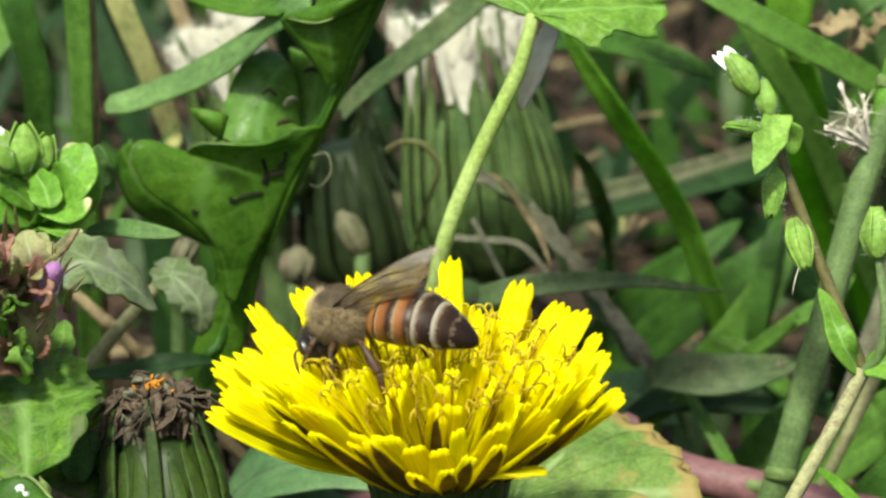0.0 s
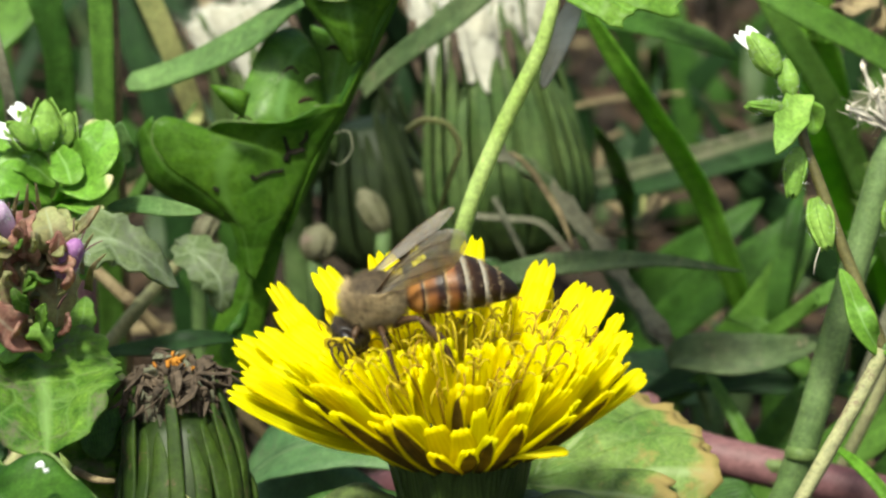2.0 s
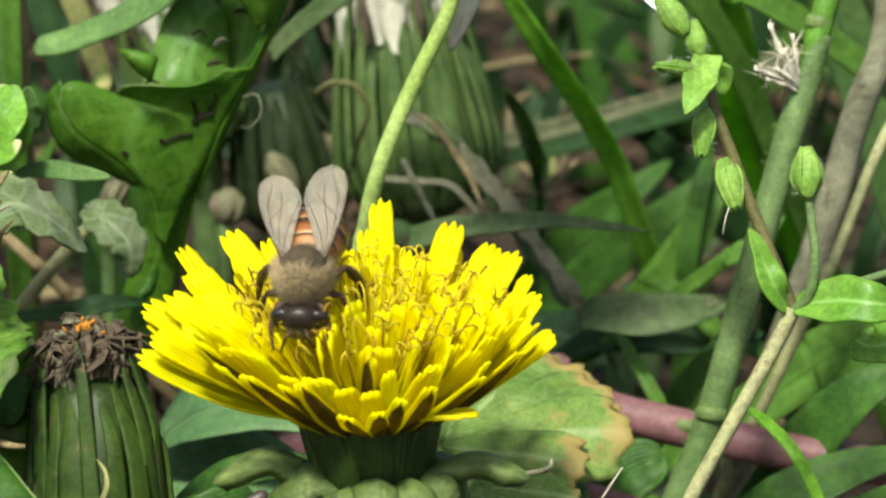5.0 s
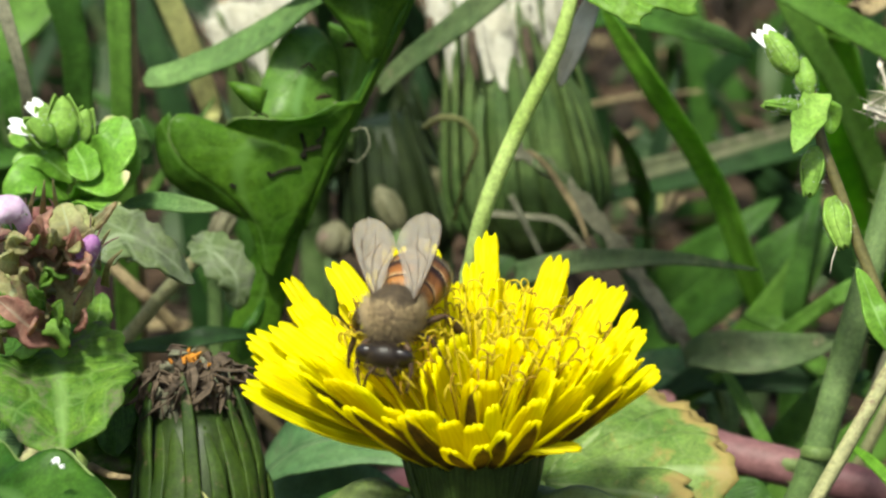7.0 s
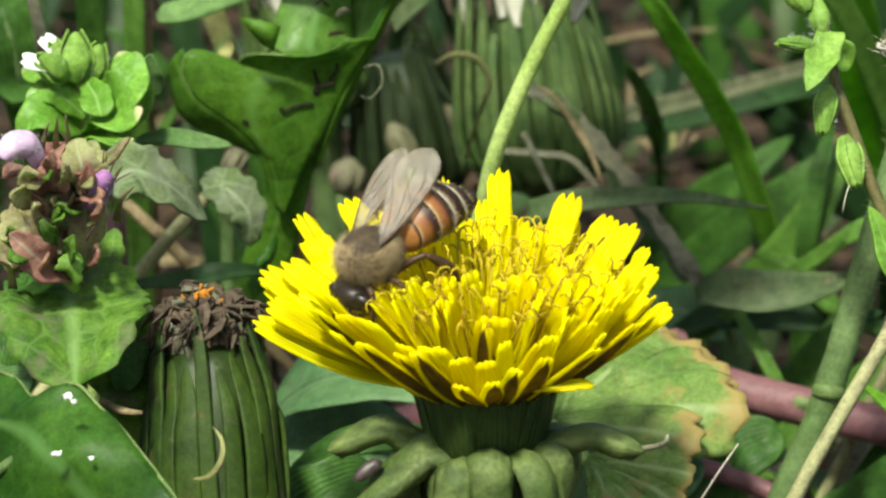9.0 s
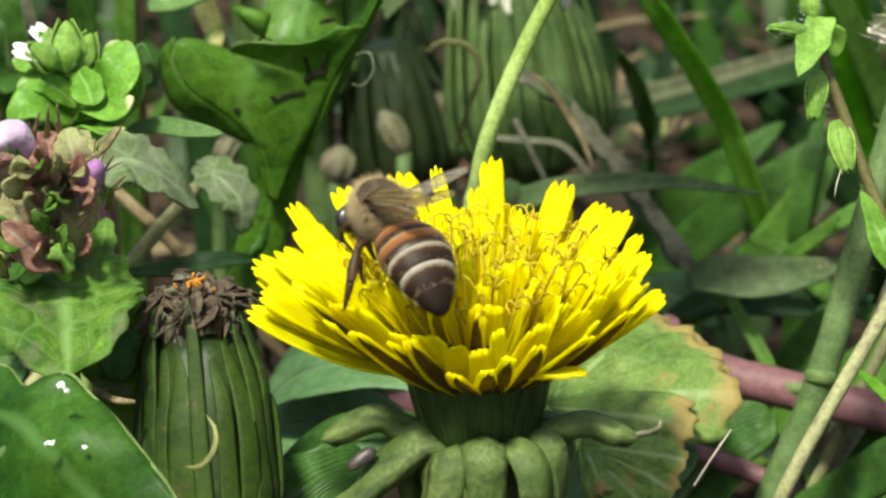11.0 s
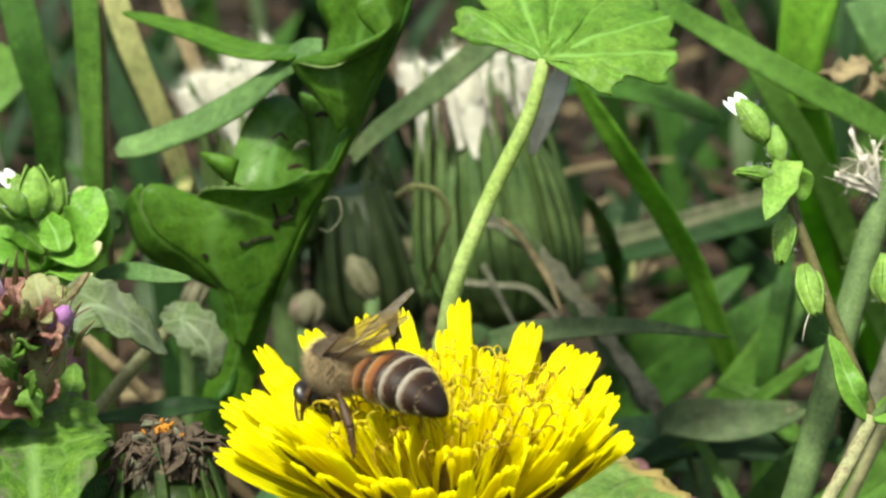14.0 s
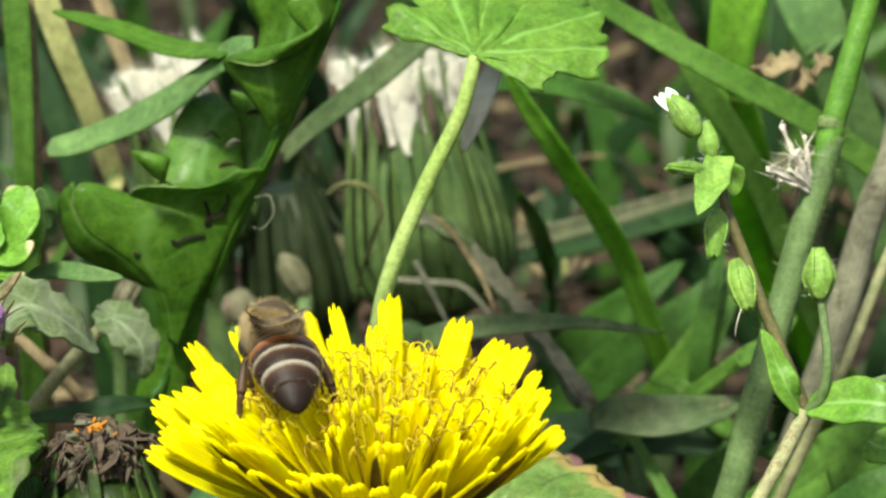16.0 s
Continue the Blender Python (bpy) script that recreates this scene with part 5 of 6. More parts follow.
grass("grey-green dead blade folded over another", [(960, 262, 63), (1020, 312, 65), (1092, 412, 67), (1160, 500, 67), (1215, 590, 66)], 34, GRASS_GREY, root=False, wave=1.4, shape=lambda s: 0.8 + 0.25 * math.sin(s * 29), seed=12)
grass("thin frayed strip of a dead blade", [(948, 246, 61), (1000, 290, 62), (1040, 352, 63), (1062, 420, 64)], 12, STRAW, root=False, wave=1.2, shape=lance, seed=14)
grass("dull green folded blade bent at an elbow", [(1232, 618, 62), (1262, 605, 60), (1340, 612, 58), (1430, 600, 58), (1510, 575, 60)], 78, GRASS_GREY, root=False, shape=lance, fold=0.45, wave=0.8, seed=9)
# Colour carries the shade along the bent blade's lower edge.
grass("deep green blade beneath the bent one", [(1180, 690, 70), (1260, 650, 68), (1360, 648, 66), (1480, 655, 66), (1560, 640, 68)], 60, GRASS_SHADED, root=False, shape=lance, fold=0.3)
grass("dark green pointed grass blade lying level", [(930, 470, 58), (1020, 448, 55), (1120, 440, 53), (1230, 440, 52), (1362, 458, 52)], 52, GRASS_GREY, root=False, shape=lambda s: 0.9 * (1 - s ** 2.2) + 0.02, fold=0.3)
grass("grey dead blade lying behind the flower", [(870, 358, 74), (950, 364, 74), (1004, 372, 74), (1045, 412, 74), (1082, 470, 74)], 13, STRAW_GREY, root=False, shape=strap, wave=0.6, seed=2)
grass("dull grey-green broad blade crossing the seed head", [(690, 140, 62), (740, 90, 60), (840, 15, 57), (940, -70, 55), (1030, -150, 54)], 50, GRASS_GREY, root=False, shape=lambda s: 0.55 + 0.45 * min(1, s * 2))
grass("green blade tip behind the dull blade", [(1150, 540, 100), (1230, 460, 95), (1310, 400, 92), (1400, 330, 92)], 80, GRASS, shape=lance)
grass("green blade rising in the grass", [(1170, 600, 92), (1290, 505, 86), (1390, 430, 84), (1470, 350, 84)], 86, GRASS, shape=lance)
grass("green blade rising beside a stem", [(1260, 660, 84), (1370, 560, 80), (1450, 440, 78), (1500, 330, 80)], 78, GRASS_LIGHT, shape=lance)
grass("narrow green blade, upright and thin", [(1420, 600, 78), (1425, 500, 76), (1450, 380, 76), (1470, 300, 78)], 44, GRASS, shape=strap)
grass("green blade low among the stems", [(1600, 690, 70), (1480, 640, 66), (1400, 560, 66), (1330, 540, 68)], 40, GRASS_LIGHT, shape=lance)
grass("light green narrow blade crossing low", [(1420, 560, 60), (1500, 505, 56), (1560, 470, 56), (1600, 430, 56)], 34, GRASS_LIGHT, shape=lance)
grass("deep green broad blade low in the grass", [(1330, 900, 70), (1400, 800, 66), (1480, 690, 64), (1540, 600, 66)], 96, GRASS, shape=lance)
grass("narrow green blade low in the grass", [(1410, 860, 62), (1370, 760, 60), (1320, 670, 62), (1280, 600, 66)], 30, GRASS_LIGHT, shape=strap)
grass("green blade under the hairy stem", [(1560, 930, 50), (1640, 830, 46), (1740, 740, 44), (1860, 690, 44)], 100, GRASS, shape=lance)
grass("green blade lying low", [(1480, 1000, 44), (1600, 930, 42), (1720, 880, 42), (1860, 850, 42)], 90, GRASS, shape=lance)
grass("pale green leaf blade lying low", [(1500, 1075, 36), (1600, 1020, 34), (1700, 970, 32), (1830, 900, 32)], 74, GRASS_LIGHT, UP + TO_EYE * 0.7, shape=lance, root=False, wave=0.6, seed=31)
grass("narrow bright green blade, bent over", [(1665, 1010, 28), (1650, 930, 27), (1610, 850, 27), (1560, 795, 29), (1520, 765, 32)], 26, GRASS_FRESH, shape=strap, root=False)
grass("dull yellow-green leaf lying in the litter", [(1420, 1010, 46), (1520, 985, 44), (1620, 985, 43), (1720, 1010, 43)], 66, GRASS_GREY, UP + TO_EYE * 0.6, shape=lance, root=False, wave=1.0, seed=33)
grass("grey-green leaf lying under the stems", [(1180, 880, 60), (1290, 890, 57), (1400, 915, 55), (1500, 960, 55)], 70, GRASS_GREY, UP + TO_EYE * 0.6, shape=lance, root=False, wave=1.0, seed=34)
grass("pale dry sheath standing low", [(1165, 1010, 22), (1170, 940, 20), (1178, 880, 20)], 34, STRAW_GREEN, shape=lance, root=False, wave=0.7, seed=35)
grass("broad green blade behind the node", [(1560, 760, 58), (1660, 690, 56), (1760, 650, 54), (1880, 640, 54)], 110, GRASS_LIGHT, shape=lance)
grass("tall green stem-like blade", [(165, 330, 70), (160, 200, 66), (150, 60, 62), (118, -60, 60), (90, -180, 60)], 62, GRASS, shape=even)
grass("green blade with a brown edge, upright", [(240, 360, 62), (236, 250, 58), (232, 100, 55), (225, -50, 53), (218, -180, 52)], 46, GRASS_LIGHT, shape=even)
grass("brown dry blade edge, upright", [(262, 350, 64), (258, 240, 60), (254, 90, 57), (246, -60, 55), (240, -180, 54)], 22, STRAW, shape=even)
grass("pale straw-coloured dry blade", [(420, 240, 80), (395, 180, 76), (350, 60, 72), (300, -60, 70), (265, -170, 70)], 46, STRAW_GREEN, shape=lambda s: 0.75 + 0.25 * s)
grass("pale straw stalk leaning", [(470, 120, 100), (440, 40, 96), (400, -60, 94), (360, -170, 94)], 30, STRAW, shape=even)
grass("thin brown dry stem", [(80, 250, 50), (70, 170, 47), (52, 90, 45), (25, 0, 44), (0, -80, 44)], 26, STRAW_GREY, shape=even)
grass("small bluish green pointed leaf", [(240, 345, 30), (290, 338, 29), (350, 345, 28), (408, 352, 28)], 34, LEAF_PALE, root=False, shape=lance)
grass("small pale leaf, upright", [(272, 262, 32), (262, 230, 31), (262, 190, 30)], 44, LEAF_PALE, root=False, shape=lance)
grass("grey-green leaf below the toothed leaf", [(360, 400, 40), (400, 430, 38), (435, 470, 38), (440, 520, 40)], 84, NETTLE_PALE, root=False, shape=lambda s: oval(s) * (1 + 0.14 * math.sin(s * 31)), wave=0.95, seed=8)
grass("dull green leaf lying beneath the flower", [(480, 830, 44), (560, 770, 40), (680, 750, 38), (800, 780, 36), (900, 840, 36)], 200, LEAF_DULL, UP + TO_EYE * 0.6, shape=oval, root=False)
grass("deep green blade under the flower", [(500, 950, 30), (600, 885, 28), (720, 870, 28), (840, 890, 28)], 70, GRASS, UP + TO_EYE * 0.6, shape=lance, root=False)
grass("dark green leaf between the stalks", [(225, 600, 40), (320, 588, 38), (400, 575, 38), (470, 580, 40)], 34, GRASS_SHADED, root=False, shape=lance, wave=0.8, seed=3)


# The hairy green stem with a pale node, the purple stem and the loose stalks
def stalk(name, label, rows, radii, mat, category="stem", hairs=0, node=None, root=True):
    pts = spots(rows)
    foot = foot_of(pts) if root else pts[0]
    t = thing(name, label, category, foot)
    bm = bmesh.new()
    tube(bm, ([foot] if (foot - pts[0]).length > 0.002 else []) + pts, radii, 14, 34, lumps=0.06)
    piece("shaft", bm, mat, t)
    if node:
        p, q = spot(*node), spot(node[0] + 4, node[1] - 30, node[2])
        bm = bmesh.new()
        k = radii[len(radii) // 2]
        spun(bm, [(-0.25, k * 0.97), (0.0, k * 1.05), (0.25, k * 1.1), (0.5, k * 1.07), (0.8, k * 0.97)], along(p, q), 20)
        piece("node", bm, MARGIN, t, "pale papery node")
    if hairs:
        bm = bmesh.new()
        r = random.Random(hairs)
        for _ in range(hairs):
            s = r.random()
            p = curve_at(pts, s)
            d = Vector((r.gauss(0, 1), r.gauss(0, 1), r.gauss(0, 0.4))).normalized()
            spike(bm, p + d * radii[0] * 0.85 * MM, p + d * (radii[0] * MM + 0.0008 * r.uniform(0.5, 1.2)), 0.000026)
        piece("hairs", bm, MARGIN, t, "fine white hairs")["kind"] = "stuff"
    return t


stalk("wild_grass", "thick green hairy grass stem with a pale node", [(1392, 960, 34), (1440, 850, 33), (1476, 745, 32), (1534, 545, 31), (1606, 295, 30), (1640, 195, 30), (1664, 110, 30)], [1.25, 1.25, 1.2, 1.2, 1.15, 1.05, 1.0], STEM_HAIRY, hairs=900, node=(1464, 788, 32))
stalk("wild_grass", "upper green grass stem above a pale node", [(1640, 200, 30), (1664, 100, 30), (1692, 0, 30), (1725, -110, 30), (1745, -200, 30)], [0.95, 1.0, 1.0, 0.98, 0.95], STEM_UPPER, node=(1662, 95, 30), root=False)
stalk("creeping_plant", "purple brown creeping stem across the ground", [(1120, 722, 54), (1190, 742, 52), (1300, 778, 49), (1420, 808, 48), (1560, 842, 47), (1700, 868, 46), (1880, 900, 46)], [1.6, 1.6, 1.65, 1.6, 1.6], STEM_PURPLE, node=(1420, 808, 48))
stalk("creeping_plant", "reddish creeping stem low in the grass", [(1200, 905, 40), (1270, 925, 39), (1340, 950, 38), (1420, 985, 37)], [0.7, 0.8, 0.75], STEM_PURPLE, root=False)
stalk("dead_grass", "grey dry upright stem behind the chickweed", [(1600, 640, 60), (1660, 480, 56), (1730, 250, 54), (1780, 120, 54), (1800, -100, 54)], [1.5, 1.4, 1.3, 1.2], STRAW_GREY)
stalk("dead_grass", "thin tan stem leaning", [(1640, 600, 46), (1690, 500, 44), (1760, 330, 43), (1850, 150, 43)], [0.55, 0.5, 0.45], STEM_TAN)
stalk("dead_grass", "pale tan dead stem leaning in the grass", [(235, 590, 46), (300, 510, 44), (372, 432, 43)], [0.6, 0.6, 0.5], STEM_TAN)
stalk("dead_grass", "brown dead stem crossing behind the leaves", [(330, 560, 60), (280, 510, 58), (215, 450, 58)], [0.6, 0.55, 0.5], STRAW)
stalk("red_shoot", "short dark red stem among the leaves", [(215, 640, 44), (205, 540, 42), (200, 470, 42)], [0.8, 0.8, 0.7], STEM_PURPLE)


# Chickweed: stems, buds and leaves
def bud(t, place, toward, length, width, mat=None, sepals=5, white=False, seed=0):
    """A plump pointed bud wrapped in sepals."""
    a, b = place, toward
    m = along(a, b)
    bm = bmesh.new()
    spun(bm, [(0, width * 0.2), (length * 0.15, width * 0.42), (length * 0.45, width * 0.5), (length * 0.75, width * 0.34), (length, width * 0.06)], m, 14)
    core = piece("bud", bm, mat or BUD, t)
    for i in range(sepals):
        rot = m @ Matrix.Rotation(2 * math.pi * i / sepals + seed, 4, "X")
        bm = bmesh.new()
        blade(bm, [rot @ (Vector(q) * MM) for q in ((0, 0, width * 0.24), (length * 0.35, 0, width * 0.55), (length * 0.7, 0, width * 0.48), (length * 1.08, 0, width * 0.2))], width * 0.98, (rot.to_3x3() @ Vector((0, 0, 1))).normalized(), 0.16, -0.35, 12, 7, lance, wave=0.25, seed=i)
        piece("sepal", bm, mat or BUD, core)
    if white:
        for i in range(3):
            bm = bmesh.new()
            rot = m @ Matrix.Rotation(2.0 + i * 0.6, 4, "X")
            blade(bm, [rot @ (Vector(q) * MM) for q in ((length * 0.5, 0, 0.2), (length * 0.9, 0, width * 0.4), (length * 1.25, 0, width * 0.7))], 1.0, (rot.to_3x3() @ Vector((0, 0, 1))).normalized(), 0.1, 0.2, 8, 4, lance)
            piece("petal", bm, WHITE, core, "white petal tip")
    bm = bmesh.new()
    r = random.Random(seed)
    for _ in range(60):
        x, g = r.uniform(0.05, 0.85) * length, r.uniform(0, 6.28)
        rr = width * 0.52
        p = m @ (Vector((x, rr * math.cos(g), rr * math.sin(g))) * MM)
        q = m @ (Vector((x + 0.1, (rr + 0.5) * math.cos(g), (rr + 0.5) * math.sin(g))) * MM)
        spike(bm, p, q, 0.012 * MM)
    piece("hairs", bm, WHITE, core, "fine white hairs")["kind"] = "stuff"


def small_leaf(t, rows, width, mat, face, shape=oval, label=""):
    bm = bmesh.new()
    blade(bm, spots(rows), mm_of(width, rows[0][2]), face.normalized(), 0.2, 0.22, 22, 11, lambda s: shape(s) * (1 + 0.07 * math.sin(s * 17 + width)), wave=1.5, seed=rows[0][0])
    return piece("leaf", bm, mat, t, label)


def chickweed_stand():
    foot = soil_under(spot(1290, 1230, 20)) - UP * 0.003
    t = thing("chickweed", "chickweed with hairy green buds on a thin brown stem", "weed", foot)
    for nm, rows, radii, mat in (("stem", [(1300, 1190, 18), (1345, 1090, 16), (1392, 1000, 14), (1440, 905, 13), (1535, 740, 13), (1580, 660, 14), (1612, 598, 14)], [0.68, 0.62, 0.58, 0.56, 0.6], STEM_TAN),
                                 ("branch", [(1612, 598, 14), (1590, 540, 14), (1545, 430, 14), (1500, 305, 14), (1474, 235, 14), (1462, 165, 14), (1450, 115, 14)], [0.45, 0.5, 0.48, 0.45, 0.42, 0.35, 0.3], STEM_BROWN),
                                 ("branch", [(1612, 598, 14), (1640, 575, 13), (1652, 510, 12), (1646, 440, 12), (1640, 388, 12)], [0.45, 0.42, 0.38, 0.34, 0.3], STEM_HAIRY),
                                 ("branch", [(1612, 600, 14), (1700, 560, 15), (1800, 530, 17)], [0.4, 0.35, 0.3], STEM_HAIRY)):
        bm = bmesh.new()
        pts = spots(rows)
        if nm == "stem":
            pts = [foot] + pts
        tube(bm, pts, radii, 10, 22, lumps=0.1)
        piece(nm, bm, mat, t)
    for a, b, ln, w, white in (((1428, 108, 14), (1366, 20, 14), 3.9, 2.2, True), ((1450, 150, 14), (1436, 75, 14), 3.0, 1.7, False), ((1440, 170, 13), (1350, 160, 11), 3.6, 1.3, False),
                               ((1462, 240, 14), (1450, 345, 13), 4.0, 1.9, False), ((1490, 330, 14), (1515, 425, 13), 4.2, 2.2, False), ((1641, 400, 12), (1638, 300, 12), 4.0, 2.6, False)):
        bud(t, spot(*a), spot(*b), ln * 0.88, w * 0.74, None, 5, white, a[0])
    small_leaf(t, [(1464, 150, 14), (1448, 195, 11), (1425, 248, 10)], 64, BUD, TO_EYE, lambda s: max(0.03, math.sin(math.pi * (0.16 + 0.84 * s)) ** 0.8 * (1.1 - 0.5 * s)))
    small_leaf(t, [(1468, 165, 15), (1488, 185, 16), (1488, 215, 17)], 50, CHICK, TO_EYE)
    small_leaf(t, [(1612, 600, 14), (1580, 565, 13), (1555, 505, 13), (1530, 455, 13)], 50, CHICK, TO_EYE + UP)
    small_leaf(t, [(1616, 596, 14), (1690, 590, 12), (1760, 600, 11), (1830, 590, 12)], 90, CHICK, TO_EYE + UP)
    small_leaf(t, [(1720, 650, 16), (1760, 660, 15), (1810, 640, 15), (1870, 650, 16)], 100, CHICK, TO_EYE + UP)
    bm = bmesh.new()
    tube(bm, spots([(1500, 415, 13), (1492, 440, 12), (1488, 465, 12)]), [0.045, 0.035, 0.02], 5, 6)
    piece("thread", bm, PAPER, t, "thin pale thread")


chickweed_stand()


def chickweed_left():
    foot = soil_under(spot(140, 430, 40)) - UP * 0.003
    t = thing("chickweed", "chickweed tuft with pale buds and dry-edged leaves", "weed", foot)
    bm = bmesh.new()
    tube(bm, [foot] + spots([(150, 420, 34), (142, 330, 30), (138, 250, 28), (132, 200, 28)]), [0.7, 0.7, 0.65, 0.5], 9, 16)
    piece("stem", bm, STEM_GREEN, t)
    bm = bmesh.new()
    for a, b, ln, w, white in (((130, 242, 27), (128, 138, 26), 3.8, 2.3, False), ((112, 234, 26), (62, 196, 24), 3.0, 1.8, True), ((150, 244, 28), (174, 166, 27), 3.2, 1.9, False), ((118, 222, 28), (90, 166, 27), 2.6, 1.6, True)):
        bud(t, spot(*a), spot(*b), ln, w, None, 3, white, a[0])
    bm.free()
    small_leaf(t, [(145, 300, 28), (190, 280, 26), (225, 240, 25), (238, 190, 26)], 104, CHICK_EDGE, TO_EYE + UP * 0.5)
    small_leaf(t, [(145, 310, 28), (185, 315, 25), (225, 320, 24), (258, 300, 24)], 70, CHICK_EDGE, TO_EYE * 0.6 + UP, label="green leaf with a dry cream edge")
    small_leaf(t, [(140, 320, 28), (100, 300, 25), (60, 300, 24), (25, 330, 24)], 92, CHICK_EDGE, TO_EYE + UP * 0.6)
    small_leaf(t, [(138, 300, 28), (100, 265, 26), (70, 255, 25), (40, 270, 25)], 60, CHICK, TO_EYE + UP * 0.6)
    small_leaf(t, [(152, 318, 28), (196, 292, 27), (222, 240, 27), (206, 182, 28)], 118, CHICK_EDGE, TO_EYE + UP * 0.2, label="broad rounded green leaf")
    small_leaf(t, [(150, 240, 26), (166, 270, 24), (176, 306, 23)], 64, CHICK, TO_EYE, lambda s: max(0.04, math.sin(math.pi * (0.12 + 0.88 * s)) ** 0.6 * (0.7 + 0.5 * s)))
    small_leaf(t, [(150, 290, 29), (196, 262, 28), (236, 262, 28), (262, 246, 29)], 44, CHICK_EDGE, UP + TO_EYE * 0.3)
    small_leaf(t, [(140, 270, 29), (96, 240, 28), (60, 236, 28), (38, 226, 29)], 50, CHICK_EDGE, UP + TO_EYE * 0.4)
    small_leaf(t, [(142, 335, 27), (176, 338, 24), (206, 346, 23), (232, 338, 23)], 34, CHICK_EDGE, UP + TO_EYE * 0.5)
    small_leaf(t, [(140, 330, 28), (160, 350, 25), (185, 352, 24)], 60, CHICK, TO_EYE + UP)
    small_leaf(t, [(135, 330, 28), (100, 345, 25), (60, 350, 24), (20, 360, 24)], 60, CHICK, TO_EYE + UP)


chickweed_left()


# Dead-nettle: crinkled leaves in tiers and mauve flowers
def crinkled(t, rows, width, mat, face, seed, name="leaf", label="", scallop=0.1, taper=0.45, wave=1.7):
    bm = bmesh.new()
    blade(bm, spots(rows), mm_of(width, rows[0][2]), face.normalized(), 0.25, 0.12, 26, 13, lambda s: max(0.04, math.sin(math.pi * (0.1 + 0.9 * s)) ** 0.55 * (1.1 - taper * s) * (1 + scallop * math.sin(s * 44))), wave=wave, seed=seed)
    return piece(name, bm, mat, t, label)


def dead_nettle():
    foot = soil_under(spot(130, 700, 24)) - UP * 0.003
    t = thing("dead_nettle", "dead-nettle with mauve flowers and crinkled reddish green leaves", "weed", foot)
    bm = bmesh.new()
    tube(bm, [foot] + spots([(128, 640, 18), (122, 580, 16), (112, 500, 15), (108, 420, 15), (108, 360, 16)]), [0.9, 0.85, 0.8, 0.7, 0.5], 10, 18)
    piece("stem", bm, STEM_PURPLE, t)
    crinkled(t, [(120, 588, 15), (122, 630, 11), (126, 690, 7), (132, 780, 5)], 250, NETTLE, TO_EYE + UP * 0.6, 3, label="broad crinkled green leaf, spotted grey", scallop=0.06, taper=0.05, wave=2.2)
    crinkled(t, [(112, 470, 16), (60, 480, 12), (25, 520, 10), (10, 575, 10)], 110, NETTLE_TOP, TO_EYE + UP * 0.8, 5)
    crinkled(t, [(112, 445, 15), (140, 440, 11), (152, 490, 10), (150, 548, 11)], 96, NETTLE_TOP, TO_EYE + UP * 0.5, 6, label="mottled green leaf")
    crinkled(t, [(108, 410, 15), (85, 420, 10), (72, 470, 7), (70, 545, 8)], 110, NETTLE_TOP, TO_EYE + UP * 0.5, 7, label="dull red crinkled leaf")
    crinkled(t, [(110, 395, 15), (135, 375, 10), (150, 400, 8), (150, 450, 8)], 90, NETTLE_TOP, TO_EYE + UP * 0.3, 8)
    crinkled(t, [(110, 390, 15), (95, 360, 11), (88, 380, 8), (92, 430, 8)], 62, REDDISH, TO_EYE, 11, label="pinkish red bract leaf")
    crinkled(t, [(185, 430, 20), (230, 395, 21), (300, 425, 22), (375, 478, 24)], 125, NETTLE_PALE, TO_EYE + UP * 0.9, 9, label="grey-green crinkled leaf")
    crinkled(t, [(118, 560, 18), (160, 565, 20), (190, 540, 22), (200, 500, 24)], 80, NETTLE, TO_EYE + UP, 10)
    crinkled(t, [(110, 600, 22), (70, 640, 20), (30, 720, 18), (20, 800, 18)], 150, GRASS, TO_EYE + UP, 12)
    crinkled(t, [(130, 600, 22), (180, 640, 20), (215, 710, 17), (225, 790, 16)], 140, GRASS, TO_EYE + UP, 13)
    crinkled(t, [(112, 555, 14), (75, 530, 9), (40, 530, 7), (12, 505, 7)], 50, REDDISH, TO_EYE + UP * 0.5, 14, label="withered pinkish calyx leaf")
    for line, radii, tint, words in (([(64, 446, 12), (60, 410, 9), (56, 376, 7), (40, 352, 6), (16, 356, 5), (4, 378, 5)], [0.45, 0.65, 0.85, 1.05, 0.95, 0.5], MAUVE, "pale mauve hooded flower"), ([(156, 470, 11), (163, 448, 9), (172, 428, 8), (180, 408, 7), (182, 398, 7)], [0.35, 0.8, 0.95, 0.75, 0.25], MAUVE_DEEP, "deep mauve unopened flower")):
        bm = bmesh.new()
        tube(bm, spots(line), radii, 18, 26, lumps=0.12)
        piece("flower_tube", bm, tint, t, words)
    bm = bmesh.new()
    r = random.Random(61)
    for _ in range(260):
        p = spot(*r.choice(((40, 352, 6), (16, 356, 5), (176, 418, 7.5), (168, 440, 8.5))))
        d = Vector((r.gauss(0, 1), -abs(r.gauss(0, 1)), r.gauss(0.2, 1))).normalized()
        spike(bm, p + d * 0.0008, p + d * r.uniform(0.0013, 0.0017), 0.000014)
    piece("down", bm, WHITE, t, "fine white down")["kind"] = "stuff"
    # dark bristles beside the flowers
    for u, v, du, dv in ((178, 404, 2, -46), (186, 412, 16, -34), (194, 422, 36, -22), (70, 372, -6, -40), (120, 362, -14, -30), (150, 520, 20, -30), (22, 520, -14, -22)):
        bm = bmesh.new()
        tube(bm, spots([(u, v, 8), (u + du * 0.5, v + dv * 0.5 - 3, 7), (u + du, v + dv, 6.5)]), [0.1, 0.07, 0.03], 5, 6)
        piece("bristle", bm, STEM_PURPLE, t, "dark stiff bristle")
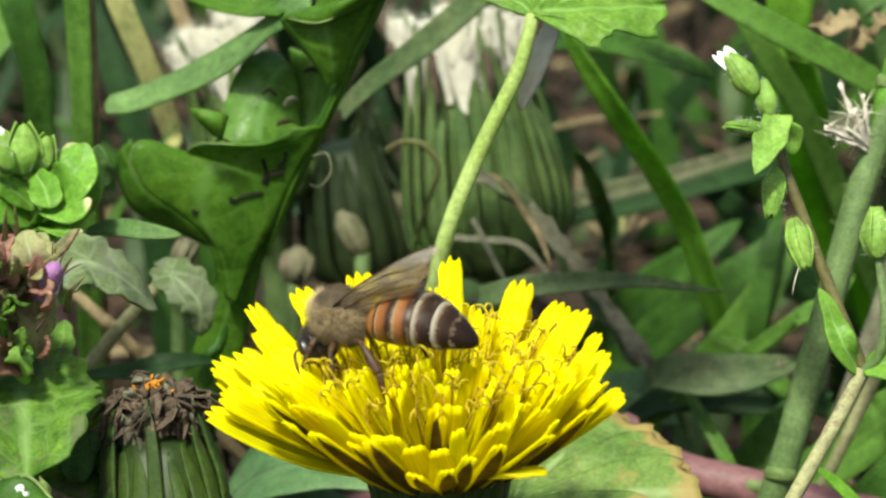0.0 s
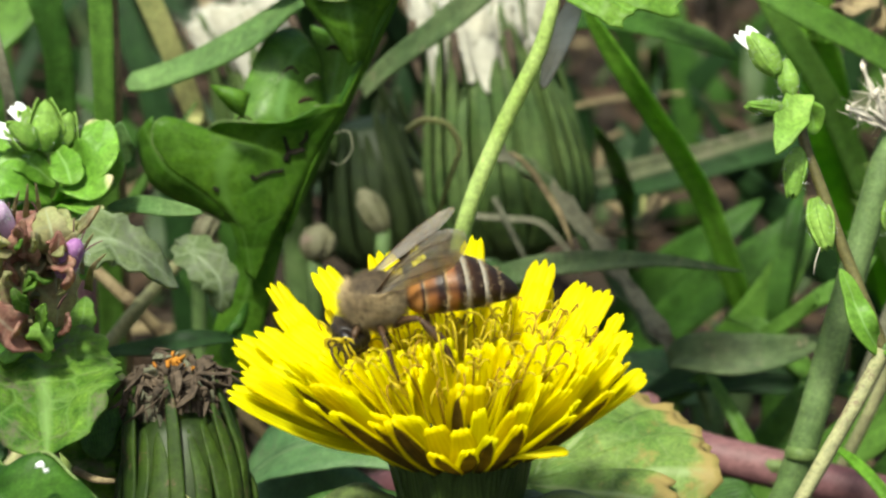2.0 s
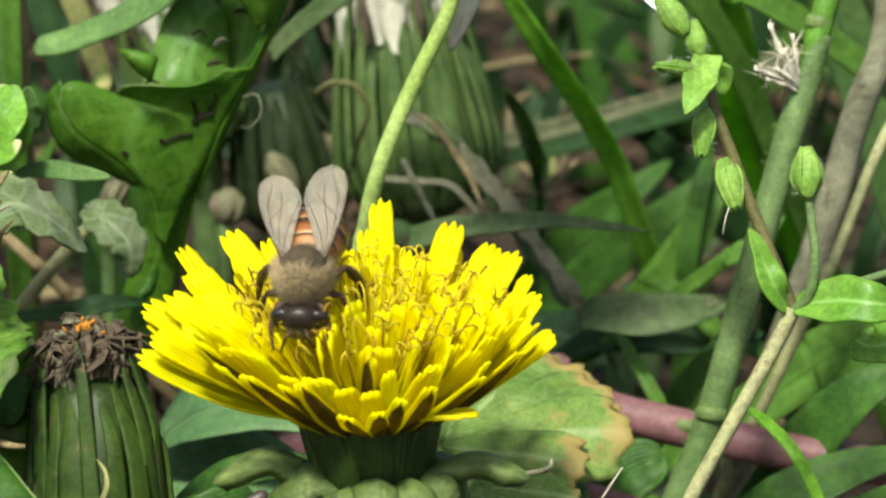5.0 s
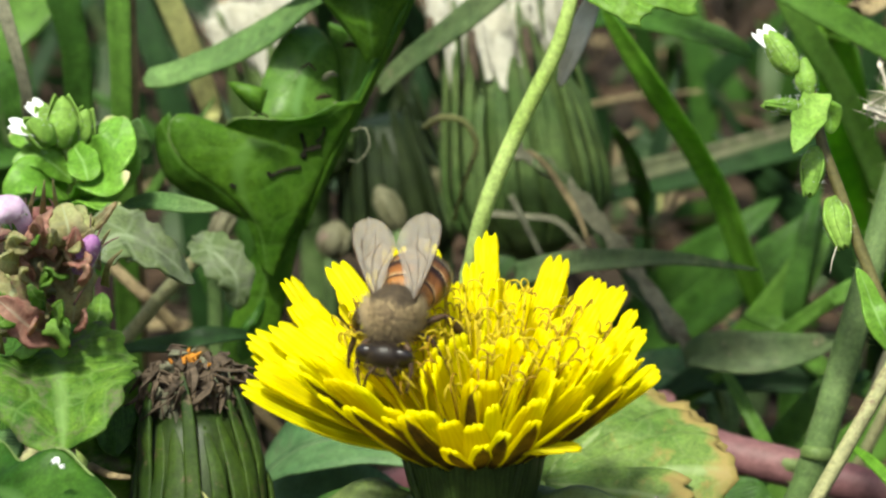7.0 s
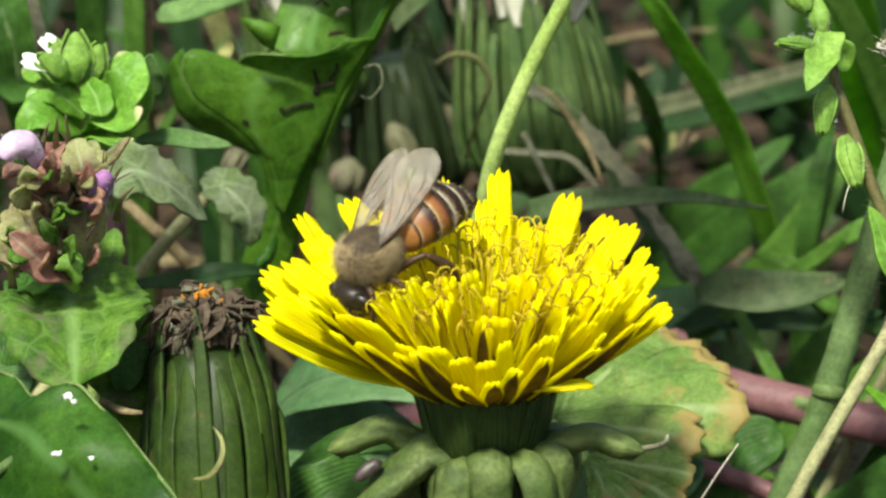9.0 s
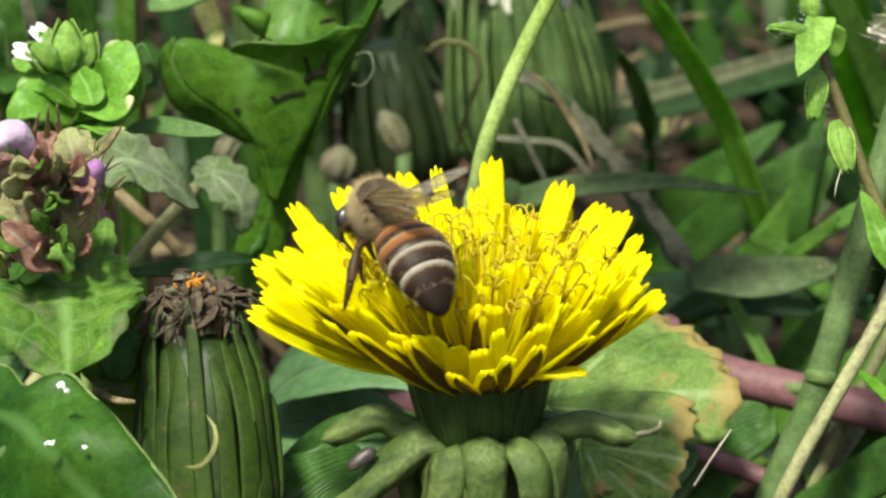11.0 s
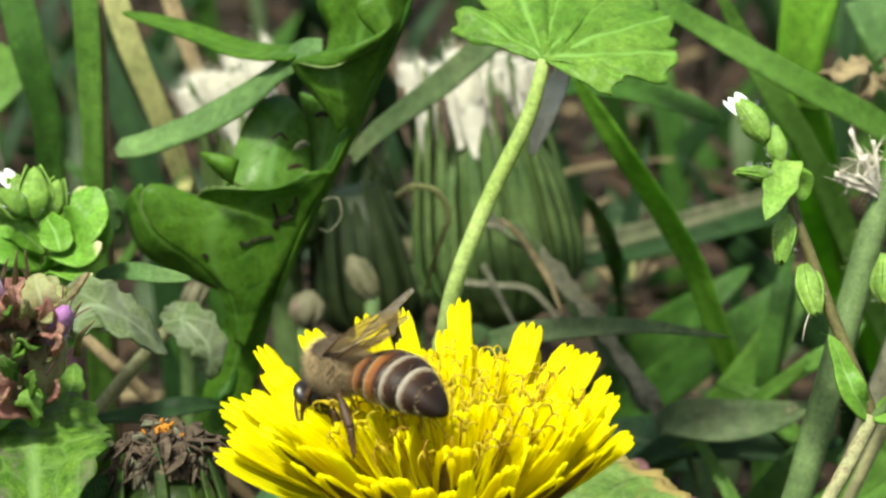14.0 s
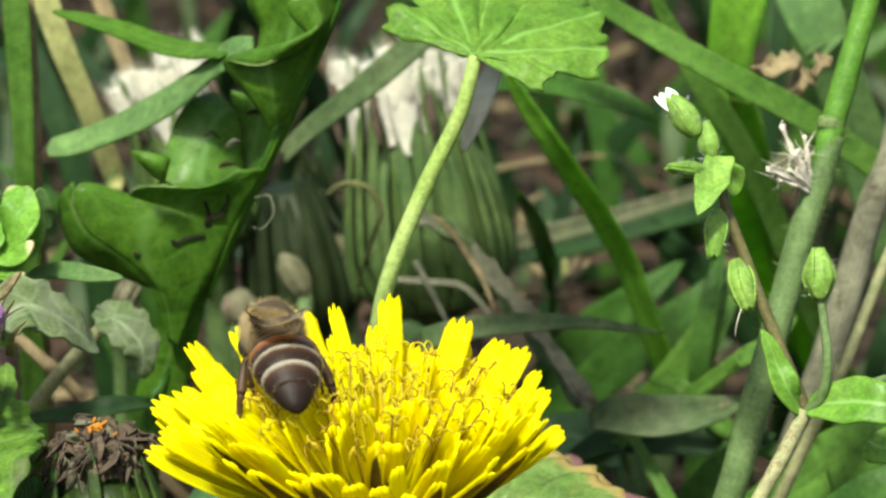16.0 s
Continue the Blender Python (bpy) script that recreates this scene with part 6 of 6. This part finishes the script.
    # the crowded small leaves of the top tier
    for i in range(34):
        u, v = r.uniform(26, 172), r.uniform(392, 570)
        out, long = (u - 105) / 110 + r.uniform(-0.5, 0.5), r.uniform(34, 70)
        rise = r.uniform(-1.0, 0.5)
        back = r.uniform(4, 10)
        crinkled(t, [(u, v, back + 3), (u + out * long * 0.4, v + rise * long * 0.35, back), (u + out * long * 0.8, v + rise * long * 0.9, back - 1)], r.uniform(26, 54), r.choice((NETTLE_TOP, NETTLE_TOP, NETTLE, REDDISH)), TO_EYE + Vector((r.gauss(0, 0.4), 0, r.uniform(0, 0.7))), 40 + i, scallop=0.12, taper=0.6, wave=0.7)
    crinkled(t, [(92, 452, 11), (90, 420, 7), (88, 390, 6), (90, 356, 7)], 62, REDDISH, TO_EYE, 22, label="pinkish red bract leaf")
    crinkled(t, [(142, 462, 12), (144, 420, 8), (140, 385, 7), (132, 350, 8)], 92, NETTLE_TOP, TO_EYE + UP * 0.1, 23, label="brownish green leaf")
    crinkled(t, [(104, 585, 11), (74, 562, 7), (44, 532, 5), (14, 506, 5)], 70, REDDISH, TO_EYE + UP * 0.3, 24, label="withered brown-red calyx leaf")
    crinkled(t, [(120, 596, 10), (120, 572, 7), (120, 545, 7)], 58, BUD, TO_EYE + UP * 0.2, 25, label="small yellow-green leaf")
    crinkled(t, [(64, 610, 14), (68, 596, 10), (74, 574, 9), (78, 556, 9)], 48, CHICK, TO_EYE + UP * 0.4, 26, label="small bright green leaf")
    # narrow pointed bracts that bristle round the flowers
    for i, (u, v, a) in enumerate(((70, 330, 1.2), (95, 320, 1.5), (118, 318, 1.75), (190, 400, 0.8), (205, 430, 0.5), (30, 520, 2.9), (20, 550, 3.1), (90, 520, -1.5))):
        bm = bmesh.new()
        blade(bm, spots([(u, v + 55, 12), (u + 6 * math.cos(a), v + 20, 9), (u + 34 * math.cos(a), v - 25 * math.sin(a) + 5, 7)]), 0.7, TO_EYE, 0.15, 0.3, 8, 4, lambda s: 1 - s * 0.95)
        piece("bract", bm, NETTLE_TOP, t)


dead_nettle()


# Low leaves at the near left
def low_leaf(label, rows, width, mat, face, scallop=0.05, seed=0, name="low_leaf"):
    pts = spots(rows)
    foot = soil_under(pts[0]) - UP * 0.004
    t = thing("leafy_plant", label, "leaf", foot)
    bm = bmesh.new()
    blade(bm, [foot] + pts, mm_of(width, rows[1][2]), face.normalized(), 0.3, 0.15, 28, 11, lambda s: max(0.05, (0.12 + math.sin(math.pi * max(0, s - 0.12) / 0.9) ** 0.6 if s > 0.14 else 0.12) * (1 + scallop * math.sin(s * 23))), wave=1.3, seed=seed)
    piece("leaf", bm, mat, t)
    bm = bmesh.new()
    tube(bm, [foot] + [p - face.normalized() * 0.0004 for p in pts], [0.6, 0.5, 0.4, 0.2], 7, 20)
    piece("midrib", bm, STEM_HAIRY, t)
    return t


def lobed_low_leaf():
    foot = soil_under(spot(-60, 1100, 6)) - UP * 0.003
    t = thing("leafy_plant", "glossy blue-green lobed leaf with white specks", "leaf", foot)
    edge = spots([(-30, 745, 4), (25, 765, 2), (58, 800, 0), (95, 782, -2), (135, 776, -3), (172, 812, -4), (205, 842, -5), (240, 885, -6), (275, 930, -7), (318, 990, -8), (345, 1060, -8), (350, 1120, -8)])
    inner = spots([(-120, 800, 8), (-100, 860, 6), (-80, 900, 4), (-60, 940, 2), (-30, 980, 0), (0, 1010, -2), (30, 1040, -4), (60, 1070, -4), (100, 1100, -4), (150, 1130, -4), (200, 1160, -4), (240, 1180, -4)])
    bm = bmesh.new()
    web(bm, inner, edge, 60, 16, 0.3, 1.2, 1.6)
    piece("lobed_sheet", bm, LEAF_BLUE, t)
    bm = bmesh.new()
    tube(bm, edge, [0.10, 0.16, 0.10, 0.15, 0.11], 6, 60, lumps=0.5)
    piece("leaf_margin", bm, MARGIN, t, "pale leaf margin")
    bm = bmesh.new()
    tube(bm, [foot, spot(-100, 1040, 2), spot(-40, 960, 0), spot(60, 880, -3), spot(128, 800, -3)], [0.9, 0.7, 0.5, 0.3, 0.2], 8, 24)
    piece("midrib", bm, STEM_HAIRY, t)
    r = random.Random(5)
    for u, v, w in ((118, 797, 17), (130, 806, 8), (98, 898, 15), (160, 905, 8)):
        bm = bmesh.new()
        grid = [[spot(u + (i / 4 - 0.5) * w + r.uniform(-3, 3), v + (j / 3 - 0.5) * w * 0.6 + r.uniform(-3, 3), -8.5) for j in range(4)] for i in range(5)]
        slab(bm, grid, 0.25 * MM)
        tagged(part("petal_scrap", bm, WHITE), "small white scrap lying on a green leaf", "petal")


lobed_low_leaf()
low_leaf("pale green low leaf at the soil", [(-60, 860, 14), (0, 790, 12), (60, 770, 11)], 90, LEAF_PALE, TO_EYE + UP, 0.05, 6)
low_leaf("mid green leaf beside the withered head", [(260, 860, 20), (240, 760, 18), (215, 690, 17), (200, 620, 18)], 150, NETTLE, TO_EYE + UP, 0.08, 7)
low_leaf("bright green leaf at the upper edge", [(60, 330, 66), (30, 230, 62), (10, 150, 60), (-10, 90, 60)], 120, GRASS, TO_EYE + UP, 0.05, 8)
low_leaf("yellow-green leaf high among the stems", [(-50, 120, 84), (0, 50, 80), (50, 0, 78), (85, -60, 78)], 150, GRASS_LIGHT, TO_EYE + UP, 0.1, 9)


grass("dull green leaf lying beneath the curled bracts", [(420, 905, 48), (530, 868, 44), (660, 876, 42), (800, 930, 42)], 200, LEAF_DULL, UP + TO_EYE * 0.7, shape=oval, root=False, wave=0.8, seed=17)
low_leaf("mottled dull green leaf low under the flower", [(960, 1060, 34), (1040, 980, 30), (1130, 930, 28), (1240, 900, 28)], 190, LEAF_DULL, TO_EYE * 0.8 + UP, 0.1, 21)
low_leaf("green leaf lying in the shade beneath the stems", [(1180, 1060, 44), (1230, 980, 42), (1300, 900, 40), (1380, 850, 40)], 130, GRASS, TO_EYE * 0.8 + UP, 0.08, 22)
low_leaf("deep green leaf below the withered head", [(430, 1080, 24), (500, 1010, 22), (580, 960, 22), (660, 940, 24)], 120, GRASS, TO_EYE * 0.8 + UP, 0.08, 23)
low_leaf("grey-green low leaf in the grass", [(1300, 700, 74), (1240, 660, 72), (1190, 640, 72), (1120, 650, 72)], 90, LEAF_DULL, TO_EYE * 0.8 + UP, 0.08, 24)


# Pale round buds and curled threads in the shade
def pale_buds():
    for u, v, w, h, tilt, back in ((612, 402, 60, 60, 0.2, 80), (706, 345, 46, 70, -0.6, 78), (800, 292, 40, 54, -0.3, 92), (415, 375, 38, 56, 0.6, 60)):
        a = spot(u + h * 0.6 * math.sin(-tilt), v + h * 0.6, back)
        b = spot(u - h * 0.5 * math.sin(-tilt), v - h * 0.5, back)
        foot = soil_under(a) - UP * 0.002
        t = thing("flower_bud", "pale round flower bud in the shade of the leaves", "bud", foot, "pale buds")
        m = along(a, b, TO_EYE)
        ln, r = (b - a).length / MM, mm_of(w, back) / 2
        bm = bmesh.new()
        spun(bm, [(0, r * 0.3), (ln * 0.2, r * 0.85), (ln * 0.5, r), (ln * 0.8, r * 0.8), (ln, r * 0.25)], m, 18, rib=0.05, ribs=7)
        piece("bud_body", bm, BUD_PALE, t)
        for i in range(6):
            rot = m @ Matrix.Rotation(i * 1.047, 4, "X")
            bm = bmesh.new()
            blade(bm, [rot @ (Vector(q) * MM) for q in ((0, 0, r * 0.4), (ln * 0.25, 0, r * 0.98), (ln * 0.55, 0, r * 1.06), (ln * 0.8, 0, r * 0.9))], r * 0.8, (rot.to_3x3() @ Vector((0, 0, 1))).normalized(), 0.2, -0.2, 8, 4, lance)
            piece("sepal", bm, BUD_PALE, t)
        bm = bmesh.new()
        tube(bm, [foot, foot.lerp(a, 0.5), a + (b - a) * 0.1], [0.6, 0.6, 0.7], 8, 8)
        piece("stalk", bm, STEM_HAIRY, t)


pale_buds()


def thread(label, rows, r, mat):
    bm = bmesh.new()
    tube(bm, spots(rows), [r, r, r * 0.6], 7, 26)
    return tagged(part("tendril", bm, mat), label, "tendril")


thread("brown curled withered bract", [(770, 205, 62), (800, 188, 60), (840, 196, 60), (862, 235, 61), (852, 270, 62), (835, 320, 66), (822, 370, 72)], 0.28, STRAW_GREEN)
thread("thin pale coiled thread on the leaf edge", [(640, 212, 38), (665, 208, 37), (672, 240, 37), (652, 266, 37), (634, 262, 37)], 0.07, STRAW_GREY)
thread("thin grey twig below the flower", [(1085, 870, 2), (1120, 884, 2), (1160, 880, 1), (1178, 872, 0), (1180, 858, 0)], 0.22, STRAW_GREY)
thread("brown twig beside the withered head", [(180, 805, 10), (215, 822, 8), (250, 826, 8)], 0.3, STRAW)
thread("fine dry grass stalk across the shade", [(1040, 170, 130), (1150, 150, 128), (1260, 142, 126)], 0.3, STRAW)
for ends, width, stuff in (([(1100, 312, 112), (1140, 345, 110), (1190, 388, 106)], 0.5, STRAW), ([(1090, 392, 108), (1140, 388, 106), (1205, 396, 104)], 0.4, STRAW), ([(1212, 318, 110), (1196, 350, 108), (1172, 392, 106)], 0.3, STRAW), ([(1188, 312, 110), (1186, 350, 108), (1176, 388, 106)], 0.25, STRAW_GREEN), ([(1150, 212, 126), (1118, 232, 124), (1108, 292, 120)], 0.4, STRAW), ([(1230, 330, 108), (1200, 365, 107), (1185, 395, 106)], 0.25, STRAW),
                           ([(922, 326, 70), (948, 376, 70), (978, 436, 70)], 0.3, STRAW_GREY), ([(1180, 560, 92), (1290, 585, 90), (1330, 560, 90)], 0.4, STRAW), ([(1330, 480, 90), (1346, 540, 88), (1326, 620, 86)], 0.8, STEM_TAN)):
    thread("dry straw lying in the shade of the grass", ends, width, stuff)
thread("white dry grass point", [(1240, 975, 8), (1275, 920, 6), (1306, 875, 5)], 0.08, PAPER)

# papery scraps at the upper right: frayed fibres of a torn sheath, a crumpled dead petal
def frayed(label, base, heads, seed):
    r = random.Random(seed)
    foot = spot(*base)
    t = thing("torn_sheath", label, "dead leaf", foot)
    for u, v, back, width in heads:
        end = spot(u, v, back)
        bm = bmesh.new()
        blade(bm, [foot, foot.lerp(end, 0.5) + TO_EYE * 0.0006, end], width, TO_EYE, 0.12, 0.4, 12, 5, lambda s: 0.7 + 0.3 * math.sin(s * 21), 0.8, 0.9, seed=seed)
        piece("fibre_strip", bm, PAPER, t)
        bm = bmesh.new()
        for _ in range(16):
            p = foot.lerp(end, r.uniform(0.55, 1.0))
            spike(bm, p, p + Vector((r.gauss(0, 0.9), r.gauss(0, 0.6), r.gauss(0.2, 0.9))) * MM, 0.06 * MM)
        piece("fibre", bm, PAPER, t)["kind"] = "stuff"


frayed("torn papery grass sheath, whitish and frayed", (1640, 236, 31), ((1598, 138, 27, 0.9), (1572, 92, 27, 0.6), (1612, 110, 28, 0.4)), 31)
frayed("torn papery sheath scrap with frayed ends", (1642, 214, 31), ((1566, 186, 27, 0.9), (1548, 168, 26, 0.5), (1584, 172, 27, 0.4)), 32)
for k, (u, v, w, h) in enumerate(((1575, -10, 52, 40), (1612, 2, 60, 48), (1640, -18, 40, 36))):
    grass("brown crumpled dead petal scrap", [(u - w * 0.6, v + h * 0.4, 60), (u, v, 57), (u + w * 0.5, v - h * 0.3, 58)], h, STRAW, root=False, shape=lambda s: lance(s) * (1 + 0.3 * math.sin(s * 31)), wave=3.2, seed=6 + k)
grass("pale blue-green leaf at the upper edge", [(1690, 60, 80), (1650, -60, 76), (1610, -150, 76)], 110, LEAF_PALE, shape=even)
grass("pale papery scrap behind the stalk", [(1010, 130, 40), (1030, 70, 36), (1060, 0, 36), (1072, -40, 36)], 40, PAPPUS, root=False, shape=lance, wave=0.6)


# ---- the tangle behind and round: grass, straw and litter ----
def clear(p):
    """True where a blade may stand without crossing the sight of the flower."""
    d = p - EYE
    return d.dot(AHEAD) > FAR + 0.06 or abs(p.x) > 0.06 + 0.12 * max(0.0, (p.y + 0.3))


def tangle(name, label, mats, count, seed, tall, wide, lean, y0, y1, spread, flat=False):
    r = random.Random(seed)
    bm = bmesh.new()
    made = 0
    while made < count:
        x, y = r.uniform(-spread, spread), r.uniform(y0, y1)
        p = Vector((x, y, -0.002))
        if not clear(p + UP * 0.02):
            continue
        made += 1
        h = r.uniform(*tall) * MM
        g = r.uniform(0, 2 * math.pi)
        out = Vector((math.cos(g), math.sin(g), 0)) * h * r.uniform(*lean)
        z = r.uniform(0.001, 0.007) if flat else 0
        if flat:
            pts = [p + UP * (0.003 + z), p + out * 0.5 + UP * (0.004 + z), p + out + UP * (0.003 + z * r.uniform(0, 1.5))]
        else:
            pts = [p, p + UP * h * 0.5 + out * 0.2, p + UP * h * r.uniform(0.75, 1.0) + out]
        face = (TO_EYE + UP * 0.7 + Vector((r.gauss(0, 0.5), r.gauss(0, 0.5), r.gauss(0, 0.3)))).normalized()
        blade(bm, pts, r.uniform(*wide), face, 0.18, r.uniform(0.1, 0.5), 8, 4, strap if r.random() < 0.6 else lance, r.uniform(-0.8, 0.8), 0.0, r.randrange(len(mats)))
    return tagged(part(name, bm, mats), label, "grass" if not flat else "litter", kind="stuff")


# About half the blades take the shade-coloured grass, to darken the depth.
tangle("grass_tangle", "green grass blades crowded behind the flowers", [GRASS, GRASS_SHADED, GRASS_SHADED, GRASS_GREY], 420, 21, (14, 36), (1.2, 3.4), (0.2, 0.9), 0.10, 0.36, 0.14)
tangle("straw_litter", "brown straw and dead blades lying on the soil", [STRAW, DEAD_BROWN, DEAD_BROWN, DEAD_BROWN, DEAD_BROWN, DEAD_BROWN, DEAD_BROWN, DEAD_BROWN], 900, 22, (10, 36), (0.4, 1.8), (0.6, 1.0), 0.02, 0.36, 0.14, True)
tangle("outer_grass", "green lawn grass further off", [GRASS, GRASS_LIGHT, GRASS_SHADED, GRASS_SHADED], 2600, 23, (25, 70), (2, 5), (0.2, 0.8), -0.8, 1.6, 0.9)
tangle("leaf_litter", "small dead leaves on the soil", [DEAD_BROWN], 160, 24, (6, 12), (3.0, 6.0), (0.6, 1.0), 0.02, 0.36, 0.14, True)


# ---- what moves ----
def motions():
    for swayed in (FLOWER_THING, HUSK_THING):
        home = Vector(swayed.location)
        walk(swayed, [(t, Matrix.Translation(home + Vector((x, 0, z)) * MM)) for t, x, z in SWAY])
    walk(BEE, [(t, pose(x * MM, y * MM, z * MM, 0, ry, rz)) for t, x, y, z, ry, rz in BEE_WAY])
    # the wings rise and settle as the bee works
    left = ((0, 36, 0, 40), (1.1, 36, 0, 40), (1.5, 44, 28, 58), (2.5, 44, 28, 58), (3, 20, -12, 0), (3.2, 20, -12, 0), (5.3, 27, -4, 0), (5.5, 27, -4, 0), (6, 24, -12, 0), (7, 24, -12, 0), (8, 26, -18, -30), (8.5, 30, -20, -55), (9, 18, -18, -30), (9.2, 14, -15, -10), (11.3, 50, -4, 30), (11.5, 50, -4, 34), (12, 46, -12, 26), (12.5, 40, -8, 30), (13, 40, -8, 34), (13.5, 39, -12, 20), (14, 39, -4, 12), (14.5, 42, 12, 30), (15, 26, -4, 14), (15.2, 30, -4, 10), (15.5, 38, -2, 10), (16, 34, -2, 10))
    right = ((0, 33, -12, 20), (1.1, 33, -12, 20), (1.5, 15, 24, -20), (2.5, 15, 30, -20), (3, 9, 24, -20), (3.2, 9, 22, -20), (5.3, 18, 8, -8), (5.5, 18, 8, -8), (6, 18, 12, 10), (7, 18, 16, 0), (8, 21, 12, 16), (9, 11, 16, -20), (9.2, 15, 8, -20), (11.3, 54, 0, 40), (11.5, 54, 0, 60), (12, 48, -18, 20), (12.5, 44, -18, 30), (13, 42, -12, 44), (13.5, 42, -8, 0), (14, 45, -8, 26), (14.5, 48, -16, 20), (15, 30, -12, 8), (15.2, 31, -12, 14), (15.5, 33, -16, 0), (16, 30, -12, 24))
    for wing, side, name in WINGS:
        walk(wing, [(t, wing_pose(side, name, up, out, lean)) for t, up, out, lean in (left if side > 0 else right)])
    # legs that feel about; now and then one is stretched clear
    beats = [0, 0.5, 1, 1.5, 2, 2.5, 3.2, 5.3, 6, 6.5, 7, 7.5, 8, 8.5, 9, 9.2, 11.3, 12, 12.5, 13, 13.5, 14, 14.5, 15, 15.5, 16]
    r = random.Random(77)
    for leg, name, side, hip in LEGS:
        rows = []
        for t in beats:
            swing, lift = r.uniform(-11, 11), r.uniform(-4, 10)
            if name == "hind_leg" and side > 0 and t in (8, 8.5):
                swing, lift = -30, 34
            if name == "hind_leg" and side < 0 and t in (12.5, 13):
                swing, lift = 26, 30
            if name != "hind_leg" and side > 0 and t > 11:
                swing, lift = swing * 0.5 + (52 if name == "middle_leg" else 20), -24
            turn = Matrix.Rotation(radians(swing), 4, "Z") @ Matrix.Rotation(radians(lift * side), 4, "X")
            rows.append((t, Matrix.Translation(hip) @ turn @ Matrix.Translation(-hip)))
        walk(leg, rows)


motions()
